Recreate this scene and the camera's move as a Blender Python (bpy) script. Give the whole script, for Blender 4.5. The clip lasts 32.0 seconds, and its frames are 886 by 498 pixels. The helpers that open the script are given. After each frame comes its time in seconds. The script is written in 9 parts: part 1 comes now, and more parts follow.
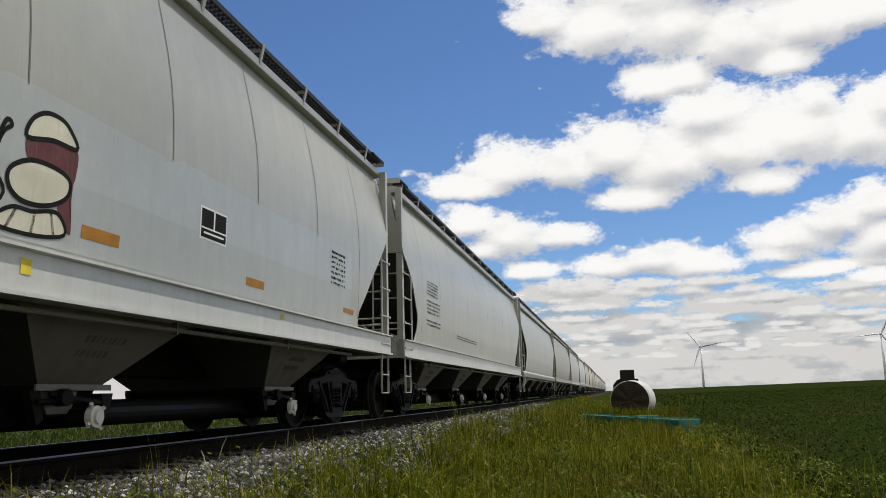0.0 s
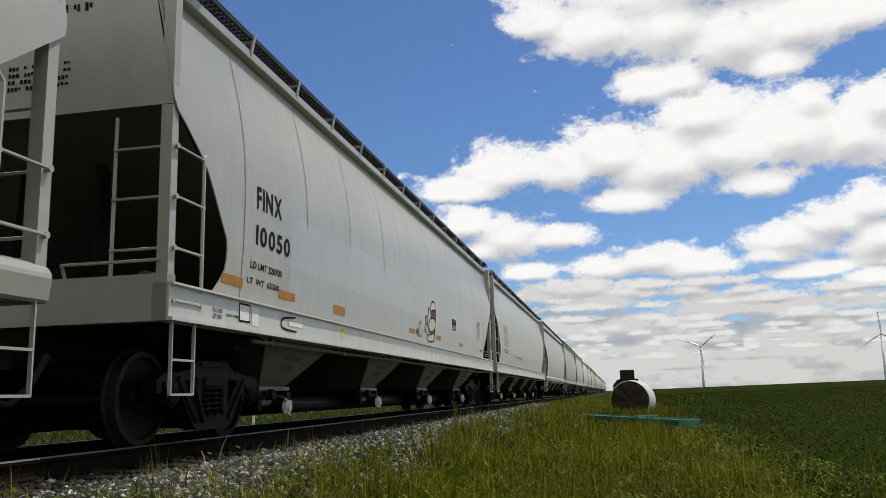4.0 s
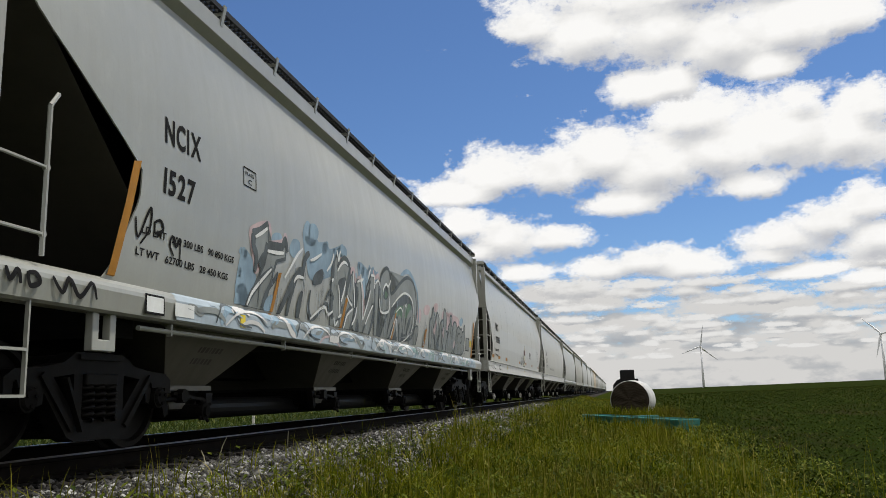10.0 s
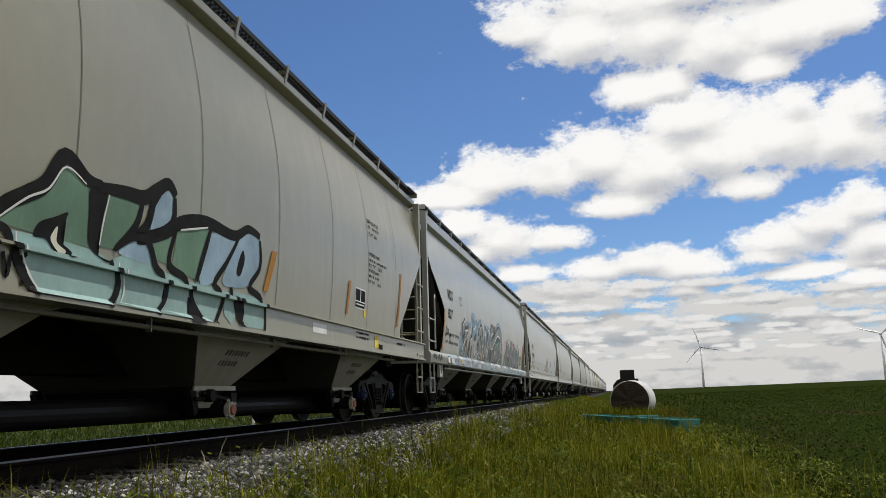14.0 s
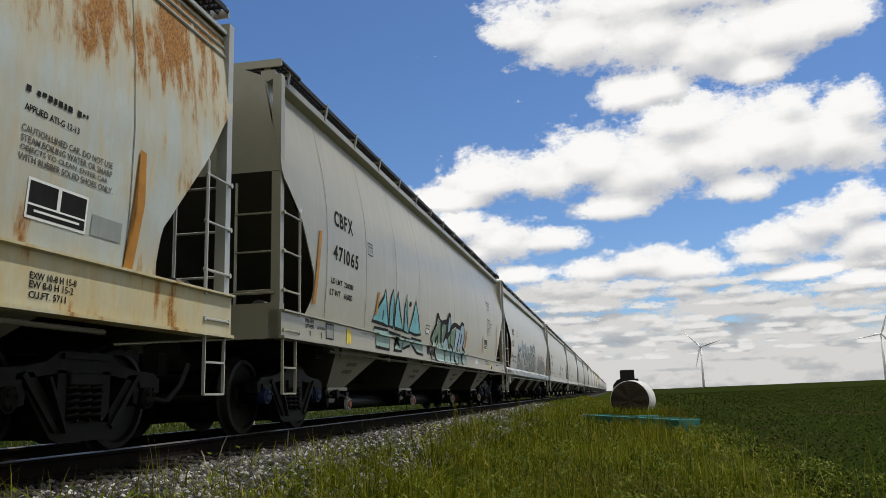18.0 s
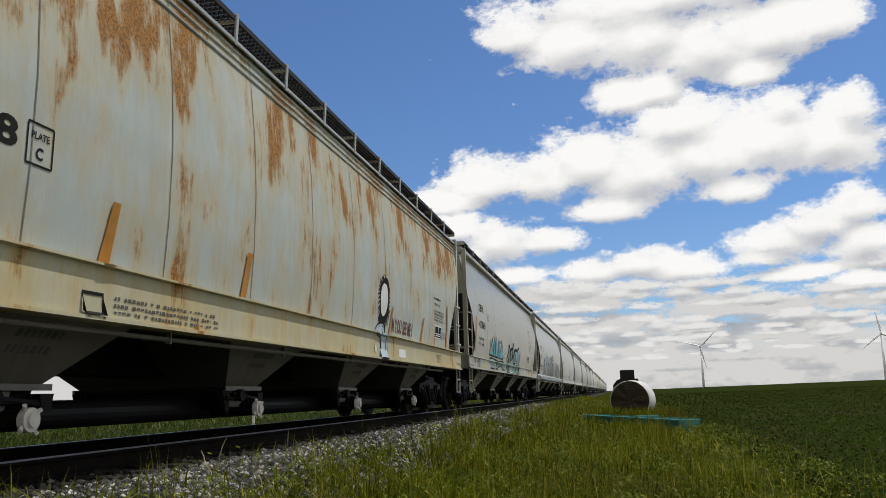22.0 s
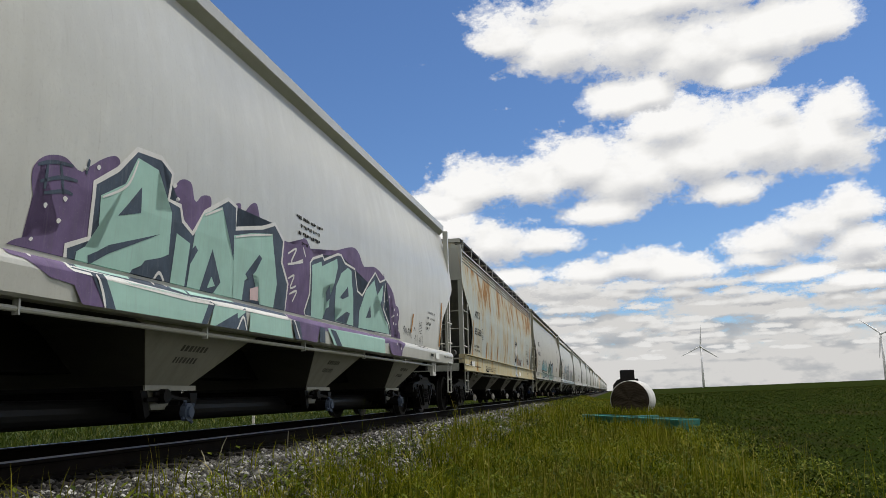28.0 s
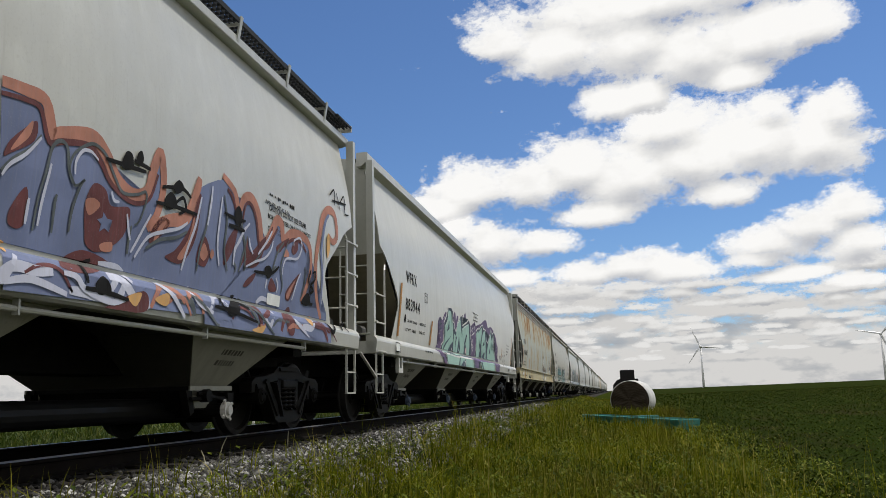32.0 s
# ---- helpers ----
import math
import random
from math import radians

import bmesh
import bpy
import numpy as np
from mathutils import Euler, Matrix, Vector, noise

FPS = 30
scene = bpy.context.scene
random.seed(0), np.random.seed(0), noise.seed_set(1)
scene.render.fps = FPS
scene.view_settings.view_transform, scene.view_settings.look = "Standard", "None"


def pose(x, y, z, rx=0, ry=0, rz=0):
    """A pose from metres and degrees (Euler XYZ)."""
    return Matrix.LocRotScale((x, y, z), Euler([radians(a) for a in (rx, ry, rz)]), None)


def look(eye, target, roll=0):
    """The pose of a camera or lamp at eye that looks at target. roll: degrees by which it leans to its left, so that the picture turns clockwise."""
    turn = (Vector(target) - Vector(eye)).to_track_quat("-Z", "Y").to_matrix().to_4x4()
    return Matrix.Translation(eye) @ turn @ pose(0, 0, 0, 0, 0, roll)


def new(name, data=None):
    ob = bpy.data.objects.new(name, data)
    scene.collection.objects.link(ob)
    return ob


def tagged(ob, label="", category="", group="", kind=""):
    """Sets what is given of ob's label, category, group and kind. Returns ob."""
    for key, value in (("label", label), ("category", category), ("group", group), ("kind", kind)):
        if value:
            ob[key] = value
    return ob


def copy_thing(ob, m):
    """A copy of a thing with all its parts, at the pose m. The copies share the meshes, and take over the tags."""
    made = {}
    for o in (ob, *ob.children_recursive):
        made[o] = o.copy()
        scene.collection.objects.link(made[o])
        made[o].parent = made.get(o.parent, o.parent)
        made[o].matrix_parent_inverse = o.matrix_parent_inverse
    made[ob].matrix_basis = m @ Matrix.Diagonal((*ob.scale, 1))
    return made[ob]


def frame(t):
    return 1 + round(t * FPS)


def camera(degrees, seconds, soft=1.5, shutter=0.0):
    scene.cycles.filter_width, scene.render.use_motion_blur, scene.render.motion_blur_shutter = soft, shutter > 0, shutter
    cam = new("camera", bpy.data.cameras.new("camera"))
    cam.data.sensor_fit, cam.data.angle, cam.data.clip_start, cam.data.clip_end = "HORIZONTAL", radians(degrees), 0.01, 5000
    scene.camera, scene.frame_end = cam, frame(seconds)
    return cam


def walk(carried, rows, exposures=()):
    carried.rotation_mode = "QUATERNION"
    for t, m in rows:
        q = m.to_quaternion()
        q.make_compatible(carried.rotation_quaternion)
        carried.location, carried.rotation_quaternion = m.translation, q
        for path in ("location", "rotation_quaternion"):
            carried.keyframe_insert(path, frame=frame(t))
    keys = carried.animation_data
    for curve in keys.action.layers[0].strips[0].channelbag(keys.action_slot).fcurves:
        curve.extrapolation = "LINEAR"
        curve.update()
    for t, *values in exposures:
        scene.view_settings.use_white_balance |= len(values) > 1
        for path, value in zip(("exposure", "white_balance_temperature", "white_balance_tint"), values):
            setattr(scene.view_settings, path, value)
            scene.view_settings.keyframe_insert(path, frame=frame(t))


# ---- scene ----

# ---- camera: stands still beside the track; rail tops lie at z = 0, the track runs along +y ----
TRACK = -5.304
EYE = pose(0, 0, 0.409, 100.2006, 1.5069, 11.6841)
cam = camera(57.23, 32.0, soft=0.8)
walk(cam, [(0, EYE), (32, EYE)], exposures=[(0, 0.0), (32, 0.0)])

# ---- daylight ----
SUN_EL, SUN_AZ = radians(64), radians(50)   # azimuth from +y towards +x
world = bpy.data.worlds.new("sky")
scene.world = world
world.use_nodes = True
wn, wl = world.node_tree.nodes, world.node_tree.links
sky = wn.new("ShaderNodeTexSky")
sky.sky_type, sky.sun_disc = "NISHITA", False
sky.sun_elevation, sky.sun_rotation = SUN_EL, SUN_AZ
sky.air_density, sky.dust_density, sky.ozone_density = 1.0, 0.1, 5.0
tint = wn.new("ShaderNodeMix")
tint.data_type, tint.blend_type = "RGBA", "MULTIPLY"
tint.inputs[0].default_value, tint.inputs[7].default_value = 1.0, (0.84, 0.98, 1.16, 1)
wl.new(sky.outputs[0], tint.inputs[6])
wl.new(tint.outputs[2], wn["Background"].inputs[0])
wn["Background"].inputs[1].default_value = 0.09
sun = new("sun", bpy.data.lights.new("sun", "SUN"))
sun.data.energy, sun.data.angle, sun.data.color = 3.9, radians(0.6), (1.0, 0.95, 0.87)
sun.matrix_world = look((0, 0, 60), (-math.cos(SUN_EL) * math.sin(SUN_AZ), -math.cos(SUN_EL) * math.cos(SUN_AZ), 60 - math.sin(SUN_EL)))


# ---- material tools ----
class Mat:
    """A node material with a few short-hands."""

    def __init__(self, name, rough=0.6, metal=0.0, base=(0.5, 0.5, 0.5), spec=0.5):
        self.m = bpy.data.materials.new(name)
        self.m.use_nodes = True
        self.t = self.m.node_tree
        self.b = self.t.nodes["Principled BSDF"]
        self.b.inputs["Roughness"].default_value = rough
        self.b.inputs["Metallic"].default_value = metal
        self.b.inputs["Specular IOR Level"].default_value = spec
        self.b.inputs["Base Color"].default_value = (*base, 1)

    def n(self, kind):
        return self.t.nodes.new("ShaderNode" + kind)

    def link(self, a, b):
        self.t.links.new(a, b)

    def coords(self, scale=(1, 1, 1), kind="Object"):
        c, m = self.n("TexCoord"), self.n("Mapping")
        m.inputs["Scale"].default_value = scale
        self.link(c.outputs[kind], m.inputs["Vector"])
        return m.outputs[0]

    def noise(self, vec, scale, detail=4.0, rough=0.55):
        t = self.n("TexNoise")
        t.inputs["Scale"].default_value, t.inputs["Detail"].default_value, t.inputs["Roughness"].default_value = scale, detail, rough
        if vec is not None:
            self.link(vec, t.inputs["Vector"])
        return t.outputs[0]

    def ramp(self, fac, stops):
        r = self.n("ValToRGB")
        e = r.color_ramp.elements
        while len(e) < len(stops):
            e.new(0.5)
        for el, (p, c) in zip(e, stops):
            el.position = p
            el.color = (*c, 1) if isinstance(c, tuple) else (c, c, c, 1)
        self.link(fac, r.inputs[0])
        return r.outputs[0]

    def mix(self, fac, a, b, blend="MIX"):
        x = self.n("Mix")
        x.data_type, x.blend_type = "RGBA", blend
        for sock, val in ((x.inputs[0], fac), (x.inputs[6], a), (x.inputs[7], b)):
            if isinstance(val, tuple):
                sock.default_value = (*val, 1)
            elif isinstance(val, (int, float)):
                sock.default_value = val
            else:
                self.link(val, sock)
        return x.outputs[2]

    def math(self, op, a, b=0.0, c=0.0):
        x = self.n("Math")
        x.operation = op
        for sock, val in zip(x.inputs, (a, b, c)):
            if isinstance(val, (int, float)):
                sock.default_value = val
            else:
                self.link(val, sock)
        return x.outputs[0]

    def color(self, out):
        self.link(out, self.b.inputs["Base Color"])
        return self

    def rough(self, out):
        self.link(out, self.b.inputs["Roughness"])
        return self

    def bump(self, height, strength=0.3, dist=0.01):
        x = self.n("Bump")
        x.inputs["Strength"].default_value, x.inputs["Distance"].default_value = strength, dist
        self.link(height, x.inputs["Height"])
        self.link(x.outputs[0], self.b.inputs["Normal"])
        return self


def wagon_paint(name, base, dirt=(0.24, 0.22, 0.18), grime=0.35, rust=0.0, coat=0.6):
    """Faded wagon enamel with vertical dirt streaks, dust and, on old wagons, rust runs."""
    m = Mat(name, 0.5)
    streak = m.noise(m.coords((1, 1.6, 0.10)), 3.0, 6, 0.65)
    cloudy = m.noise(m.coords(), 0.55, 4)
    grain = m.noise(m.coords(), 38, 3)
    blotch = m.noise(m.coords((1, 1, 0.55)), 4.5, 6, 0.7)
    fine = m.noise(m.coords((1, 5, 0.35)), 6.0, 4, 0.6)
    a = m.mix(m.ramp(cloudy, [(0.3, 0.0), (0.75, 1.0)]), base, tuple(c * 0.86 for c in base))
    a = m.mix(m.ramp(blotch, [(0.42, 0.0), (0.72, 0.30)]), a, tuple(c * 0.74 for c in base))
    a = m.mix(m.ramp(blotch, [(0.25, 0.35), (0.45, 0.0)]), a, tuple(min(0.8, c * 1.2) for c in base))
    k = m.math("MULTIPLY", m.ramp(streak, [(0.48, 0.0), (0.9, 1.0)]), grime)
    a = m.mix(k, a, dirt)
    a = m.mix(m.math("MULTIPLY", m.ramp(fine, [(0.58, 0.0), (0.78, 1.0)]), 0.22 + 0.3 * grime), a, dirt)
    a = m.mix(m.math("MULTIPLY", m.ramp(grain, [(0.55, 0.0), (0.75, 1.0)]), 0.2), a, dirt)
    if rust:
        r1 = m.noise(m.coords((1, 2.6, 0.55)), 2.4, 9, 0.72)
        r2 = m.noise(m.coords((1, 1.0, 0.6)), 1.25, 4, 0.6)
        height = m.n("SeparateXYZ")
        m.link(m.coords(), height.inputs[0])
        up = m.ramp(m.math("MULTIPLY", height.outputs[2], 0.2), [(0.22, 0.2), (0.32, 0.25), (0.45, 0.28), (0.55, 0.1), (0.62, 0.5), (0.70, 0.72), (0.80, 0.8), (0.84, 1.0)])
        amount = m.math("ADD", m.math("MULTIPLY", r1, 0.42), m.math("MULTIPLY", r2, 0.58))
        amount = m.math("ADD", amount, m.math("MULTIPLY", up, 0.13))
        mask = m.ramp(amount, [(0.592, 0.0), (0.65, 1.0)])
        soft = m.ramp(amount, [(0.48, 0.0), (0.60, 1.0)])
        a = m.mix(m.math("MULTIPLY", soft, 0.42), a, (0.42, 0.275, 0.055))
        a = m.mix(m.math("MULTIPLY", mask, 0.92), a, m.mix(m.ramp(grain, [(0.35, 0.0), (0.65, 1.0)]), (0.13, 0.05, 0.008), (0.34, 0.155, 0.03)))
    m.color(a)
    if rust:
        m.b.inputs["Specular IOR Level"].default_value = 0.12
        m.rough(m.ramp(streak, [(0.2, 0.6), (0.8, 0.9)]))
    else:
        m.rough(m.ramp(streak, [(0.2, 0.30), (0.8, 0.5)]))
    m.b.inputs["Coat Weight"].default_value = coat
    m.b.inputs["Coat Roughness"].default_value = 0.28
    m.bump(m.noise(m.coords((1, 0.35, 0.8)), 1.6, 2), 0.35, 0.02)
    return m.m


def simple(name, base, rough=0.6, metal=0.0, vary=0.25, scale=6.0, bump=0.2, spec=0.15):
    """A plain surface with blotches and grain."""
    m = Mat(name, rough, metal, spec=spec)
    a = m.noise(m.coords(), scale, 5)
    b = m.noise(m.coords(), scale * 9, 3)
    c = m.mix(m.ramp(a, [(0.3, 0.0), (0.7, 1.0)]), tuple(v * (1 - vary) for v in base), tuple(min(1, v * (1 + vary)) for v in base))
    m.color(m.mix(m.math("MULTIPLY", b, 0.3), c, tuple(v * 0.6 for v in base)))
    m.bump(b, bump, 0.004)
    return m.m


# ---- mesh tools ----
def part(name, bm, material, parent=None, label="", smooth=False):
    """Links a bmesh as one mesh object under a thing or a part."""
    me = bpy.data.meshes.new(name)
    bm.normal_update()
    bm.to_mesh(me)
    bm.free()
    return meshed(name, me, material, parent, label, smooth)


def meshed(name, me, material, parent=None, label="", smooth=False):
    if material and not me.materials:
        me.materials.append(material)
    if smooth:
        me.polygons.foreach_set("use_smooth", [True] * len(me.polygons))
    ob = new(name, me)
    if parent:
        ob.parent = parent
    if label:
        tagged(ob, label)
    return ob


def box(bm, x0, x1, y0, y1, z0, z1, bevel=0.0):
    m = Matrix.Translation(((x0 + x1) / 2, (y0 + y1) / 2, (z0 + z1) / 2)) @ Matrix.Diagonal((abs(x1 - x0), abs(y1 - y0), abs(z1 - z0), 1))
    vs = bmesh.ops.create_cube(bm, size=1, matrix=m)["verts"]
    if bevel:
        es = list({e for v in vs for e in v.link_edges})
        bmesh.ops.bevel(bm, geom=es, offset=bevel, segments=2, affect="EDGES", profile=0.5)
    return vs


def rod(bm, a, b, r, seg=8, r2=None):
    """A round bar from a to b."""
    a, b = Vector(a), Vector(b)
    d = b - a
    m = Matrix.Translation((a + b) / 2) @ d.to_track_quat("Z", "Y").to_matrix().to_4x4()
    bmesh.ops.create_cone(bm, cap_ends=True, segments=seg, radius1=r, radius2=r if r2 is None else r2, depth=d.length, matrix=m)


def bar(bm, a, b, w, h):
    """A flat bar from a to b, w wide and h thick."""
    a, b = Vector(a), Vector(b)
    d = b - a
    m = Matrix.Translation((a + b) / 2) @ d.to_track_quat("Z", "Y").to_matrix().to_4x4() @ Matrix.Diagonal((w, h, d.length, 1))
    bmesh.ops.create_cube(bm, size=1, matrix=m)


def prism(bm, pts, axis, lo, hi):
    """A polygon (2D points) pushed along an axis from lo to hi."""
    def at(p, k):
        q = list(p)
        q.insert(axis, k)
        return bm.verts.new(q)
    a, b = [at(p, lo) for p in pts], [at(p, hi) for p in pts]
    bm.faces.new(a)
    bm.faces.new(b[::-1])
    for i in range(len(pts)):
        j = (i + 1) % len(pts)
        bm.faces.new((a[j], a[i], b[i], b[j]))
    bmesh.ops.recalc_face_normals(bm, faces=bm.faces)


def interp(x, table):
    return float(np.interp(x, [p[0] for p in table], [p[1] for p in table]))




# ---- clouds: three slowly drifting decks in the distance, and a ring of cloud round the rest of the sky ----
WHITE_TONES = [(0.02, (1.0, 0.99, 0.97)), (0.22, (0.90, 0.89, 0.87)), (0.42, (0.74, 0.74, 0.74)), (0.75, (0.55, 0.56, 0.59))]
HAZE_TONES = [(0.12, (1.22, 1.2, 1.17)), (0.3, (0.94, 0.95, 0.96)), (0.5, (0.80, 0.83, 0.87)), (0.8, (0.64, 0.69, 0.76))]


def cloud_material(name, strength, flat, tones, lumpy=0.65, fine=1.0):
    m = Mat(name)
    t = m.t
    t.nodes.remove(m.b)
    out = t.nodes["Material Output"]
    cover = m.n("Attribute")
    cover.attribute_name = "cover"
    base = m.n("Attribute")
    base.attribute_name = "underside"
    pos = m.coords((0.001, 0.001, 0.001 * flat))
    n1 = m.noise(pos, 2.6 * fine, 8, 0.6)
    n2 = m.noise(pos, 11.0 * fine, 6, 0.6)
    n3 = m.noise(pos, 42.0 * fine, 4, 0.6)
    fuzz = m.math("ADD", m.math("MULTIPLY", m.math("SUBTRACT", n1, 0.5), 1.15), m.math("MULTIPLY", m.math("SUBTRACT", n2, 0.5), 0.75))
    fuzz = m.math("ADD", fuzz, m.math("MULTIPLY", m.math("SUBTRACT", n3, 0.5), 0.28))
    dens = m.math("ADD", cover.outputs["Fac"], fuzz)
    mask = m.ramp(dens, [(0.19, 0.0), (0.33, 0.5), (0.43, 0.9), (0.6, 1.0)])
    lump = m.math("ADD", m.math("MULTIPLY", base.outputs["Fac"], 1.25), m.math("MULTIPLY", m.math("SUBTRACT", 0.5, n1), 0.75))
    puff = m.noise(pos, 4.5 * fine, 6, 0.6)
    lump = m.math("ADD", lump, m.math("MULTIPLY", m.math("SUBTRACT", puff, 0.5), lumpy))
    tone = m.ramp(lump, tones)
    em, tr, mx = m.n("Emission"), m.n("BsdfTransparent"), m.n("MixShader")
    m.link(tone, em.inputs[0])
    em.inputs[1].default_value = strength
    m.link(mask, mx.inputs[0])
    m.link(tr.outputs[0], mx.inputs[1])
    m.link(em.outputs[0], mx.inputs[2])
    m.link(mx.outputs[0], out.inputs["Surface"])
    return m.m


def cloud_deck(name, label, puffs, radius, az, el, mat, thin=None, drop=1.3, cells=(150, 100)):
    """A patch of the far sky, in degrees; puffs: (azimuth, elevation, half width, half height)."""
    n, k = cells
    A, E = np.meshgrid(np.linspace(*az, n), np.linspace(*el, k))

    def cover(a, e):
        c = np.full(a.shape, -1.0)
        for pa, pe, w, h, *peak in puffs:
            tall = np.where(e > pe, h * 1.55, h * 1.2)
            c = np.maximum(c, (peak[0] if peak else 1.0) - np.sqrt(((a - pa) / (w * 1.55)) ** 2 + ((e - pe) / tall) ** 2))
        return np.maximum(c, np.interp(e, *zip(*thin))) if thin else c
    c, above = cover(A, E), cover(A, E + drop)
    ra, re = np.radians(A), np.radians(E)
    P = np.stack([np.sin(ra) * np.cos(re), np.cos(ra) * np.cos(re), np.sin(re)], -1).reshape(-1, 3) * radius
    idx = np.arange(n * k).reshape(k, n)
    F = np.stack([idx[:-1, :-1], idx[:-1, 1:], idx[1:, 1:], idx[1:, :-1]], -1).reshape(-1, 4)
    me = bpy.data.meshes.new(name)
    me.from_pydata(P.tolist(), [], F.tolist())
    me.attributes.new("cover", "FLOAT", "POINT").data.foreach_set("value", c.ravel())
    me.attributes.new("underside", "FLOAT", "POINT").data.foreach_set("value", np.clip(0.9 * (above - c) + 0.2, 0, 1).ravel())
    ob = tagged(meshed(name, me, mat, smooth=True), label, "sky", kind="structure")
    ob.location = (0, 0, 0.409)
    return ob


CLOUD = cloud_material("sunlit cumulus", 0.96, 1.6, WHITE_TONES)
CLOUD_FAR = cloud_material("distant hazy cloud", 0.54, 2.2, HAZE_TONES, 1.3)
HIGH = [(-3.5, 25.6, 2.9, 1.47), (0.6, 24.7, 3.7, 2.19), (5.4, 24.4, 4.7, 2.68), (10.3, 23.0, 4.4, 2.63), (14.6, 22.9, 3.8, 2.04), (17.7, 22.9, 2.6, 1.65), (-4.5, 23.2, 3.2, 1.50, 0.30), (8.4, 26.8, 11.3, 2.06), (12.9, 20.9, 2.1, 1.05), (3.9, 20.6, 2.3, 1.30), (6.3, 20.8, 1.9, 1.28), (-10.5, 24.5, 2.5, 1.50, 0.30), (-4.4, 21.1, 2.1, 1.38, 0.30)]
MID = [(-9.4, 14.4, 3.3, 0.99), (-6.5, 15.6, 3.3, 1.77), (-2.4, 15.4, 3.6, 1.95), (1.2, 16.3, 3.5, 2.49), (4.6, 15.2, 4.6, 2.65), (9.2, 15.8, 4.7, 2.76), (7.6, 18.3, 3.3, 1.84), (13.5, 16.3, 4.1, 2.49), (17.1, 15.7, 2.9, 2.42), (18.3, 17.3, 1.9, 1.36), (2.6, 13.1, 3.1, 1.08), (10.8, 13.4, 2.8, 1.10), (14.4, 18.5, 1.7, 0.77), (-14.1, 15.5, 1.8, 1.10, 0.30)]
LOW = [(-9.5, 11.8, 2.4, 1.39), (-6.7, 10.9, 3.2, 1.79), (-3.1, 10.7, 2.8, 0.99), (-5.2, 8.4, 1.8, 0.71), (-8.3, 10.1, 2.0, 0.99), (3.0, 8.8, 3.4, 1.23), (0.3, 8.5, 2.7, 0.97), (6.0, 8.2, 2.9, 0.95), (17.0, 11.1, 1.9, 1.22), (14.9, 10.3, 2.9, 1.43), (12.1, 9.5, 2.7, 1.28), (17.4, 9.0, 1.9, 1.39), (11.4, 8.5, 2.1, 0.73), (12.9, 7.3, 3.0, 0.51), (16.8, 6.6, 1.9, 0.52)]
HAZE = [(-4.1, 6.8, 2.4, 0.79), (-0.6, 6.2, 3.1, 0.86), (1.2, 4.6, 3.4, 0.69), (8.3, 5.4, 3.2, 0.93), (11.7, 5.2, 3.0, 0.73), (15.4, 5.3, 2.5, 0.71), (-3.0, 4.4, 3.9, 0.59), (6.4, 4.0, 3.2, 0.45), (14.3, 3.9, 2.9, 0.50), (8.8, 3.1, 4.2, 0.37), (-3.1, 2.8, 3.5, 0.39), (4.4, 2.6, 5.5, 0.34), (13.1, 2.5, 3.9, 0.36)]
SMALL = []
deal = random.Random(12)
for low in (7.3, 6.4, 5.6, 4.9, 4.3, 3.8, 3.3, 2.9, 2.5):
    a = -34 + deal.uniform(0, 3)
    while a < 30:
        k = 0.28 + 0.17 * (low - 2.2)
        w = k * deal.uniform(1.3, 3.4)
        SMALL.append((a, low + deal.uniform(-0.3, 0.3), w, k * deal.uniform(0.35, 0.75), deal.uniform(0.62, 1.0)))
        a += w * deal.uniform(1.5, 3.0)
CLOUD_SMALL = cloud_material("small sunlit cumulus", 0.78, 2.4, WHITE_TONES, 0.9, 2.6)
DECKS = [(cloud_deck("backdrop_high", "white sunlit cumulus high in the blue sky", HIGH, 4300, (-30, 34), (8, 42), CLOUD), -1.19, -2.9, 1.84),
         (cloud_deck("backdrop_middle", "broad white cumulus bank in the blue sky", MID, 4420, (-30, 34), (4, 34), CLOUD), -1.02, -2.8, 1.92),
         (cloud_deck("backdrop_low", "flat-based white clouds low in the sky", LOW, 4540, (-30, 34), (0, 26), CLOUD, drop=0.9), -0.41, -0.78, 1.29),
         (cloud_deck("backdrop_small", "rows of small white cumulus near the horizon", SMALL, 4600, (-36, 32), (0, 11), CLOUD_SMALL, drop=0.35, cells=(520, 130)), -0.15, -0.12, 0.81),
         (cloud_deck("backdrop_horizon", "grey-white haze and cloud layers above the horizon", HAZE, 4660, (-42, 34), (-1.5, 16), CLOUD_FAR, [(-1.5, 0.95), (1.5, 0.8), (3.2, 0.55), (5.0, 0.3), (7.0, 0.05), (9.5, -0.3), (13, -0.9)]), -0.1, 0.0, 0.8)]


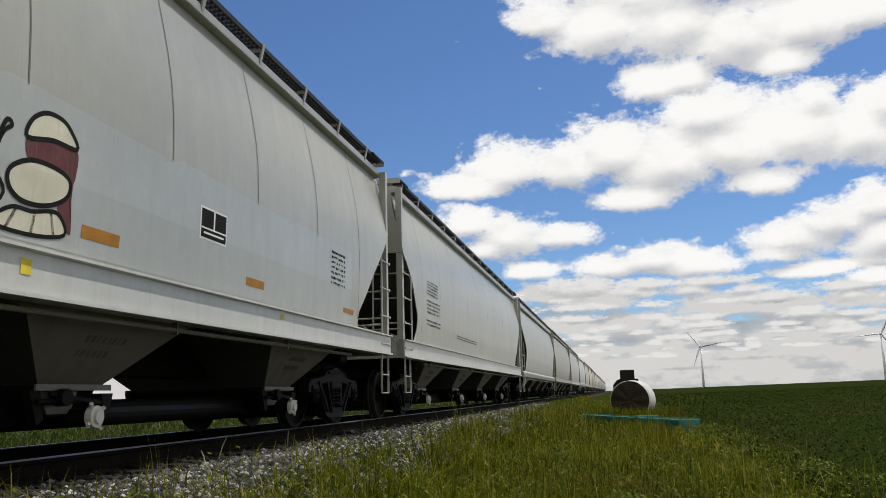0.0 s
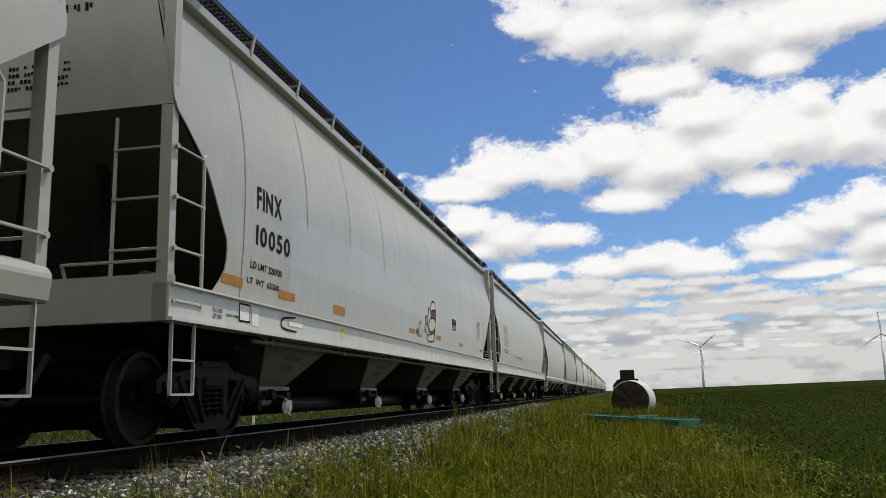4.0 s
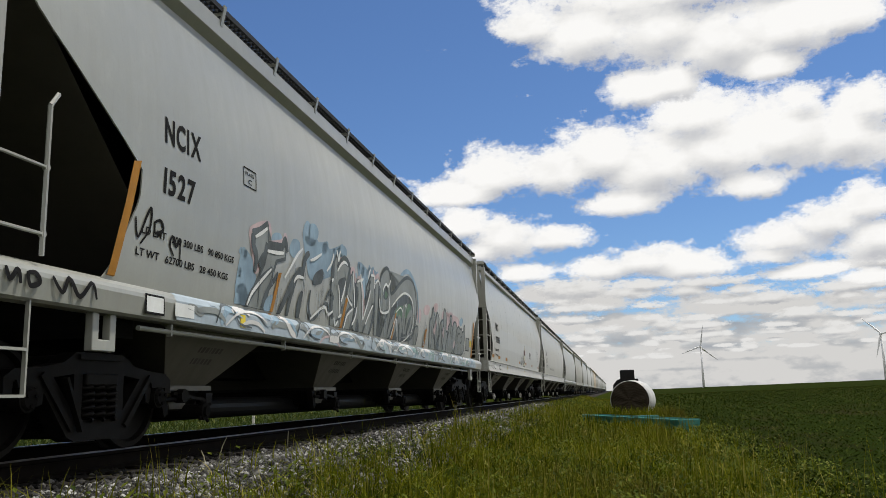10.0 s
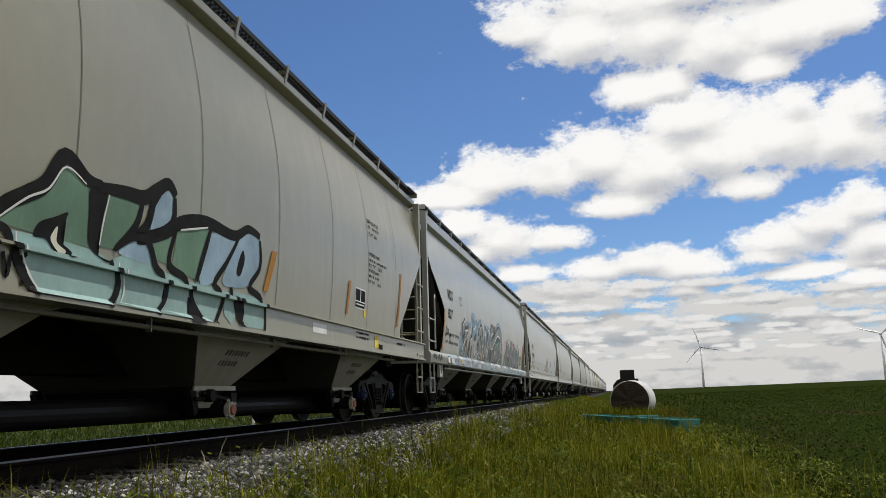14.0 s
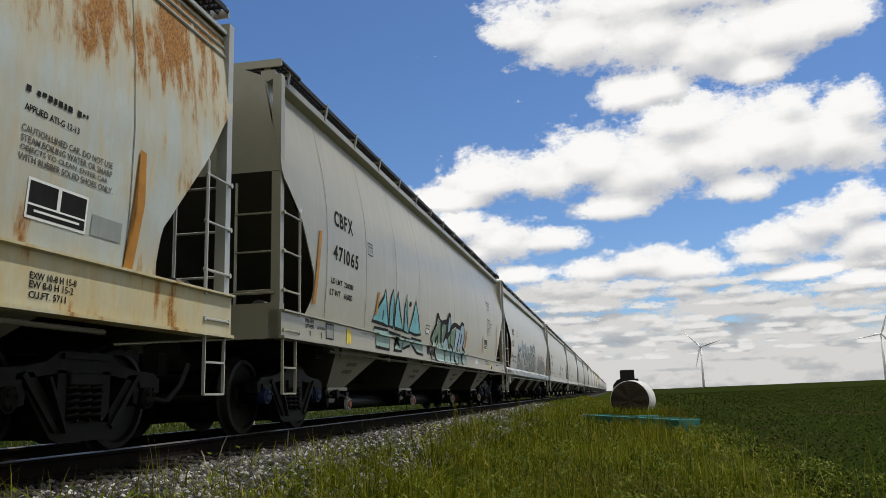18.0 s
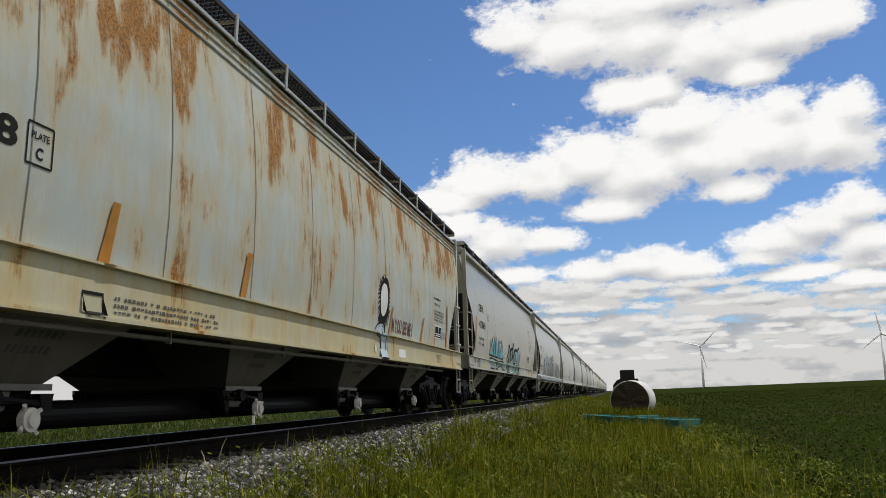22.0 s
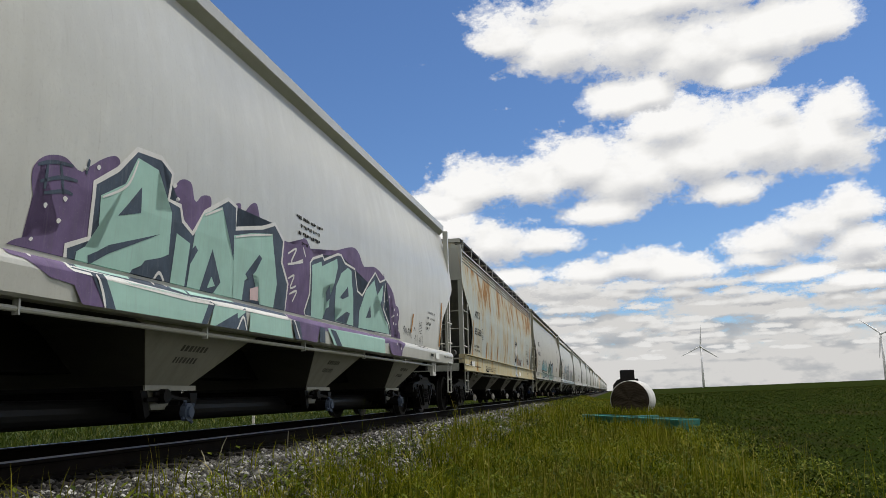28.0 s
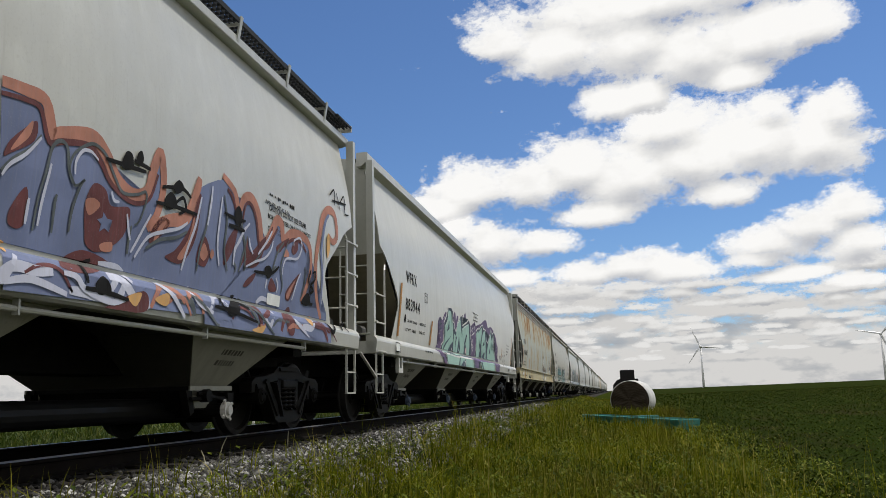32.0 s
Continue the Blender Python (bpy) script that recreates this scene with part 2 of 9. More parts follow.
def cloud_ring():
    """Broken cloud over the part of the sky behind and above the camera, open round the sun."""
    bm = bmesh.new()
    n, k = 96, 30
    s = Vector((math.cos(SUN_EL) * math.sin(SUN_AZ), math.cos(SUN_EL) * math.cos(SUN_AZ), math.sin(SUN_EL)))
    rows = [[bm.verts.new(Vector((math.sin(a) * math.cos(e), math.cos(a) * math.cos(e), math.sin(e))) * 4750) for a in np.linspace(0, 2 * math.pi, n, endpoint=False)] for e in np.linspace(-0.02, 1.5, k)]
    for r in range(k - 1):
        for i in range(n):
            vs = (rows[r][i], rows[r][(i + 1) % n], rows[r + 1][(i + 1) % n], rows[r + 1][i])
            mid = sum((v.co for v in vs), Vector()) / 4
            az, el = math.degrees(math.atan2(mid.x, mid.y)), math.degrees(math.asin(mid.normalized().z))
            if mid.normalized().dot(s) > 0.93 or (-46 < az < 36 and el < 44):
                continue
            bm.faces.new(vs)
    me = bpy.data.meshes.new("backdrop_round")
    bm.to_mesh(me)
    bm.free()
    me.attributes.new("cover", "FLOAT", "POINT").data.foreach_set("value", [0.6] * len(me.vertices))
    me.attributes.new("underside", "FLOAT", "POINT").data.foreach_set("value", [0.3] * len(me.vertices))
    return tagged(meshed("backdrop_round", me, CLOUD, smooth=True), "broken white cumulus over the rest of the sky", "sky", kind="structure")


cloud_ring()

# ---- materials ----
PAINT_GREY = wagon_paint("faded grey enamel", (0.365, 0.365, 0.312), grime=0.3)
PAINT_PALE = wagon_paint("pale grey enamel", (0.335, 0.342, 0.30), grime=0.25)
PAINT_TAN = wagon_paint("tan grey enamel", (0.25, 0.238, 0.162), grime=0.3)
PAINT_RUST = wagon_paint("rust-streaked cream enamel", (0.41, 0.458, 0.445), (0.31, 0.305, 0.235), 0.3, 1.0, 0.0)
PAINT_RUST_SILL = wagon_paint("yellowed cream sill enamel", (0.45, 0.43, 0.31), (0.30, 0.25, 0.12), 0.45, 0.6, 0.0)
PAINT_SILL = wagon_paint("repainted white-grey sill enamel", (0.50, 0.505, 0.47), grime=0.35)
PAINT_PATCH = wagon_paint("fresh blue-grey cover paint", (0.39, 0.41, 0.39), grime=0.28)
PAINT_WHITE = wagon_paint("clean white enamel", (0.485, 0.488, 0.44), grime=0.14)
PAINT_YELLOW = wagon_paint("yellow-tan enamel", (0.55, 0.40, 0.17), grime=0.3)
# Shade under the body is put into this paint, besides some dust.
UNDER_SHADED = wagon_paint("dusty underside paint with shade in it", (0.062, 0.057, 0.045), (0.035, 0.032, 0.027), 0.75, coat=0.0)
# Bounce light from below is put into these two slope sheet paints.
SLOPE_TAN = wagon_paint("dusty tan end paint with bounce light in it", (0.24, 0.215, 0.15), (0.08, 0.07, 0.05), 0.6, coat=0.0)
SLOPE_GREY = wagon_paint("dusty grey end paint with bounce light in it", (0.16, 0.16, 0.15), (0.05, 0.05, 0.045), 0.6, coat=0.0)
# Side plate paints: light and shade under the body set their tone.
DUSTY_DIM = wagon_paint("dusty grey paint dimmed for shade", (0.115, 0.108, 0.083), (0.04, 0.036, 0.03), 0.6, coat=0.0)
DUSTY_LIT = wagon_paint("dusty grey paint, lighter for lit plates", (0.27, 0.265, 0.21), (0.09, 0.09, 0.07), 0.5, coat=0.0)
# The pipe colour is lowered to hold the shade beneath the hoppers.
PIPE = simple("dark steel pipe with underside shade in it", (0.008, 0.008, 0.008), 0.5, 0.0, 0.3, spec=0.16)
VALVE = simple("grimy grey casting", (0.09, 0.088, 0.08), 0.7)
FAINT = simple("faded stencil paint", (0.1, 0.095, 0.085), 0.8, bump=0.0)
# Both steels are darker than grime alone: underside shade is in their colour.
STEEL_DARK = simple("grimy steel with underside shade in it", (0.007, 0.0065, 0.006), 0.7, 0.0, 0.4, spec=0.06)
STEEL_CAST = simple("brown cast steel with underside shade in it", (0.0062, 0.0054, 0.0048), 0.55, 0.0, 0.5, spec=0.11)
TREAD = simple("worn grey wheel tread", (0.02, 0.019, 0.018), 0.5, 0.3, 0.3)
STEEL_BRIGHT = simple("worn bright steel", (0.42, 0.41, 0.39), 0.35, 0.9, 0.15)
GRATING = simple("dark galvanised grating", (0.03, 0.032, 0.035), 0.6, 0.2)
RUBBER = simple("black rubber hose", (0.02, 0.02, 0.02), 0.7)
CAP_WHITE = simple("white cap", (0.62, 0.6, 0.55), 0.6)
CAP_RED = simple("red-brown cap", (0.3, 0.12, 0.08), 0.6)
CAP_NAVY = simple("navy bearing cap", (0.012, 0.022, 0.055), 0.5)
CAP_PALE = simple("dull pale cap ring", (0.3, 0.29, 0.24), 0.6)
CAP_BLUE = simple("dark blue cap", (0.07, 0.09, 0.13), 0.5)
INK = simple("black stencil paint", (0.014, 0.014, 0.014), 0.7, vary=0.3, bump=0.0, spec=0.08)
ORANGE = simple("orange reflective tape", (0.37, 0.17, 0.025), 0.45, vary=0.2, bump=0.0)
YELLOW = simple("yellow sticker", (0.7, 0.55, 0.05), 0.5, bump=0.0)
WHITE = simple("white decal", (0.72, 0.74, 0.72), 0.5, vary=0.1, bump=0.0)

# ---- wagons: x towards the camera's side, y towards the front, z up from the rails ----
SIDE = [(1.3, 1.47), (1.45, 1.49), (2.0, 1.53), (2.6, 1.545), (3.0, 1.532), (3.3, 1.502), (3.6, 1.452), (3.9, 1.388), (4.33, 1.29)]
FLAT_SIDE = [(1.3, 1.47), (1.45, 1.49), (2.0, 1.53), (2.67, 1.545), (3.3, 1.52), (3.9, 1.465), (4.3, 1.42)]


def side_x(z, flat=False):
    return interp(z, FLAT_SIDE if flat else SIDE)


def make_body(name, length, rear, front, eave, paint, root, wall=(None, None), end_paint=None, slope=None, flat=False):
    """The tank: curved side sheets cut to the end outlines, an arched roof, end walls and slope sheets. rear, front: (inset from the end, z)."""
    half = length / 2
    ins = lambda table, z: interp(z, sorted((p[1], p[0]) for p in table))
    zs = list(np.linspace(1.3, eave, 30))
    cols = 16
    for side in (1, -1):
        bm = bmesh.new()
        skins = []
        for skin in (0.0, 0.014):
            grid = []
            for z in zs:
                y0, y1 = -half + ins(rear, z), half - ins(front, z)
                grid.append([bm.verts.new((side * (side_x(z, flat) - skin), y0 + (y1 - y0) * i / cols, z)) for i in range(cols + 1)])
            for a, b in zip(grid, grid[1:]):
                for i in range(cols):
                    bm.faces.new((a[i], a[i + 1], b[i + 1], b[i]))
            skins.append(grid)
        p, q = skins
        for a, b, c, d in zip(p, p[1:], q, q[1:]):
            for i in (0, cols):
                bm.faces.new((a[i], b[i], d[i], c[i]))
        bmesh.ops.recalc_face_normals(bm, faces=bm.faces)
        ob = part("side_sheet", bm, paint, root, smooth=True)
        ob.data.set_sharp_from_angle(angle=0.7)
    bm = bmesh.new()
    arch = [(side_x(eave, flat), eave), (side_x(eave, flat) - 0.08, eave + 0.09), (0.95, eave + 0.2), (0.5, eave + 0.27), (0.0, eave + 0.3)]
    arch = arch + [(-x, z) for x, z in arch[-2::-1]]
    e0, e1 = -half + ins(rear, eave), half - ins(front, eave)
    rings = [[bm.verts.new((x, y, z)) for x, z in arch] for y in (e0, e1)]
    for i in range(len(arch) - 1):
        bm.faces.new((rings[0][i], rings[1][i], rings[1][i + 1], rings[0][i + 1]))
    for r in rings:
        bm.faces.new(r)
    bmesh.ops.recalc_face_normals(bm, faces=bm.faces)
    part("roof", bm, paint, root)
    for end, table in ((-1, rear), (1, front)):
        knee = max(p[1] for p in table if p[0] > 0.2 and p[1] < 4.2)
        bm = bmesh.new()
        knee = (wall[0] if end < 0 else wall[1]) or knee + 0.1
        rows = [(ins(table, eave), eave), (ins(table, knee), knee), (2.55, 1.32), (2.7, 1.2)]
        pts = [[bm.verts.new((s * (side_x(min(max(z, 1.3), eave), flat) - 0.016), end * (half - i), z)) for s in (1, -1)] for i, z in rows[:2]]
        bm.faces.new((pts[0][0], pts[0][1], pts[1][1], pts[1][0]))
        part("end_wall", bm, end_paint or paint, root)
        # The slope sheet's shade is put into its paint.
        bm = bmesh.new()
        pts = [[bm.verts.new((s * (side_x(min(max(z, 1.3), eave), flat) - 0.016), end * (half - i), z)) for s in (1, -1)] for i, z in rows]
        for a, b in zip(pts[1:], pts[2:]):
            bm.faces.new((a[0], a[1], b[1], b[0]))
        bmesh.ops.delete(bm, geom=[v for v in bm.verts if not v.link_faces], context="VERTS")
        part("slope_sheet", bm, slope or UNDER_SHADED, root, "dusty slope sheet with shade put into its paint")


def make_sill(half, side, z0, z1, roundness, paint, root):
    bm = bmesh.new()
    x0, x1 = 1.36 * side, 1.56 * side
    if roundness:
        pts = [(1.36, z0), (1.50, z0), (1.53, z0 + 0.02)]
        pts += [(1.36 + 0.19 * math.cos(a), z1 - 0.13 + 0.13 * math.sin(a)) for a in np.linspace(0, math.pi / 2, 7)]
    else:
        pts = [(1.36, z0), (1.50, z0), (1.50, z0 - 0.0), (1.565, z0), (1.565, z0 + 0.03), (1.525, z0 + 0.035), (1.525, z1 - 0.03), (1.57, z1 - 0.02), (1.57, z1), (1.36, z1)]
        pts = [p for i, p in enumerate(pts) if i == 0 or p != pts[i - 1]]
    prism(bm, [(x * side, z) for x, z in pts], 1, -half, half)
    return part("side_sill", bm, paint, root)


def make_ladder(end, side, y, paint, root, top, foot, wide=0.5):
    """A grab-iron ladder on the side: an outer stile, rungs back to the corner post, and a bend in at the foot."""
    bm = bmesh.new()
    s = -end
    x = 1.53 * side
    yo = y + s * wide
    rod(bm, (x, yo, 1.42), (x, yo, top), 0.018, 6)
    rod(bm, (x, yo, top), (side_x(top) * side - 0.03 * side, yo + s * 0.1, top + 0.12), 0.018, 6)
    z = foot
    while z < top + 0.02:
        rod(bm, (x, y, z), (x, yo + s * 0.02, z), 0.014, 6)
        for yy in (y, yo):
            rod(bm, (x + 0.012 * side, yy, z), (x - 0.02 * side, yy, z), 0.026, 8)
        z += 0.475
    return part("side_ladder", bm, paint, root)


def make_end_ladder(end, side, y, paint, root, top, foot):
    bm = bmesh.new()
    x0, x1 = 1.40 * side, 0.9 * side
    rod(bm, (x1, y, 1.2), (x1, y, top), 0.018, 6)
    ladder = part("end_ladder", bm, paint, root)
    z = foot
    while z < top:
        bm = bmesh.new()
        rod(bm, (x0, y + end * 0.03, z), (x1, y + end * 0.03, z), 0.014, 6)
        part("rung", bm, paint, ladder)
        z += 0.475
    return ladder


def make_step(end, side, y, paint, root, brace):
    """The stirrup under the sill end."""
    bm = bmesh.new()
    x = 1.50 * side
    y0, y1 = y - end * 0.04, y - end * 0.44
    for yy in (y0, y1):
        bar(bm, (x, yy, 1.14), (x, yy, 0.47), 0.032, 0.016)
    for z in (0.475, 0.78):
        bar(bm, (x, y0, z), (x, y1, z), 0.032, 0.02)
    if brace and end < 0:
        bar(bm, (x - 0.12 * side, y0 - end * -0.5, 1.12), (x, y0, 0.72), 0.05, 0.018)
    return part("sill_step", bm, paint, root)


WHEELS = []
WHEEL_R = 0.457


def make_wheelset(y, bogie, capcolor):
    bm = bmesh.new()
    prof = [(0.66, 0.08), (0.66, 0.30), (0.70, 0.34), (0.69, 0.40), (0.672, 0.485), (0.695, 0.487), (0.708, WHEEL_R + 0.002), (0.80, WHEEL_R - 0.006), (0.81, 0.40), (0.765, 0.38), (0.755, 0.16), (0.79, 0.13), (0.79, 0.08)]
    seg = 36
    for side in (1, -1):
        rings = [[bm.verts.new((side * x, r * math.cos(k * 2 * math.pi / seg), r * math.sin(k * 2 * math.pi / seg))) for k in range(seg)] for x, r in prof]
        for a, b in zip(rings, rings[1:]):
            for k in range(seg):
                bm.faces.new((a[k], a[(k + 1) % seg], b[(k + 1) % seg], b[k]))
    rod(bm, (-1.08, 0, 0), (1.08, 0, 0), 0.075, 14)
    bmesh.ops.recalc_face_normals(bm, faces=bm.faces)
    for f in bm.faces:
        f.material_index = int(all(math.hypot(v.co.y, v.co.z) > 0.395 and abs(v.co.x) > 0.6 for v in f.verts))
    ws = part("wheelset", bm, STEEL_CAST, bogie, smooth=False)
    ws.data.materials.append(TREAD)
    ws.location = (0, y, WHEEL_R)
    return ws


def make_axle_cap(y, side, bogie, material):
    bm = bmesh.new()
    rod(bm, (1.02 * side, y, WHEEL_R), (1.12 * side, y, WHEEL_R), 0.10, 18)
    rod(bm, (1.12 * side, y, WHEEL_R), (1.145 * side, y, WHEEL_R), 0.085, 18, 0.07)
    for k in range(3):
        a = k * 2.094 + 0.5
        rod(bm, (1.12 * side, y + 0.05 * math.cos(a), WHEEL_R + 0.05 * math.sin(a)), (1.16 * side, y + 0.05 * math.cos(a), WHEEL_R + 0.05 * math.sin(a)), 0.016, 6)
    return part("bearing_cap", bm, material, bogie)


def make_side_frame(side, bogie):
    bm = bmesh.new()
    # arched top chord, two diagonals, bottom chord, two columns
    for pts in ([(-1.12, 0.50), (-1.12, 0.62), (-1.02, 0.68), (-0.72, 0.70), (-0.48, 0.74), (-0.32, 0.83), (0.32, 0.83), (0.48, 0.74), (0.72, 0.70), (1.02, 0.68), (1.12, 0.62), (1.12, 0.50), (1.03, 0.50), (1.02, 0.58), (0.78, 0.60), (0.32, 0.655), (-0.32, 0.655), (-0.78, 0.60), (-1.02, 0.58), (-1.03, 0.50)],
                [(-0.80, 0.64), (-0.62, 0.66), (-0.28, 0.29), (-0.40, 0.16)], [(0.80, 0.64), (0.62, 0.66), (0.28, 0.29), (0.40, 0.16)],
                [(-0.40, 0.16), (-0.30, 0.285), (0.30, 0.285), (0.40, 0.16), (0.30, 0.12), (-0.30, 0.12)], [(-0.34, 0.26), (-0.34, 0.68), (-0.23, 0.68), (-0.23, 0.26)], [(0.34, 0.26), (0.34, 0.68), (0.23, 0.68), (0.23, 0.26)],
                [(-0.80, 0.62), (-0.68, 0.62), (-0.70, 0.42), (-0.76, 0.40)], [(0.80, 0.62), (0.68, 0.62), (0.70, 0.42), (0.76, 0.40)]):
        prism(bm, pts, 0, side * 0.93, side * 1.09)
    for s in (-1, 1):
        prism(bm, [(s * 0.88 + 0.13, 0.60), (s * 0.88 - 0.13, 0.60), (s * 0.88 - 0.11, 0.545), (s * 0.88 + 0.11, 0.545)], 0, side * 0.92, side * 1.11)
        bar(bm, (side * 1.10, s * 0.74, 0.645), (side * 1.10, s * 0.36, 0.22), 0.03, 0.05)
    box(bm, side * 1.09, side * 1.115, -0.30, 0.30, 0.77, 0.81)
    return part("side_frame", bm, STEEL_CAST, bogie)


def make_spring(y, x, bogie, side):
    bm = bmesh.new()
    r, turns, z0, z1, n = 0.068, 5, 0.28, 0.55, 60
    pts = [Vector((x + r * math.cos(a), y + r * math.sin(a), z0 + (z1 - z0) * k / n)) for k in range(n + 1) for a in (k / n * turns * 2 * math.pi,)]
    rings = []
    for k, p in enumerate(pts):
        a = k / n * turns * 2 * math.pi
        out = Vector((math.cos(a), math.sin(a), 0))
        rings.append([bm.verts.new(p + out * (0.017 * math.cos(b)) + Vector((0, 0, 0.017 * math.sin(b)))) for b in (0.0, 1.257, 2.513, 3.77, 5.027)])
    for a, b in zip(rings, rings[1:]):
        for k in range(5):
            bm.faces.new((a[k], a[(k + 1) % 5], b[(k + 1) % 5], b[k]))
    bmesh.ops.recalc_face_normals(bm, faces=bm.faces)
    return part("spring", bm, STEEL_CAST, bogie, smooth=True)


def make_bogie(y, root, cap):
    bogie = new("bogie")
    bogie.parent = root
    bogie.location = (0, y, 0)
    tagged(bogie, "grimy two-axle freight bogie with coil springs")
    for yy in (-0.889, 0.889):
        WHEELS.append(make_wheelset(yy, bogie, cap))
        for side in (1, -1):
            make_axle_cap(yy, side, bogie, cap)
    for side in (1, -1):
        make_side_frame(side, bogie)
        for sy in (-0.155, 0.0, 0.155):
            make_spring(sy, side * 1.06, bogie, side)
        bm = bmesh.new()
        box(bm, side * 0.82, side * 1.12, -0.22, 0.22, 0.56, 0.66, 0.015)
        part("bolster_end", bm, STEEL_CAST, bogie)
        bm = bmesh.new()
        bar(bm, (side * 1.13, -0.5, 0.62), (side * 1.13, -0.28, 0.2), 0.05, 0.03)
        part("brake_lever", bm, STEEL_CAST, bogie)
    bm = bmesh.new()
    box(bm, -0.85, 0.85, -0.22, 0.22, 0.5, 0.82, 0.03)
    rod(bm, (0, 0, 0.8), (0, 0, 1.0), 0.2, 16)
    box(bm, -0.95, 0.95, -0.2, 0.2, 0.14, 0.27, 0.02)
    part("bolster", bm, STEEL_CAST, bogie)
    for s in (-1, 1):
        bm = bmesh.new()
        box(bm, -0.78, 0.78, s * 0.38 - 0.05, s * 0.38 + 0.05, 0.20, 0.46, 0.015)
        for w in (-0.74, 0.74):
            prism(bm, [(s * 0.40, 0.20), (s * 0.45, 0.24), (s * 0.47, 0.42), (s * 0.44, 0.56), (s * 0.40, 0.56)], 0, w - 0.05, w + 0.05)
            bar(bm, (w, s * 0.40, 0.52), (w, s * 0.30, 0.74), 0.04, 0.03)
        bar(bm, (0, s * 0.38, 0.42), (0.12, s * 0.24, 0.95), 0.07, 0.03)
        part("brake_beam", bm, STEEL_CAST, bogie)
    return bogie


def make_hopper(y, paint, root, capmat, top=1.32, side_paint=None):
    """One hopper bay: four slope sheets down to the outlet, the gate frame and the cross pipe with its end caps."""
    hop = new("hopper")
    hop.parent = root
    hop.location = (0, y, 0)
    bm = bmesh.new()
    a = [bm.verts.new(p) for p in ((1.38, -2.03, top), (1.38, 2.03, top), (-1.38, 2.03, top), (-1.38, -2.03, top))]
    m = [bm.verts.new(p) for p in ((1.33, -1.08, 1.08), (1.33, 1.08, 1.08), (-1.33, 1.08, 1.08), (-1.33, -1.08, 1.08))]
    b = [bm.verts.new(p) for p in ((0.92, -0.38, 0.55), (0.92, 0.38, 0.55), (-0.92, 0.38, 0.55), (-0.92, -0.38, 0.55))]
    for p, q in ((a, m), (m, b)):
        for i in (1, 3):
            bm.faces.new((p[i], p[(i + 1) % 4], q[(i + 1) % 4], q[i]))
    bm.faces.new(b)
    bmesh.ops.recalc_face_normals(bm, faces=bm.faces)
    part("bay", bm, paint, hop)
    # Side plates take a lighter, lit copy of the shaded bay paint.
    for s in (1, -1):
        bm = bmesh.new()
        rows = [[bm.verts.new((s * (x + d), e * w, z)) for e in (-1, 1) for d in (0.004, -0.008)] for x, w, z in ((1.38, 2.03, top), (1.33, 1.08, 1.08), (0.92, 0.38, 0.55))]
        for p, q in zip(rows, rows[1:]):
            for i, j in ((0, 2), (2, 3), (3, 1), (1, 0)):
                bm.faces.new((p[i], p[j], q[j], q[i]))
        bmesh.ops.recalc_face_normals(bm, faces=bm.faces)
        part("bay_side", bm, side_paint or paint, hop, "dusty hopper side plate, painted lighter than the shaded slopes")
    r = random.Random(int(y * 10) + 3)
    for k in range(2):
        bm = bmesh.new()
        z = 0.9 - 0.11 * k
        x = 0.92 + (z - 0.55) * 0.7736
        e = -0.24
        while e < 0.26 - 0.08 * k:
            f = e + r.uniform(0.03, 0.06)
            bm.faces.new([bm.verts.new((x + d * 0.7736 + 0.008, g, z + d)) for g, d in ((e, 0), (f, 0), (f, 0.055), (e, 0.055))])
            e = f + 0.025
        part("print_line", bm, FAINT, hop)
    bm = bmesh.new()
    for s in (1, -1):
        box(bm, s * 0.92 - 0.04, s * 0.92 + 0.04, -0.46, 0.46, 0.53, 0.57)
        box(bm, -0.96, 0.96, s * 0.40 - 0.04, s * 0.40 + 0.04, 0.53, 0.57)
    prism(bm, [(-0.36, 0.53), (0.36, 0.53), (0.24, 0.32), (-0.24, 0.32)], 0, -0.9, 0.9)
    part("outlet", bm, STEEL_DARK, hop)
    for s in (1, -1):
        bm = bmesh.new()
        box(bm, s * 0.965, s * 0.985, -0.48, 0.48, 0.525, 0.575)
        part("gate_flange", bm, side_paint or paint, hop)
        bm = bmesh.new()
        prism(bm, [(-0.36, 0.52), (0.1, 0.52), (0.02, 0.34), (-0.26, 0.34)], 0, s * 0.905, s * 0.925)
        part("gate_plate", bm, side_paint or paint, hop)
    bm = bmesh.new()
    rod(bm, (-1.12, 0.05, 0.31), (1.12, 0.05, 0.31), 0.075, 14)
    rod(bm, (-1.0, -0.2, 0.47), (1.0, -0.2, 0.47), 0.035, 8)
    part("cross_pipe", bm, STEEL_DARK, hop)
    for s in (1, -1):
        bm = bmesh.new()
        rod(bm, (1.10 * s, 0.05, 0.31), (1.16 * s, 0.05, 0.31), 0.09, 18)
        for k in range(4):
            a = k * math.pi / 2 + 0.6
            rod(bm, (1.13 * s, 0.05 + 0.085 * math.cos(a), 0.31 + 0.085 * math.sin(a)), (1.15 * s, 0.05 + 0.13 * math.cos(a), 0.31 + 0.13 * math.sin(a)), 0.018, 6)
        part("pipe_cap", bm, CAP_PALE if capmat == CAP_RED else capmat, hop)
        bm = bmesh.new()
        rod(bm, (1.15 * s, 0.05, 0.31), (1.185 * s, 0.05, 0.31), 0.055, 12)
        part("cap_plug", bm, capmat, hop)
        bm = bmesh.new()
        prism(bm, [(-0.52, 0.53), (-0.40, 0.53), (-0.34, 0.30), (-0.42, 0.26)], 0, s * 0.88, s * 0.96)
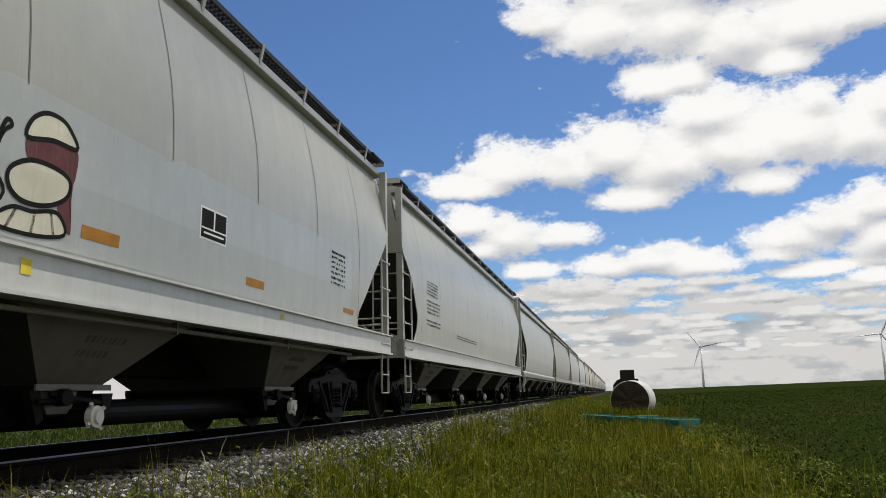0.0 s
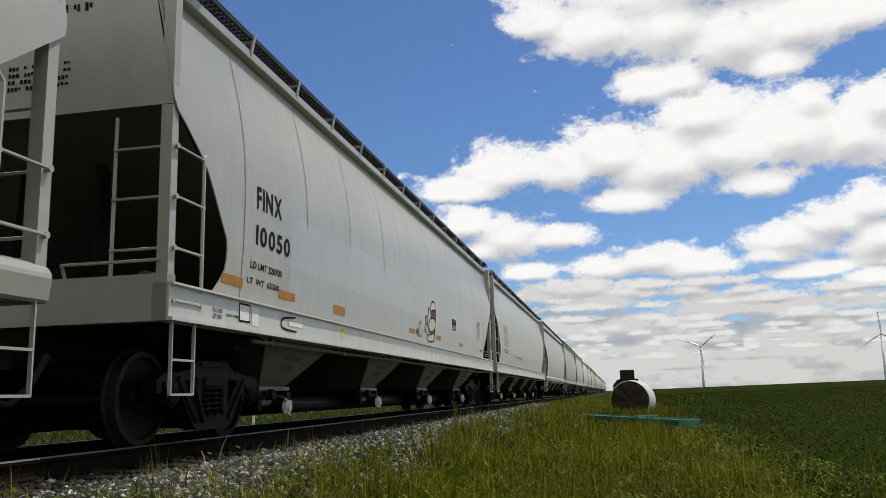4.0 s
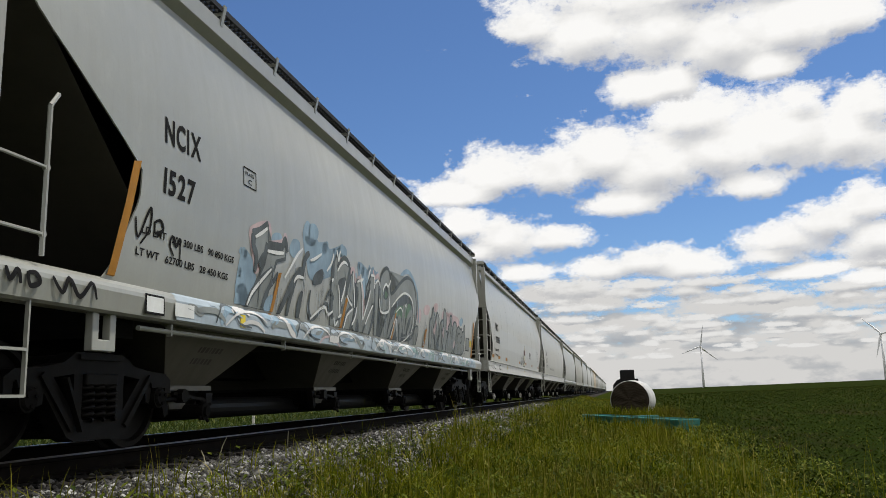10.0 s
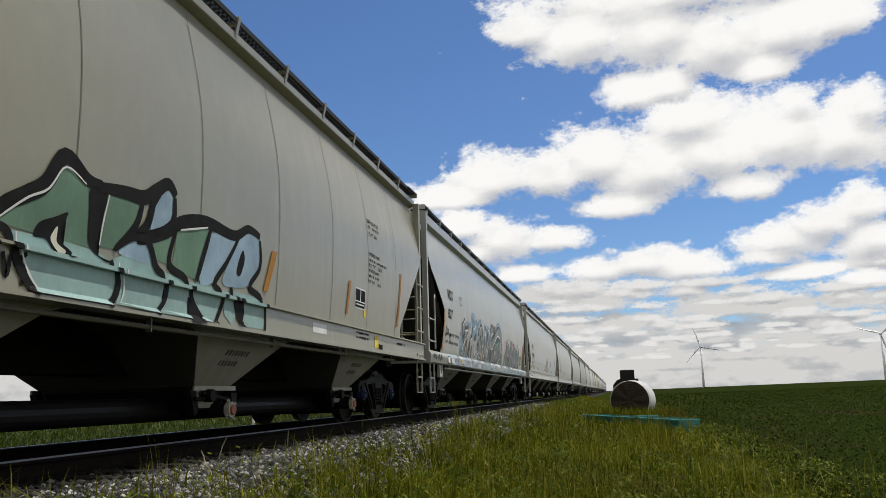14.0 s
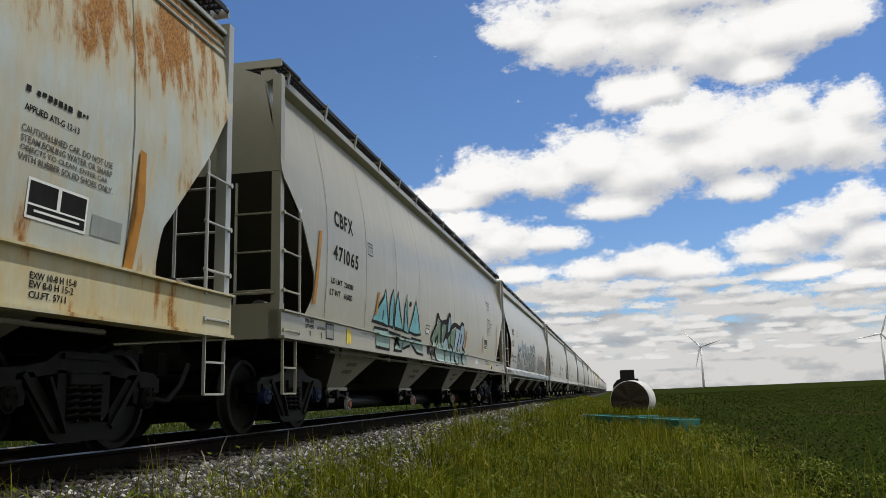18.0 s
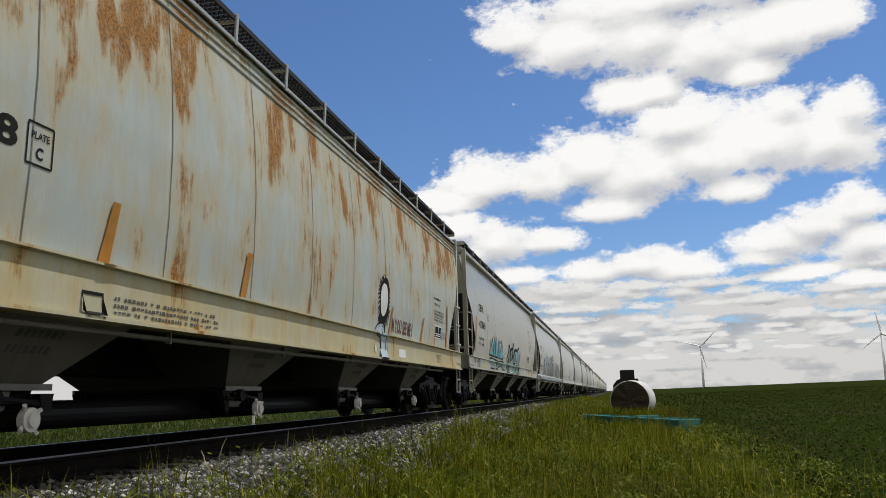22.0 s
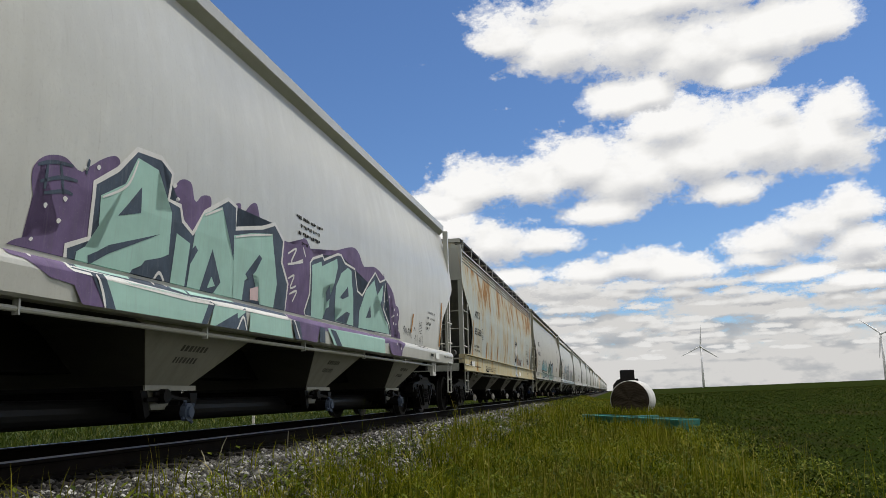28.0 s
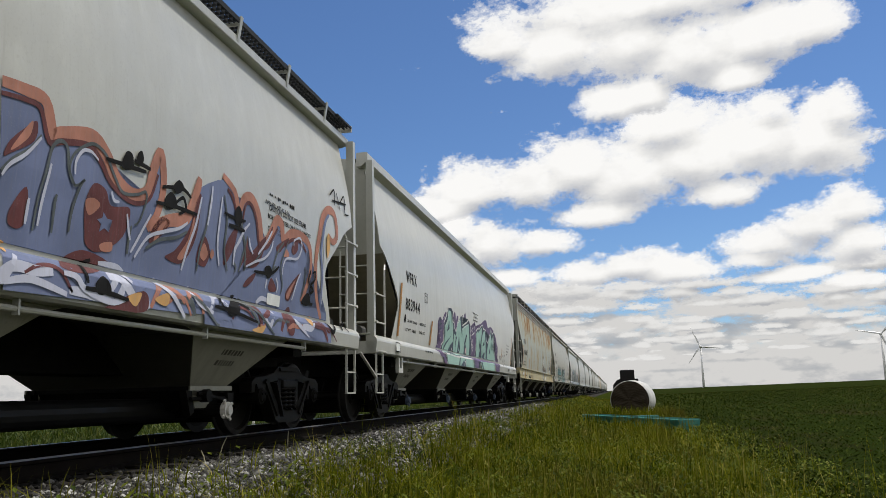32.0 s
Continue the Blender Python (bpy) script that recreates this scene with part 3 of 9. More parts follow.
        prism(bm, [(0.30, 0.50), (0.46, 0.50), (0.42, 0.36), (0.33, 0.36)], 0, s * 0.9, s * 1.02)
        rod(bm, (s * 0.98, -0.46, 0.44), (s * 0.98, 0.44, 0.44), 0.022, 6)
        part("gate_bracket", bm, STEEL_CAST, hop)
        bm = bmesh.new()
        rod(bm, (0.96 * s, -0.2, 0.47), (1.06 * s, -0.2, 0.47), 0.07, 10)
        bar(bm, (1.0 * s, -0.34, 0.5), (1.0 * s, 0.34, 0.42), 0.03, 0.03)
        part("gate_drive", bm, STEEL_CAST, hop)
    return hop


def make_coupler(end, y, root):
    bm = bmesh.new()
    box(bm, -0.09, 0.09, min(y - end * 0.5, y + end * 0.3), max(y - end * 0.5, y + end * 0.3), 0.75, 0.93, 0.02)
    prism(bm, [(-0.2, y + end * 0.25), (0.2, y + end * 0.25), (0.22, y + end * 0.45), (0.05, y + end * 0.5), (0.03, y + end * 0.38), (-0.12, y + end * 0.38), (-0.14, y + end * 0.55), (-0.24, y + end * 0.5)], 2, 0.72, 0.98)
    part("coupler", bm, STEEL_CAST, root)
    bm = bmesh.new()
    pts = [Vector((0.35, y, 0.85)), Vector((0.36, y + end * 0.2, 0.6)), Vector((0.3, y + end * 0.38, 0.42)), Vector((0.2, y + end * 0.5, 0.45))]
    for a, b in zip(pts, pts[1:]):
        rod(bm, a, b, 0.03, 8)
    part("brake_hose", bm, RUBBER, root)


def make_running_board(half, side, eave, root, kind, paint, rise, out, high):
    """The roof walk: an open grating on brackets along the eave."""
    z = eave + rise
    edge = min(max(out + 0.03, 1.42), 1.475)
    bm = bmesh.new()
    if kind == "grating":
        for x in np.linspace(edge - 0.49, edge - 0.012, 9):
            box(bm, side * x - 0.006, side * x + 0.006, -half + 0.05, half - 0.05, z - 0.022, z + 0.022)
        n = int((2 * half - 0.1) / 0.095)
        for i in range(n + 1):
            y = -half + 0.05 + i * 0.095
            box(bm, side * (edge - 0.49), side * (edge - 0.012), y - 0.009, y + 0.009, z - 0.02, z + 0.012)
        box(bm, side * (edge - 0.02), side * edge, -half + 0.05, half - 0.05, z - 0.03, z + 0.03)
    else:
        box(bm, side * 1.0, side * 1.26, -half + 0.2, half - 0.2, z - 0.12, z - 0.1)
    part("running_board", bm, GRATING, root, "dark open grating roof walk")
    y = -half + 0.35
    while kind == "grating" and y < half - 0.2:
        bm = bmesh.new()
        bar(bm, (side * (out - 0.005), y, high - 0.07), (side * (edge + 0.012), y, z + 0.05), 0.055, 0.02)
        bar(bm, (side * (edge - 0.01), y, z - 0.03), (side * (edge - 0.5), y, z - 0.03), 0.02, 0.045)
        bar(bm, (side * (edge - 0.48), y, z - 0.02), (side * (edge - 0.45), y, eave + 0.16), 0.04, 0.02)
        part("bracket", bm, paint, root)
        y += 1.42


def make_end_walk(end, half, eave, root, paint, rise):
    """The crosswise grating over a wagon's end, on a plate rim and two struts to the end wall."""
    z = eave + rise
    y0, y1 = end * (half - 0.62), end * (half + 0.02)
    bm = bmesh.new()
    for k in range(6):
        y = y0 + (y1 - y0) * k / 5
        box(bm, -1.46, 1.46, y - 0.008, y + 0.008, z - 0.022, z + 0.022)
    for k in range(27):
        x = -1.46 + k * 2.92 / 26
        box(bm, x - 0.011, x + 0.011, min(y0, y1), max(y0, y1), z - 0.02, z + 0.012)
    part("end_walk", bm, GRATING, root, "dark open grating crosswalk over the wagon end")
    bm = bmesh.new()
    box(bm, -1.47, 1.47, y1 - 0.012, y1 + 0.012, z - 0.07, z + 0.03)
    part("walk_rim", bm, paint, root)
    for s in (1, -1):
        bm = bmesh.new()
        bar(bm, (s * 1.28, y1 - end * 0.03, z - 0.04), (s * 1.2, end * (half - 0.30), eave - 0.55), 0.05, 0.02)
        bar(bm, (s * 1.28, y1 - end * 0.03, z - 0.04), (s * 0.8, end * (half - 0.30), eave - 0.1), 0.04, 0.02)
        part("walk_strut", bm, paint, root)


SILLS = {}


def make_wagon(name, length, paint, rear, front, label, eave=4.33, sill=(1.12, 1.46), rounded=False, ladder_top=(2.75, 2.75), board="grating",
               caps=CAP_WHITE, axle=STEEL_DARK, post_top=None, trim=None, brace=False, seams=(), foot=1.3, ridges=(), trucks=(1.7, 1.7), wall=(None, None), pads=False, bays=None, sill_paint=None, apron=0.2, pipe=None, end_paint=None, slope=None, rise=0.31, seam_foot=1.47, flat=False, rail=(4.33, 4.355, 4.47, 1.395)):
    root = tagged(new(name), label, "freight wagon", "wagons of the train")
    half = length / 2
    SILLS[root.name] = (sill[0], sill[1], int(rounded))
    root["flat"] = int(flat)
    trim = trim or paint
    make_body(name, length, rear, front, eave, paint, root, wall, end_paint, slope, flat)
    for side in (1, -1):
        make_sill(half, side, sill[0], sill[1], rounded, sill_paint or paint, root)
        bm = bmesh.new()
        inner, low, high, out = rail
        prism(bm, [(side * x, z) for x, z in ((1.2, inner), (side_x(inner, flat) - 0.01, inner), (out - 0.008, low), (out, low + 0.01), (out, high - 0.012), (out - 0.012, high), (out - 0.05, high), (1.2, max(eave + 0.13, high)))], 1, -half + 0.05, half - 0.05)
        part("eave_rail", bm, trim, root)
        make_running_board(half - 0.1, side, eave, root, board, trim, rise, out, high)
        for end, top in ((-1, ladder_top[0]), (1, ladder_top[1])):
            y = end * (half - 0.06)
            bm = bmesh.new()
            box(bm, side * 1.385, side * 1.50, y - 0.055, y + 0.055, sill[0] + 0.02, (post_top or eave + 0.08))
            part("corner_post", bm, trim, root)
            make_ladder(end, side, y, trim, root, top, foot)
            make_end_ladder(end, side, y, trim, root, top + 0.3, foot)
            make_step(end, side, y, trim, root, brace)
        bm = bmesh.new()
        x = 1.44 * side
        rod(bm, (x, -half + 1.9, sill[0] - 0.07), (x, half - 2.0, sill[0] - 0.07), 0.022, 8)
        part("air_pipe", bm, pipe or trim, root)
        y = -half + 2.4
        while y < half - 2:
            bm = bmesh.new()
            bar(bm, (x, y, sill[0] + 0.01), (x, y, sill[0] - 0.11), 0.05, 0.02)
            part("pipe_clamp", bm, pipe or trim, root)
            y += 2.6
    for end in (-1, 1):
        y = end * half
        bm = bmesh.new()
        box(bm, -1.5, 1.5, y - end * 0.14, y, sill[0], sill[0] + apron)
        part("end_sill", bm, trim, root)
        for s in (1, -1):
            bm = bmesh.new()
            z = sill[0] + apron + 0.12
            rod(bm, (s * 1.44, y + end * 0.02, z), (s * 0.45, y + end * 0.02, z), 0.016, 6)
            rod(bm, (s * 0.45, y + end * 0.02, z + 0.01), (s * 0.45, y - end * 0.05, sill[0] + apron - 0.02), 0.016, 6)
            part("handrail", bm, trim, root)
        if board == "grating":
            make_end_walk(end, half - 0.1, eave, root, trim, rise)
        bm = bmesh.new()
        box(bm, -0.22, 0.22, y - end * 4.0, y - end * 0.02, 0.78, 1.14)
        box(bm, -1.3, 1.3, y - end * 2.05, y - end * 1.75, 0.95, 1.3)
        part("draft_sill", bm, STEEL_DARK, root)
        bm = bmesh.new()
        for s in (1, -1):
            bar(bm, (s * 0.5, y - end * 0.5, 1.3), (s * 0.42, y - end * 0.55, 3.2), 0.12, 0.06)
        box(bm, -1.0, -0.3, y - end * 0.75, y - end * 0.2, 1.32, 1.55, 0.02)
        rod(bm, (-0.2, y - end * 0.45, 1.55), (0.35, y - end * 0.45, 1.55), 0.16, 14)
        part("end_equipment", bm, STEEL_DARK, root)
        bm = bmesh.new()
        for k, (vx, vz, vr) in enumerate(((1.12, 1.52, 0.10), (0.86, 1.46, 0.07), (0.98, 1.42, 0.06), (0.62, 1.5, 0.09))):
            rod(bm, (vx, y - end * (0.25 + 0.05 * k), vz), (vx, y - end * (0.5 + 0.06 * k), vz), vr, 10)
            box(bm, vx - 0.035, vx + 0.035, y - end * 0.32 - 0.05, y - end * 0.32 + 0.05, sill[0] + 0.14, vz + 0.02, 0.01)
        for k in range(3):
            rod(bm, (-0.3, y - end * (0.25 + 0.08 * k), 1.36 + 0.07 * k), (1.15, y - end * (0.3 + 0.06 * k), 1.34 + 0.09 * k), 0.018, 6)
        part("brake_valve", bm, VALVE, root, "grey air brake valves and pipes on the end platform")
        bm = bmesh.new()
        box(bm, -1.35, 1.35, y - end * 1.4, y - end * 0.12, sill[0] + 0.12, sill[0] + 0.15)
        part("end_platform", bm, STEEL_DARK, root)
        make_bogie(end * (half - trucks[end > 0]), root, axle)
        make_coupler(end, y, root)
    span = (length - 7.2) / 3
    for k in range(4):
        make_hopper(-1.5 * span + k * span, UNDER_SHADED, root, caps, side_paint=bays or DUSTY_DIM)
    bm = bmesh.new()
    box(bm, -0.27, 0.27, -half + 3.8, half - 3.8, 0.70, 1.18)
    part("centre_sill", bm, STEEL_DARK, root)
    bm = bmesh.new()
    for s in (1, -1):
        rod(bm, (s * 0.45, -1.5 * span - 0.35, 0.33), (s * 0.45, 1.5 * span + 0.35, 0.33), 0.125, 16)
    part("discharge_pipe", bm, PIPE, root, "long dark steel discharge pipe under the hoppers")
    if pads:
        for side in (1, -1):
            for end in (-1, 1):
                y = end * (half - pads)
                bm = bmesh.new()
                box(bm, side * 1.40, side * 1.47, y - 0.15, y - 0.07, sill[0] - 0.22, sill[0] + 0.01, 0.008)
                box(bm, side * 1.40, side * 1.47, y + 0.07, y + 0.15, sill[0] - 0.22, sill[0] + 0.01, 0.008)
                box(bm, side * 1.40, side * 1.47, y - 0.15, y + 0.15, sill[0] - 0.29, sill[0] - 0.2, 0.008)
                part("jacking_pad", bm, trim, root, "white slotted jacking bracket")
    for z in ridges:
        bm = bmesh.new()
        rod(bm, (side_x(z, flat), -half + 0.05, z), (side_x(z, flat), half - 0.05, z), 0.02, 8)
        part("side_ridge", bm, trim, root)
    for y in seams:
        make_seam(y, eave, root, flat, seam_foot if abs(y) < 7 else 1.47)
    return root


SEAM = simple("weld seam shadow line", (0.18, 0.175, 0.15), 0.8, bump=0.0)


def make_seam(y, eave, root, flat, low):
    """A vertical plate joint that follows the curved side."""
    bm = bmesh.new()
    zs = np.linspace(low, eave - 0.08, 22)
    last = None
    for z in zs:
        x = side_x(z, flat) + 0.004
        pair = [bm.verts.new((x, y + d, z)) for d in (-0.007, 0.007)]
        if last:
            bm.faces.new((last[0], last[1], pair[1], pair[0]))
        last = pair
    part("plate_joint", bm, SEAM, root)


# end outlines: (inset, z) from the sill up
CURVY = [(0.62, 1.3), (0.95, 1.55), (1.10, 1.75), (1.10, 2.0), (0.75, 2.47), (0.55, 2.72), (0.0, 3.12), (0.0, 5.0)]
CURVY_F = [(1.78, 1.3), (1.82, 1.67), (0.96, 2.48), (0.12, 3.15), (0.0, 3.25), (0.0, 5.0)]
ANGLE_R = [(1.25, 1.3), (1.42, 1.5), (1.72, 2.1), (1.72, 2.35), (0.42, 3.15), (0.30, 3.3), (0.06, 4.0), (0.05, 5.0)]
ANGLE_F = [(1.45, 1.3), (1.55, 1.5), (1.0, 2.3), (-0.05, 3.1), (0.0, 4.25), (0.0, 5.0)]
OLD_R = [(0.9, 1.3), (1.15, 1.55), (1.36, 2.15), (1.20, 2.45), (0.55, 2.9), (0.0, 3.3), (0.0, 5.0)]
OLD_F = [(1.3, 1.3), (1.40, 1.55), (1.35, 1.9), (0.55, 2.8), (0.25, 3.2), (0.0, 3.5), (0.0, 5.0)]
NEW_R = [(1.1, 1.3), (1.2, 1.5), (1.5, 2.05), (1.45, 2.2), (0.62, 2.85), (0.3, 2.93), (0.2, 5.0)]
NEW_F = [(1.3, 1.3), (1.35, 1.52), (1.15, 2.1), (-0.12, 2.95), (-0.12, 3.9), (0.0, 5.0)]

# rear and front ends of the near wagons along the train at 0 s
ENDS = {"finx": (-6.05, 13.85), "ncix": (-27.25, -7.62), "cbfx": (-48.15, -27.85), "acfx": (-68.45, -49.45), "wfrx": (-90.0, -70.2), "last": (-111.0, -90.95)}
TRAIN = []


def place(wagon, key_or_y, length=None):
    y = sum(ENDS[key_or_y]) / 2 if isinstance(key_or_y, str) else key_or_y
    wagon.location = (TRACK, y, 0)
    TRAIN.append((wagon, y))
    return wagon


def length_of(key):
    return ENDS[key][1] - ENDS[key][0]

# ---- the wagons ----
w_finx = place(make_wagon("hopper_wagon", length_of("finx"), PAINT_GREY, CURVY, CURVY_F, "grey covered hopper wagon with faded painted figure and black numbers", sill_paint=PAINT_SILL, rise=0.26, seam_foot=2.56, rail=(4.31, 4.335, 4.45, 1.385), apron=0.42, pipe=DUSTY_DIM, wall=(3.12, None), bays=DUSTY_DIM, seams=(-8.5, -6.65, -4.85, -2.99, -1.18, 0.66, 2.54, 4.36, 6.25, 8.1)), "finx")
w_ncix = place(make_wagon("hopper_wagon", length_of("ncix"), PAINT_PALE, ANGLE_R, ANGLE_F, "pale grey covered hopper wagon with blue and silver graffiti", rail=(4.15, 4.235, 4.445, 1.415), rise=0.22, rounded=True, sill=(1.1, 1.4), caps=STEEL_DARK, foot=1.57, ladder_top=(2.5, 2.5), trucks=(1.93, 1.2), pads=1.4, bays=DUSTY_DIM), "ncix")
w_cbfx = place(make_wagon("hopper_wagon", length_of("cbfx"), PAINT_TAN, CURVY, CURVY_F, "tan-grey covered hopper wagon with turquoise graffiti", apron=0.42, pipe=DUSTY_DIM, caps=CAP_RED, axle=CAP_NAVY, foot=1.22, trucks=(1.45, 1.95), wall=(3.16, None), bays=DUSTY_LIT, rise=0.28, rail=(4.33, 4.38, 4.49, 1.395), seams=(-8.6, -6.75, -4.88, -3.02, -1.15, 0.72, 2.6, 4.5, 6.22, 7.95)), "cbfx")
w_acfx = place(make_wagon("hopper_wagon", length_of("acfx"), PAINT_RUST, OLD_R, OLD_F, "rust-streaked cream covered hopper wagon", end_paint=PAINT_PALE, slope=SLOPE_GREY, trim=PAINT_PALE, sill_paint=PAINT_RUST_SILL, pipe=DUSTY_DIM, sill=(1.03, 1.47), foot=1.19, trucks=(1.6, 1.7), wall=(3.45, None), ridges=(4.02, 4.12, 4.22), rise=0.235, flat=True, rail=(4.29, 4.27, 4.33, 1.475), seams=(-6.5, -4.72, -2.95, -1.17, 0.6, 2.38, 4.14, 5.92, 7.64)), "acfx")
w_wfrx = place(make_wagon("hopper_wagon", length_of("wfrx"), PAINT_WHITE, NEW_R, NEW_F, "clean white covered hopper wagon with mint and purple graffiti", rail=(4.325, 4.41, 4.57, 1.40), slope=SLOPE_TAN, rounded=True, sill=(1.12, 1.45), board="solid", caps=CAP_BLUE, brace=True, foot=1.16, trucks=(1.93, 1.2), ladder_top=(2.56, 2.56), wall=(2.87, None), bays=DUSTY_LIT, pads=1.85), "wfrx")
w_last = place(make_wagon("hopper_wagon", length_of("last"), PAINT_WHITE, NEW_R, NEW_R, "white covered hopper wagon covered in purple and orange graffiti", bays=DUSTY_LIT, slope=SLOPE_TAN, rounded=True, sill=(1.12, 1.45)), "last")
ahead = 13.85 + 1.0
w_far = make_wagon("hopper_wagon", 19.9, PAINT_YELLOW, CURVY, CURVY_F, "yellow-tan covered hopper wagon far along the train", bays=DUSTY_DIM)
for i in range(20):
    if i == 6:
        place(w_far, ahead + 9.95)
        ahead += 20.8
        continue
    src, n = ((w_finx, 19.9), (w_ncix, 19.63), (w_cbfx, 20.3), (w_finx, 19.9), (w_wfrx, 19.8))[i % 5]
    w = copy_thing(src, pose(0, 0, 0))
    tagged(w, "grey covered hopper wagon further along the train")
    place(w, ahead + n / 2)
    ahead += n + 0.9

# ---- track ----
# Rail sides and sleepers have the train's shade put into their colour.
RAIL = simple("rusty rail side with train shade in it", (0.008, 0.0065, 0.0055), 0.8, 0.0, spec=0.04)
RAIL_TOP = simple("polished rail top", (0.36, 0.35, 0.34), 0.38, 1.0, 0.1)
TIE = simple("weathered timber sleeper with train shade in it", (0.022, 0.019, 0.016), 0.95, vary=0.4, spec=0.1)
track = tagged(new("track"), "single railway track on timber sleepers in ballast", "railway track", kind="structure")
for s in (1, -1):
    x = TRACK + s * 0.7525
    bm = bmesh.new()
    prism(bm, [(x + a, b) for a, b in ((-0.07, -0.17), (0.07, -0.17), (0.07, -0.155), (0.012, -0.14), (0.01, -0.05), (0.036, -0.038), (0.037, -0.012), (-0.037, -0.012), (-0.036, -0.038), (-0.01, -0.05), (-0.012, -0.14), (-0.07, -0.155))], 1, -140, 900)
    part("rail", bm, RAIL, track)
    bm = bmesh.new()
    prism(bm, [(x + a, b) for a, b in ((-0.036, -0.011), (0.036, -0.011), (0.03, -0.002), (-0.03, -0.002))], 1, -140, 900)
    part("rail_head", bm, RAIL_TOP, track)

# ---- ground ----


def ground_z(x, y):
    """Height of the ground: ballast bed, shoulders, grass strip, and fields that fall gently beyond the track and rise on the camera's side."""
    d = np.abs(x - TRACK)
    near = np.interp(d, [0, 1.9, 2.3, 3.6, 5.0], [-0.2, -0.2, -0.26, -0.72, -0.8])
    return near + 0.0145 * np.maximum(0, x - 2.5) - 0.03 * np.maximum(0, -10 - x) + 0 * y


def spread(lo, hi, n, power):
    t = np.linspace(0, 1, n) ** power
    return lo + (hi - lo) * t


xs = sorted(set(np.round(np.concatenate([TRACK + np.arange(-6, 6.01, 0.25), -12 - spread(0, 4000, 40, 3.5), 1 + spread(0, 4000, 46, 3.5)]), 3)))
ys = sorted(set(np.round(np.concatenate([np.arange(-20, 60, 1.0), 60 + spread(0, 4800, 46, 3.0), -20 - spread(0, 3000, 24, 3.0)]), 3)))
verts = [(x, y, ground_z(x, y) + (0.04 * noise.noise((x * 0.6, y * 0.6, 0)) if abs(x - TRACK) > 2.6 else 0)) for y in ys for x in xs]
nx = len(xs)
faces = [(j * nx + i, j * nx + i + 1, (j + 1) * nx + i + 1, (j + 1) * nx + i) for j in range(len(ys) - 1) for i in range(nx - 1)]
me = bpy.data.meshes.new("ground")
me.from_pydata(verts, [], faces)
GROUND = Mat("soil, grass and crop", 1.0, spec=0.0)
gx = GROUND.n("SeparateXYZ")
GROUND.link(GROUND.coords(), gx.inputs[0])
wob = GROUND.noise(GROUND.coords(), 0.5, 4)
xx = GROUND.math("ADD", gx.outputs[0], GROUND.math("MULTIPLY", wob, 1.2))
crop = GROUND.mix(GROUND.ramp(GROUND.noise(GROUND.coords((0.05, 1, 1)), 0.9, 6), [(0.35, 0.0), (0.65, 1.0)]), (0.014, 0.025, 0.004), (0.021, 0.034, 0.006))
crop = GROUND.mix(GROUND.ramp(GROUND.noise(GROUND.coords(), 7, 5), [(0.4, 0.0), (0.7, 1.0)]), crop, (0.014, 0.017, 0.006))
crop = GROUND.mix(GROUND.ramp(GROUND.noise(GROUND.coords((1, 0.35, 1)), 0.35, 6, 0.6), [(0.5, 0.0), (0.66, 0.75)]), crop, (0.030, 0.025, 0.012))
turf = GROUND.mix(GROUND.ramp(GROUND.noise(GROUND.coords(), 3, 6), [(0.3, 0.0), (0.7, 1.0)]), (0.016, 0.024, 0.004), (0.036, 0.045, 0.008))
c = GROUND.mix(GROUND.ramp(GROUND.math("MULTIPLY", xx, 0.1), [(0.31, 0.0), (0.33, 1.0)]), turf, crop)
bed = GROUND.math("ABSOLUTE", GROUND.math("SUBTRACT", gx.outputs[0], TRACK))
stone = GROUND.ramp(GROUND.noise(GROUND.coords(), 28, 3), [(0.3, (0.012, 0.012, 0.011)), (0.7, (0.07, 0.068, 0.064))])
# The train's shadow on the bed is put into the stone colour.
bed_shade = GROUND.ramp(GROUND.math("MULTIPLY", bed, 0.25), [(0.34, 1.0), (0.44, 0.0)])
stone = GROUND.mix(bed_shade, stone, (0.012, 0.011, 0.010))
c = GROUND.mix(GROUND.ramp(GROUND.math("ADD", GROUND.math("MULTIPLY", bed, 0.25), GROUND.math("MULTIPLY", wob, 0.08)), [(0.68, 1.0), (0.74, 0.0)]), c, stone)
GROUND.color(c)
GROUND.bump(GROUND.noise(GROUND.coords(), 12, 5), 0.8, 0.08)
ground = tagged(meshed("ground", me, GROUND.m, smooth=True), "ballast bed, rough grass strip and green crop fields", "ground", kind="structure")

# ---- hay bale, machine behind it, teal trough ----
HAY = Mat("weathered hay", 1.0, spec=0.0)
hv = HAY.coords((1, 1, 1))
ring = HAY.n("TexWave")
ring.wave_type, ring.rings_direction = "RINGS", "Y"
ring.inputs["Scale"].default_value, ring.inputs["Distortion"].default_value, ring.inputs["Detail"].default_value = 3.2, 9.0, 4
HAY.link(hv, ring.inputs["Vector"])
HAY.color(HAY.mix(HAY.noise(hv, 30, 5), HAY.mix(ring.outputs[1], (0.026, 0.021, 0.016), (0.055, 0.045, 0.034)), (0.045, 0.036, 0.026)))
HAY.bump(HAY.noise(hv, 22, 6), 1.0, 0.05)
WRAP = simple("white net wrap", (0.52, 0.52, 0.5), 0.5, vary=0.1)
bale = tagged(new("hay_bale"), "round hay bale in white net wrap on the grass", "hay bale")
bale.matrix_world = pose(0.6, 33.2, -0.76, 0, 0, -12)
bm = bmesh.new()
R = 0.77
rings = []
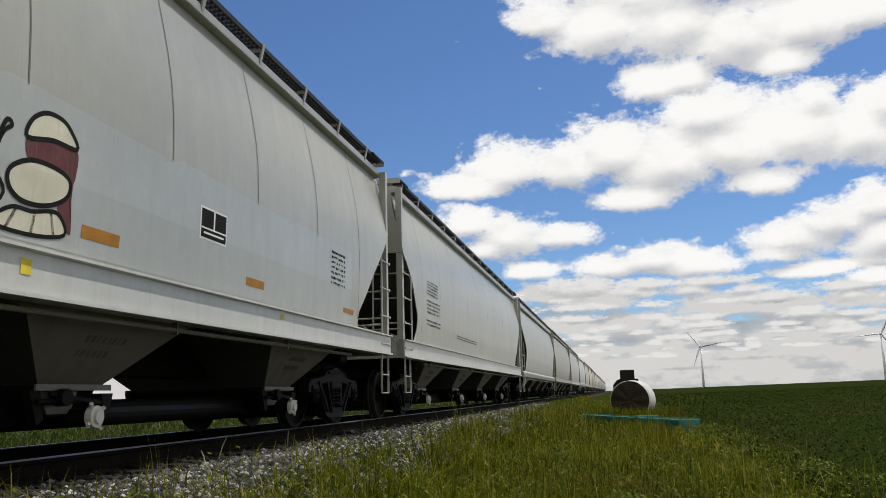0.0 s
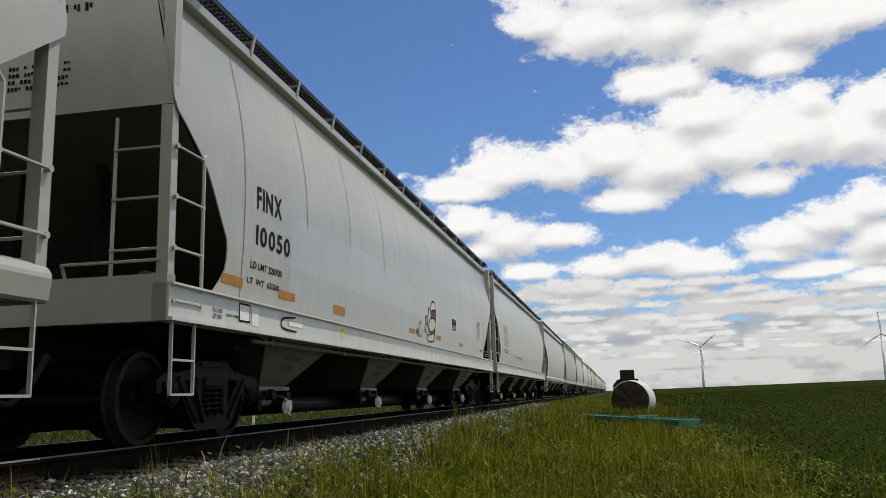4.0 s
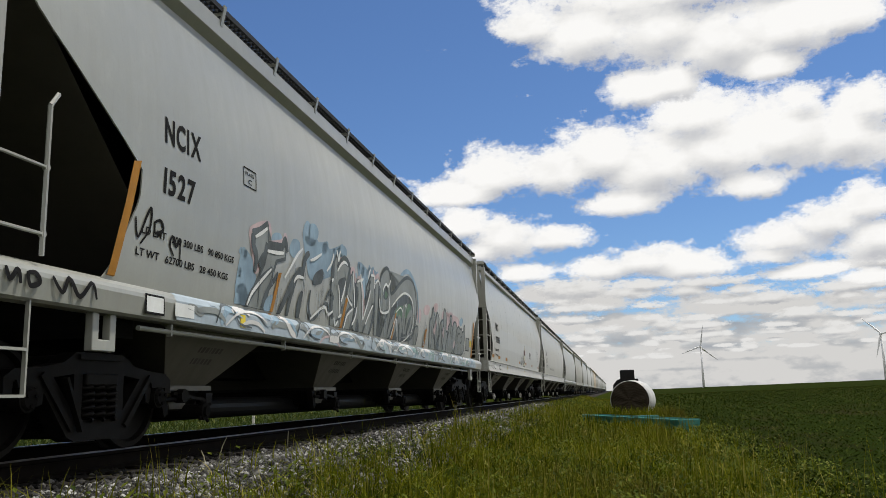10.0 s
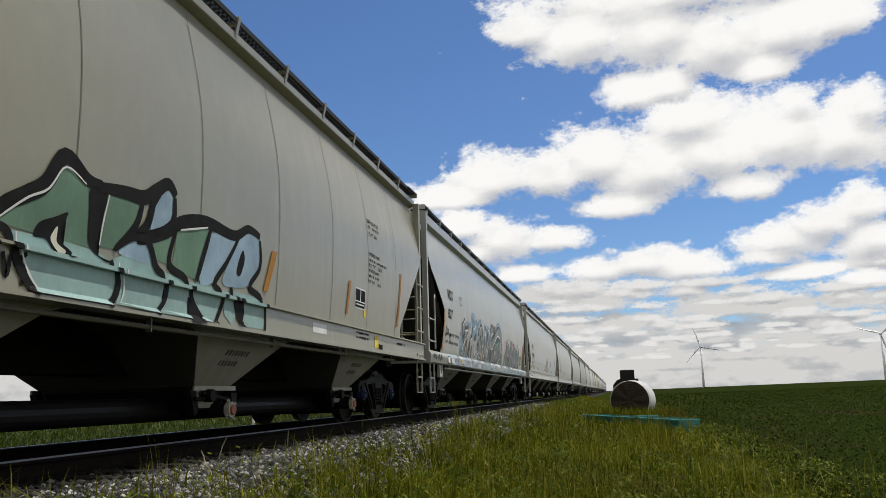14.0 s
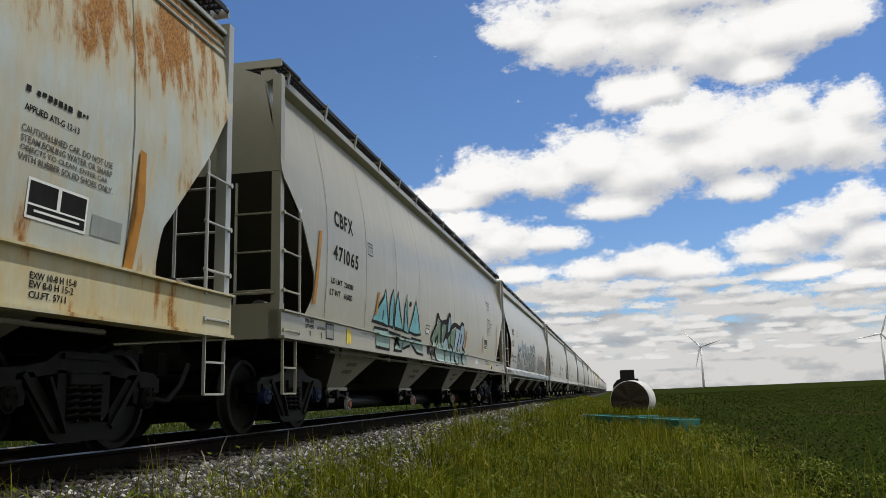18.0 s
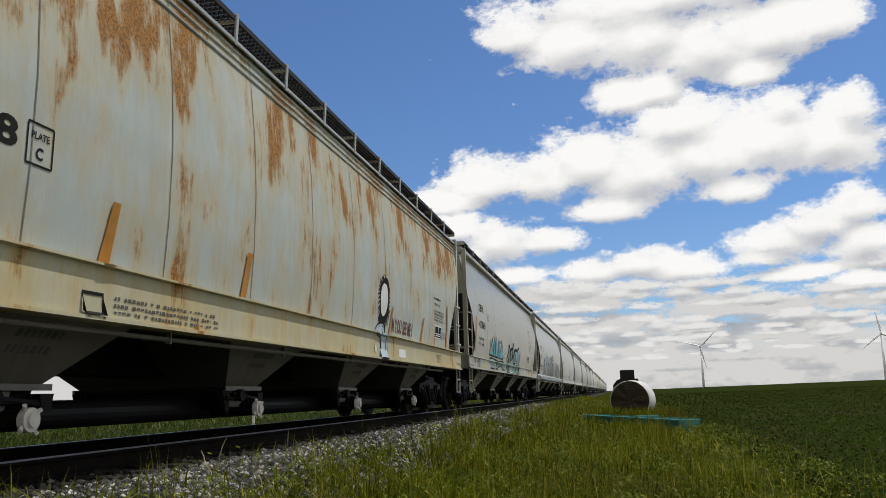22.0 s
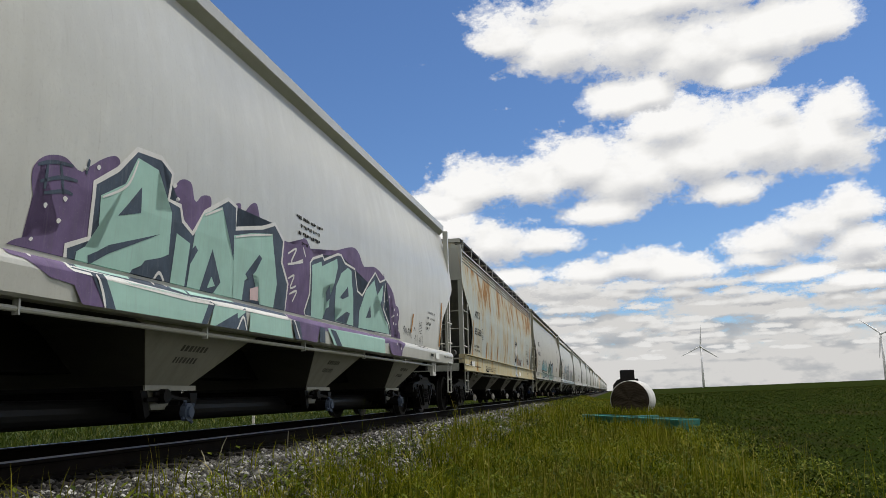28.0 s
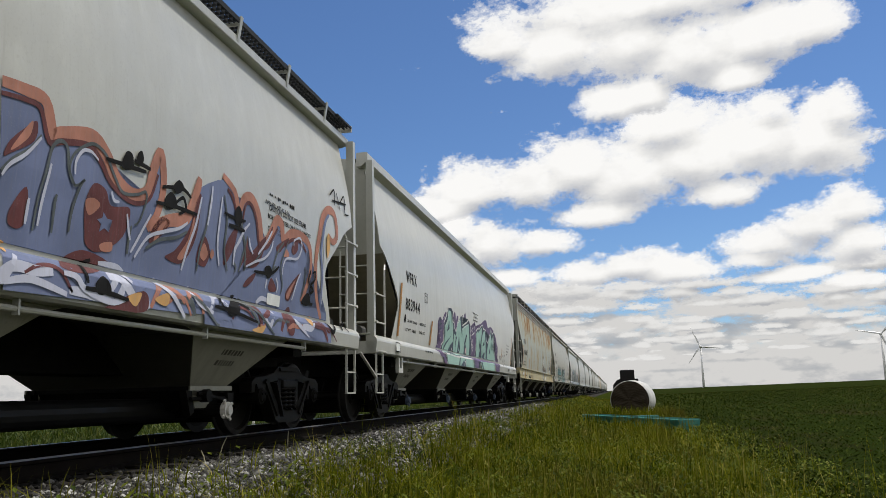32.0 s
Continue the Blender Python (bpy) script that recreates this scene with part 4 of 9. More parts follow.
for y, r in ((0.0, 0.0), (0.0, 0.45), (0.015, R - 0.1), (0.05, R - 0.03), (1.42, R - 0.03), (1.5, R - 0.12), (1.5, 0.0)):
    rings.append([bm.verts.new((r * math.cos(a), y - 0.03 * math.cos(7 * a) * (0.2 < r < 0.8), R + r * math.sin(a) * (0.97 if math.sin(a) < 0 else 1))) for a in np.linspace(0, 2 * math.pi, 40, endpoint=False)] if r else [bm.verts.new((0, y, R))])
for a, b in zip(rings, rings[1:]):
    n = max(len(a), len(b))
    for k in range(n):
        vs = [a[k % len(a)], a[(k + 1) % len(a)], b[(k + 1) % len(b)], b[k % len(b)]]
        bm.faces.new(list(dict.fromkeys(vs)))
bmesh.ops.recalc_face_normals(bm, faces=bm.faces)
part("hay", bm, HAY.m, bale)
bm = bmesh.new()
rings = [[bm.verts.new((r * math.cos(a), y, R + r * math.sin(a) * (0.97 if math.sin(a) < 0 else 1))) for a in np.linspace(0, 2 * math.pi, 48, endpoint=False)] for y, r in ((0.03, R - 0.02), (0.04, R), (0.5, R + 0.012), (1.0, R + 0.012), (1.45, R), (1.47, R - 0.02))]
for a, b in zip(rings, rings[1:]):
    for k in range(48):
        bm.faces.new((a[k], a[(k + 1) % 48], b[(k + 1) % 48], b[k]))
part("net_wrap", bm, WRAP, bale, "white net wrap round the bale", True)

BLACK = simple("black painted sheet", (0.015, 0.014, 0.014), 0.6)
crate = tagged(new("machine"), "black farm machine standing behind the bale", "farm machine")
crate.matrix_world = pose(0.62, 36.0, -0.86)
bm = bmesh.new()
box(bm, -0.30, 0.30, 0, 0.9, 1.3, 2.13, 0.05)
part("housing", bm, BLACK, crate)
bm = bmesh.new()
prism(bm, [(-0.6, 0.0), (-0.62, 1.5), (-0.45, 1.7), (-0.25, 1.78), (0.45, 1.74), (0.5, 0.0)], 1, 0.1, 1.2)
part("body", bm, BLACK, crate)

TEAL = simple("weathered teal paint", (0.045, 0.20, 0.175), 0.6, vary=0.35, spec=0.2)
trough = tagged(new("metal_trough"), "long teal metal trough lying in the grass", "trough")
a, b = Vector((-0.88, 31.0, -0.42)), Vector((2.02, 24.0, -0.42))
trough.matrix_world = pose(a.x, a.y, -0.8, 0, 0, math.degrees(math.atan2(b.y - a.y, b.x - a.x)))
n = (b - a).length
bm = bmesh.new()
prism(bm, [(-0.25, 0.02), (0.25, 0.02), (0.34, 0.36), (0.30, 0.38), (0.2, 0.08), (-0.2, 0.08), (-0.30, 0.38), (-0.34, 0.36)], 0, 0, n)
part("shell", bm, TEAL, trough)
for k in range(2):
    bm = bmesh.new()
    box(bm, (0, n - 0.05)[k], (0.05, n)[k], -0.3, 0.3, 0.02, 0.36, 0.01)
    part("end_plate", bm, TEAL, trough)
bm = bmesh.new()
box(bm, n * 0.62, n * 0.62 + 0.25, -0.36, 0.36, 0.34, 0.42, 0.01)
part("strap", bm, TEAL, trough)

# ---- marker post beyond the track ----
post = tagged(new("marker_post"), "thin white marker post in the grass", "post")
post.matrix_world = pose(-13.0, 28.4, -0.95)
bm = bmesh.new()
box(bm, -0.035, 0.035, -0.035, 0.035, 0, 0.78, 0.008)
part("shaft", bm, CAP_WHITE, post)
bm = bmesh.new()
box(bm, -0.042, 0.042, -0.042, 0.042, 0.72, 0.80, 0.01)
part("cap", bm, CAP_WHITE, post)

# ---- wind turbines ----
TURBINE = simple("white turbine paint", (0.86, 0.86, 0.86), 0.4, vary=0.05)
ROTORS = []


def wind_turbine(dist, az, phase, face):
    x, y = dist * math.sin(radians(az)), dist * math.cos(radians(az))
    t = tagged(new("wind_turbine"), "white three-bladed wind turbine far across the field", "wind turbine", "wind turbines")
    t.matrix_world = pose(x, y, ground_z(x, y) - 1.0, 0, 0, face)
    hub = 78.0
    bm = bmesh.new()
    rod(bm, (0, 0, 0), (0, 0, hub), 2.3, 24, 1.3)
    part("tower", bm, TURBINE, t, smooth=True)
    bm = bmesh.new()
    box(bm, -1.8, 1.8, -3.0, 7.0, hub - 1.8, hub + 2.0, 0.6)
    part("nacelle", bm, TURBINE, t)
    bm = bmesh.new()
    bmesh.ops.create_uvsphere(bm, u_segments=16, v_segments=10, radius=1.9)
    rotor = part("rotor", bm, TURBINE, t, smooth=True)
    rotor.location = (0, -4.2, hub + 0.2)
    for k in range(3):
        bm = bmesh.new()
        sec = []
        for r, c, th in ((1.0, 1.9, 1.7), (4, 2.2, 1.4), (9, 3.4, 0.8), (22, 2.2, 0.45), (36, 1.2, 0.22), (41, 0.3, 0.08)):
            sec.append([bm.verts.new(p) for p in ((-c * 0.35, -th * 0.3, r), (0, -th * 0.5, r), (c * 0.65, 0, r), (0, th * 0.5, r), (-c * 0.35, th * 0.3, r))])
        for a, b in zip(sec, sec[1:]):
            for i in range(5):
                bm.faces.new((a[i], a[(i + 1) % 5], b[(i + 1) % 5], b[i]))
        bm.faces.new(sec[-1])
        bmesh.ops.recalc_face_normals(bm, faces=bm.faces)
        blade = part("blade", bm, TURBINE, rotor, smooth=True)
        blade.rotation_euler = (0, radians(120 * k), 0)
    ROTORS.append((rotor, phase))
    return t


wind_turbine(1640, 5.90, 81, -18)
wind_turbine(1560, 16.66, 25, -10)

# ---- sleepers, ballast, grass and crop ----
bm = bmesh.new()
box(bm, -1.30, 1.30, -0.115, 0.115, -0.36, -0.175, 0.012)
me = bpy.data.meshes.new("sleeper")
bm.to_mesh(me)
bm.free()
for i in range(120):
    ob = meshed("sleeper", me, TIE, track)
    ob.location = (TRACK + random.uniform(-0.03, 0.03), -21.85 + i * 0.53, random.uniform(-0.01, 0.005))
    ob.rotation_euler = (0, 0, random.uniform(-0.015, 0.015))

rng = np.random.default_rng(7)


def scatter(name, base_v, base_f, place_p, size, turn, material, label, category, flat=None):
    """Many small pieces, each a turned and scaled copy of one shape, joined into one mesh."""
    n = len(place_p)
    ca, sa = np.cos(turn), np.sin(turn)
    v = base_v[None] * size[:, None, :]
    x = v[..., 0] * ca[:, None] - v[..., 1] * sa[:, None]
    y = v[..., 0] * sa[:, None] + v[..., 1] * ca[:, None]
    P = np.stack([x, y, v[..., 2]], -1) + place_p[:, None, :]
    k = base_v.shape[0]
    F = base_f[None] + (np.arange(n) * k)[:, None, None]
    me = bpy.data.meshes.new(name)
    me.from_pydata(P.reshape(-1, 3).tolist(), [], F.reshape(-1, base_f.shape[1]).tolist())
    return tagged(meshed(name, me, material), label, category, kind="stuff")


def island_mat(name, stops, rough=0.85, translucent=0.0, spec=0.15, browned=0.0):
    m = Mat(name, rough, spec=spec)
    g = m.n("NewGeometry")
    col = m.ramp(g.outputs["Random Per Island"], stops)
    col = m.mix(m.math("MULTIPLY", m.noise(m.coords(), 0.8, 3), 0.5), col, tuple(c * 0.55 for c in stops[0][1]))
    col = m.mix(m.ramp(m.noise(m.coords(), 0.45, 3), [(0.45, 0.0), (0.72, 0.45)]), col, stops[-2][1])
    if browned:
        col = m.mix(m.ramp(m.noise(m.coords((1, 0.6, 1)), 0.3, 4), [(0.5, 0.0), (0.68, browned)]), col, (0.10, 0.075, 0.028))
    m.color(col)
    if translucent:
        tr, mx = m.n("BsdfTranslucent"), m.n("MixShader")
        m.link(col, tr.inputs[0])
        mx.inputs[0].default_value = translucent
        m.link(m.b.outputs[0], mx.inputs[1])
        m.link(tr.outputs[0], mx.inputs[2])
        m.link(mx.outputs[0], m.t.nodes["Material Output"].inputs["Surface"])
    return m.m


def heights(px, py):
    return ground_z(px, py)


# ballast
STONE = island_mat("crushed limestone ballast", [(0.0, (0.008, 0.008, 0.007)), (0.5, (0.04, 0.039, 0.036)), (0.78, (0.17, 0.166, 0.155)), (1.0, (0.58, 0.57, 0.54))])
bm = bmesh.new()
bmesh.ops.create_icosphere(bm, subdivisions=1, radius=1)
sv = np.array([v.co[:] for v in bm.verts])
sf = np.array([[v.index for v in f.verts] for f in bm.faces])
bm.free()
sv *= (1 + 0.25 * np.sin(sv @ np.array([3.1, 5.3, 4.7]) * 2.1))[:, None]
n = 48000
py = 3.2 + 40 * rng.random(n) ** 2.0
px = TRACK + rng.uniform(1.38, 3.0, n)
size = rng.uniform(0.008, 0.022, (n, 1)) * rng.uniform(0.6, 1.4, (n, 3)) * (1 + 0.05 * py[:, None])
scatter("ballast", sv, sf, np.stack([px, py, heights(px, py) + size[:, 2] * 0.4], 1), size, rng.uniform(0, 6.28, n), STONE, "loose grey crushed-stone ballast beside the rails", "ballast")
# Dirty stones near the rails, with the train's shadow in their colour.
SHADE_STONE = island_mat("dirty ballast with train shadow in it", [(0.0, (0.005, 0.005, 0.004)), (0.6, (0.011, 0.010, 0.009)), (0.9, (0.03, 0.028, 0.025)), (1.0, (0.16, 0.155, 0.145))])
n = 9000
py = 3.2 + 40 * rng.random(n) ** 1.8
px = TRACK + rng.uniform(-2.6, 1.55, n)
size = rng.uniform(0.018, 0.04, (n, 1)) * rng.uniform(0.7, 1.3, (n, 3)) * (1 + 0.015 * py[:, None])
scatter("track_ballast", sv, sf, np.stack([px, py, heights(px, py) + size[:, 2] * 0.4], 1), size, rng.uniform(0, 6.28, n), SHADE_STONE, "dirty ballast between and beside the rails, train shadow in its colour", "ballast")


def blades(n, x0, x1, y0, y1, power, tall, wide, name, material, label, lean=0.9, keep=None):
    """Bent grass blades, each three quads long, thicker on the ground near the eye."""
    tuft = max(1, n // 11)
    ty = y0 + (y1 - y0) * rng.random(tuft) ** power
    tx = rng.uniform(x0, x1, tuft)
    pick = rng.integers(0, tuft, n)
    out = rng.uniform(0, 6.28, n)
    far = np.abs(rng.normal(0, 0.055, n)) * (1 + 0.03 * ty[pick])
    px, py = tx[pick] + np.cos(out) * far, ty[pick] + np.sin(out) * far
    grow = rng.uniform(0.6, 1.25, tuft)[pick]
    if keep is not None:
        ok = keep(px, py)
        px, py, out, grow = px[ok], py[ok], out[ok], grow[ok]
        n = len(px)
    patch = np.array([noise.noise((a * 0.7, b * 0.45, 3.0)) for a, b in zip(px, py)])
    h = rng.uniform(*tall, n) * (1 + 0.55 * patch) * grow
    w = wide * rng.uniform(0.6, 1.4, n) * (1 + np.maximum(0, np.abs(py) - 8) * 0.07)
    a = out + rng.normal(0, 0.6, n)
    bend = rng.uniform(0.05, lean, n) * h
    dx, dy = np.cos(a), np.sin(a)
    rows = []
    for f, wf in ((0.0, 1.0), (0.4, 0.85), (0.75, 0.55), (1.0, 0.08)):
        cx, cy, cz = px + dx * bend * f ** 2, py + dy * bend * f ** 2, heights(px, py) - 0.02 + h * (f - 0.25 * f * f * bend / h)
        for s in (-0.5, 0.5):
            rows.append(np.stack([cx - dy * w * wf * s, cy + dx * w * wf * s, cz], 1))
    P = np.stack(rows, 1)
    f = np.array([[0, 1, 3, 2], [2, 3, 5, 4], [4, 5, 7, 6]])
    F = f[None] + (np.arange(n) * 8)[:, None, None]
    me = bpy.data.meshes.new(name)
    me.from_pydata(P.reshape(-1, 3).tolist(), [], F.reshape(-1, 4).tolist())
    return tagged(meshed(name, me, material, smooth=True), label, "grass", kind="stuff")


GRASS = island_mat("rough verge grass", [(0.0, (0.014, 0.027, 0.002)), (0.5, (0.096, 0.120, 0.005)), (0.85, (0.215, 0.212, 0.015)), (1.0, (0.42, 0.35, 0.1))], 0.7, 0.3, 0.0, 0.5)
GRASS_FAR = island_mat("green bank grass", [(0.0, (0.018, 0.036, 0.004)), (0.7, (0.05, 0.078, 0.008)), (1.0, (0.15, 0.15, 0.03))], 0.6, 0.3)
CROP = island_mat("dark green crop leaves", [(0.0, (0.009, 0.017, 0.002)), (0.6, (0.028, 0.043, 0.005)), (0.93, (0.065, 0.088, 0.012)), (1.0, (0.10, 0.075, 0.027))], 0.8, 0.2, 0.03)


def off_ballast(px, py):
    edge = np.array([noise.noise((b * 0.5, 9.0, 1.0)) for b in py])
    ok = (px < 1.2) | (rng.random(len(px)) < np.clip(1 - (px - 1.2) / 2.2, 0, 1) ** 2)
    return ok & (px > -2.75 + 0.45 * edge - 0.9 * (rng.random(len(px)) ** 6))


blades(115000, -3.9, 3.8, 3.0, 95, 2.2, (0.12, 0.36), 0.010, "verge_grass", GRASS, "rough green and straw verge grass beside the ballast", 1.5, off_ballast)
blades(3000, -2.9, 2.6, 4.5, 40, 1.6, (0.45, 0.75), 0.006, "seed_stalks", GRASS, "tall dry seed stalks standing in the verge grass", 0.35, off_ballast)
blades(4000, -0.7, 2.5, 31.3, 32.9, 1.0, (0.36, 0.58), 0.011, "tall_grass", GRASS, "taller verge grass round the bale and trough", 0.5)
blades(60000, -22, -8.0, 4, 95, 1.5, (0.22, 0.5), 0.016, "bank_grass", GRASS_FAR, "bright green grass beyond the track")
blades(45000, -70, -20, 6, 120, 1.3, (0.28, 0.6), 0.03, "meadow_grass", GRASS_FAR, "rough green meadow falling away beyond the track")

# the verge and ballast go on behind the camera
blades(9000, -2.6, 2.6, 0.6, 3.0, 1.0, (0.10, 0.26), 0.010, "near_grass", GRASS, "short green and straw grass round the camera", 1.5, lambda a, b: np.hypot(a, b) > 0.5)
blades(16000, -2.6, 3.4, -16, 0.6, 1.0, (0.12, 0.34), 0.013, "rear_grass", GRASS, "rough verge grass behind the camera", 1.5, lambda a, b: np.hypot(a, b) > 0.5)
n = 5000
py, px = rng.uniform(-16, 3.3, n), TRACK + rng.uniform(1.15, 3.0, n)
size = rng.uniform(0.014, 0.036, (n, 1)) * rng.uniform(0.6, 1.4, (n, 3))
scatter("rear_ballast", sv, sf, np.stack([px, py, heights(px, py) + size[:, 2] * 0.4], 1), size, rng.uniform(0, 6.28, n), STONE, "loose grey crushed-stone ballast further back beside the rails", "ballast")

# low crop plants, in rows along the track
n = 130000
py = 6.5 + 160 * rng.random(n) ** 2.2
px = 2.1 + 60 * rng.random(n) ** 1.7
px = np.where(px < 14, np.round(px / 0.38) * 0.38 + rng.normal(0, 0.09, n), px)
s = rng.uniform(0.022, 0.06, n) * (1 + 0.022 * py)
leaf = np.array([[0, 0, 0], [0.55, 0.32, 0.5], [1.1, 0, 0.75], [0.55, -0.32, 0.5]])
lf = np.array([[0, 1, 2, 3]])
scatter("crop_plants", leaf, lf, np.stack([px, py, heights(px, py) + rng.uniform(0.0, 0.16, n)], 1), np.stack([s, s, s], 1), rng.uniform(0, 6.28, n), CROP, "low dark green crop plants in the field", "crop")

# broad-leaved weeds low in the verge, in clumps
WEED = island_mat("verge weed leaves", [(0.0, (0.015, 0.03, 0.002)), (0.5, (0.068, 0.098, 0.005)), (0.9, (0.15, 0.175, 0.014)), (1.0, (0.28, 0.24, 0.07))], 0.7, 0.25, 0.08)
n, m = 60000, 2600
cy = 3.6 + 70 * rng.random(m) ** 2.0
cx = rng.uniform(-3.1, 2.7, m)
pick = rng.integers(0, m, n)
px, py = cx[pick] + rng.normal(0, 0.10, n) * (1 + 0.03 * cy[pick]), cy[pick] + rng.normal(0, 0.10, n) * (1 + 0.03 * cy[pick])
s = rng.uniform(0.018, 0.05, n) * (1 + 0.03 * py)
px = np.maximum(px, -2.95 + 0.3 * rng.random(n))
up = rng.uniform(0.02, 0.26, n) * rng.uniform(0.5, 1.3, m)[pick]
scatter("verge_weeds", leaf, lf, np.stack([px, py, heights(px, py) + up], 1), np.stack([s, s, s * rng.uniform(-0.3, 1.2, n)], 1), rng.uniform(0, 6.28, n), WEED, "low broad-leaved green weeds in the verge", "weeds")

# single dry stalks beside the rail
STRAW = simple("bleached dry stalk", (0.42, 0.38, 0.26), 0.8)
for k, (x, y, z, dx, h) in enumerate(((-4.13, 8.16, -0.2, 0.10, 0.24), (-3.83, 7.34, -0.2, -0.06, 0.15), (-4.25, 10.35, -0.2, 0.01, 0.20))):
    stalk = tagged(new("dry_stalk"), "single bleached dry stalk standing in the ballast", "stalk", "dry stalks")
    stalk.matrix_world = pose(x, y, z)
    bm = bmesh.new()
    rod(bm, (0, 0, -0.03), (dx * 0.5, 0, h * 0.6), 0.008, 6, 0.006)
    rod(bm, (dx * 0.5, 0, h * 0.6), (dx, 0, h), 0.006, 6, 0.003)
    part("stem", bm, STRAW, stalk)

# ---- painted lettering, stickers and graffiti on the near sides ----
def spray(name, base, rough=0.6, metal=0.0, vary=0.25, scale=6.0, bump=0.0):
    """Weathered spray paint: cloudy overspray, streaks of wash-off and faded specks."""
    m = Mat(name, rough, metal, spec=0.2)
    cloudy = m.noise(m.coords(), scale * 0.7, 5)
    streak = m.noise(m.coords((1, 7, 0.4)), 4.0, 5, 0.65)
    speck = m.noise(m.coords(), 55, 3)
    grey = sum(base) / 3
    dull = tuple(0.55 * c + 0.25 * grey + 0.02 for c in base)
    pale = tuple(0.65 * c + 0.13 for c in base)
    a = m.mix(m.ramp(cloudy, [(0.3, 0.0), (0.7, 1.0)]), tuple(c * (1 - vary) for c in base), tuple(min(1, c * (1 + vary)) for c in base))
    a = m.mix(m.ramp(streak, [(0.5, 0.0), (0.72, 0.6)]), a, dull)
    a = m.mix(m.ramp(streak, [(0.28, 0.4), (0.44, 0.0)]), a, pale)
    m.color(m.mix(m.ramp(speck, [(0.6, 0.0), (0.75, 0.35)]), a, pale))
    return m.m


CREAM = spray("cream spray paint", (0.6, 0.58, 0.46), 0.6, vary=0.1, bump=0.0)
CHALK = spray("white spray paint", (0.6, 0.6, 0.58), 0.6, vary=0.08, bump=0.0)
SILVER = spray("dull silver paint", (0.235, 0.255, 0.243), 0.5, 0.1, 0.15, 3.0, 0.0)
SLATE = spray("dark slate paint", (0.085, 0.10, 0.105), 0.6, vary=0.35, bump=0.0)
SKYBLUE = spray("dusty blue paint", (0.24, 0.34, 0.42), 0.6, vary=0.3, scale=3.0, bump=0.0)
PINK = spray("faded pink paint", (0.52, 0.40, 0.40), 0.6, vary=0.15, bump=0.0)
MAROON = spray("maroon paint", (0.11, 0.035, 0.035), 0.6, vary=0.3, bump=0.0)
TEALGREEN = spray("teal green paint", (0.115, 0.2, 0.135), 0.55, vary=0.3, scale=2.0, bump=0.0)
MINTBLUE = spray("light blue-green paint", (0.25, 0.37, 0.35), 0.55, vary=0.15, bump=0.0)
TURQ = spray("turquoise paint", (0.12, 0.34, 0.39), 0.55, vary=0.25, bump=0.0)
MINT = spray("mint paint", (0.30, 0.48, 0.42), 0.55, vary=0.08, bump=0.0)
NAVY = spray("dark navy paint", (0.05, 0.07, 0.10), 0.6, vary=0.3, bump=0.0)
PURPLE = spray("purple paint", (0.12, 0.085, 0.17), 0.6, vary=0.25, bump=0.0)
LILAC = spray("blue-violet paint", (0.14, 0.17, 0.285), 0.55, vary=0.25, scale=2.0, bump=0.0)
PALELILAC = spray("pale lilac paint", (0.46, 0.48, 0.58), 0.55, vary=0.1, bump=0.0)
RUSTRED = spray("brick orange paint", (0.38, 0.17, 0.12), 0.6, vary=0.25, bump=0.0)
AMBER = spray("amber paint", (0.55, 0.32, 0.12), 0.6, vary=0.2, bump=0.0)
GREYBLUE = spray("pale grey-blue paint", (0.36, 0.43, 0.48), 0.6, vary=0.12, bump=0.0)
SCRAWL = spray("brown marker scrawl", (0.12, 0.05, 0.04), 0.7, vary=0.2, bump=0.0)


def skin(root, z, lift):
    """The outer face of a wagon at height z: side sheet above the sill, sill below."""
    z0, z1 = root["sill_lo"], root["sill_hi"]
    if z > z1 + 0.004:
        x = side_x(z, root["flat"])
    elif root["sill_round"]:
        x = 1.36 + 0.19 * math.sqrt(max(0.0, 1 - max(0.0, (z - z1 + 0.13) / 0.135) ** 2))
        x = max(x, 1.47)
    elif z0 + 0.04 < z < z1 - 0.035:
        x = 1.525
    else:
        x = 1.57
    return x + 0.002 + 0.0011 * lift


def onto(bm, name, root, mat, lift):
    """Cuts flat shapes (y, z) into strips and bends them onto the wagon's side."""
    z1 = root["sill_hi"]
    lo, hi = min(v.co.z for v in bm.verts), max(v.co.z for v in bm.verts)
    cuts = [z for z in np.arange(1.2, 4.4, 0.16) if lo < z < hi] + [z for z in (z1 - 0.10, z1 - 0.05, z1 - 0.036, z1 - 0.034, z1 - 0.02, z1, z1 + 0.008) if lo < z < hi]
    for z in cuts:
        bmesh.ops.bisect_plane(bm, geom=bm.verts[:] + bm.edges[:] + bm.faces[:], plane_co=(0, 0, z), plane_no=(0, 0, 1))
    for v in bm.verts:
        v.co.x = skin(root, v.co.z, lift)
    return part(name, bm, mat, root)


def rounded_path(pts, closed=True, n=5):
    """A smooth line through the points."""
    m = len(pts)
    res = []
    for i in range(m if closed else m - 1):
        p0, p1, p2, p3 = (Vector(pts[(i + k) % m] if closed else pts[min(max(i + k, 0), m - 1)]) for k in (-1, 0, 1, 2))
        for k in range(n):
            t = k / n
            res.append(0.5 * (2 * p1 + (p2 - p0) * t + (2 * p0 - 5 * p1 + 4 * p2 - p3) * t * t + (3 * p1 - p0 - 3 * p2 + p3) * t ** 3))
    if not closed:
        res.append(Vector(pts[-1]))
    return [(p.x, p.y) for p in res]


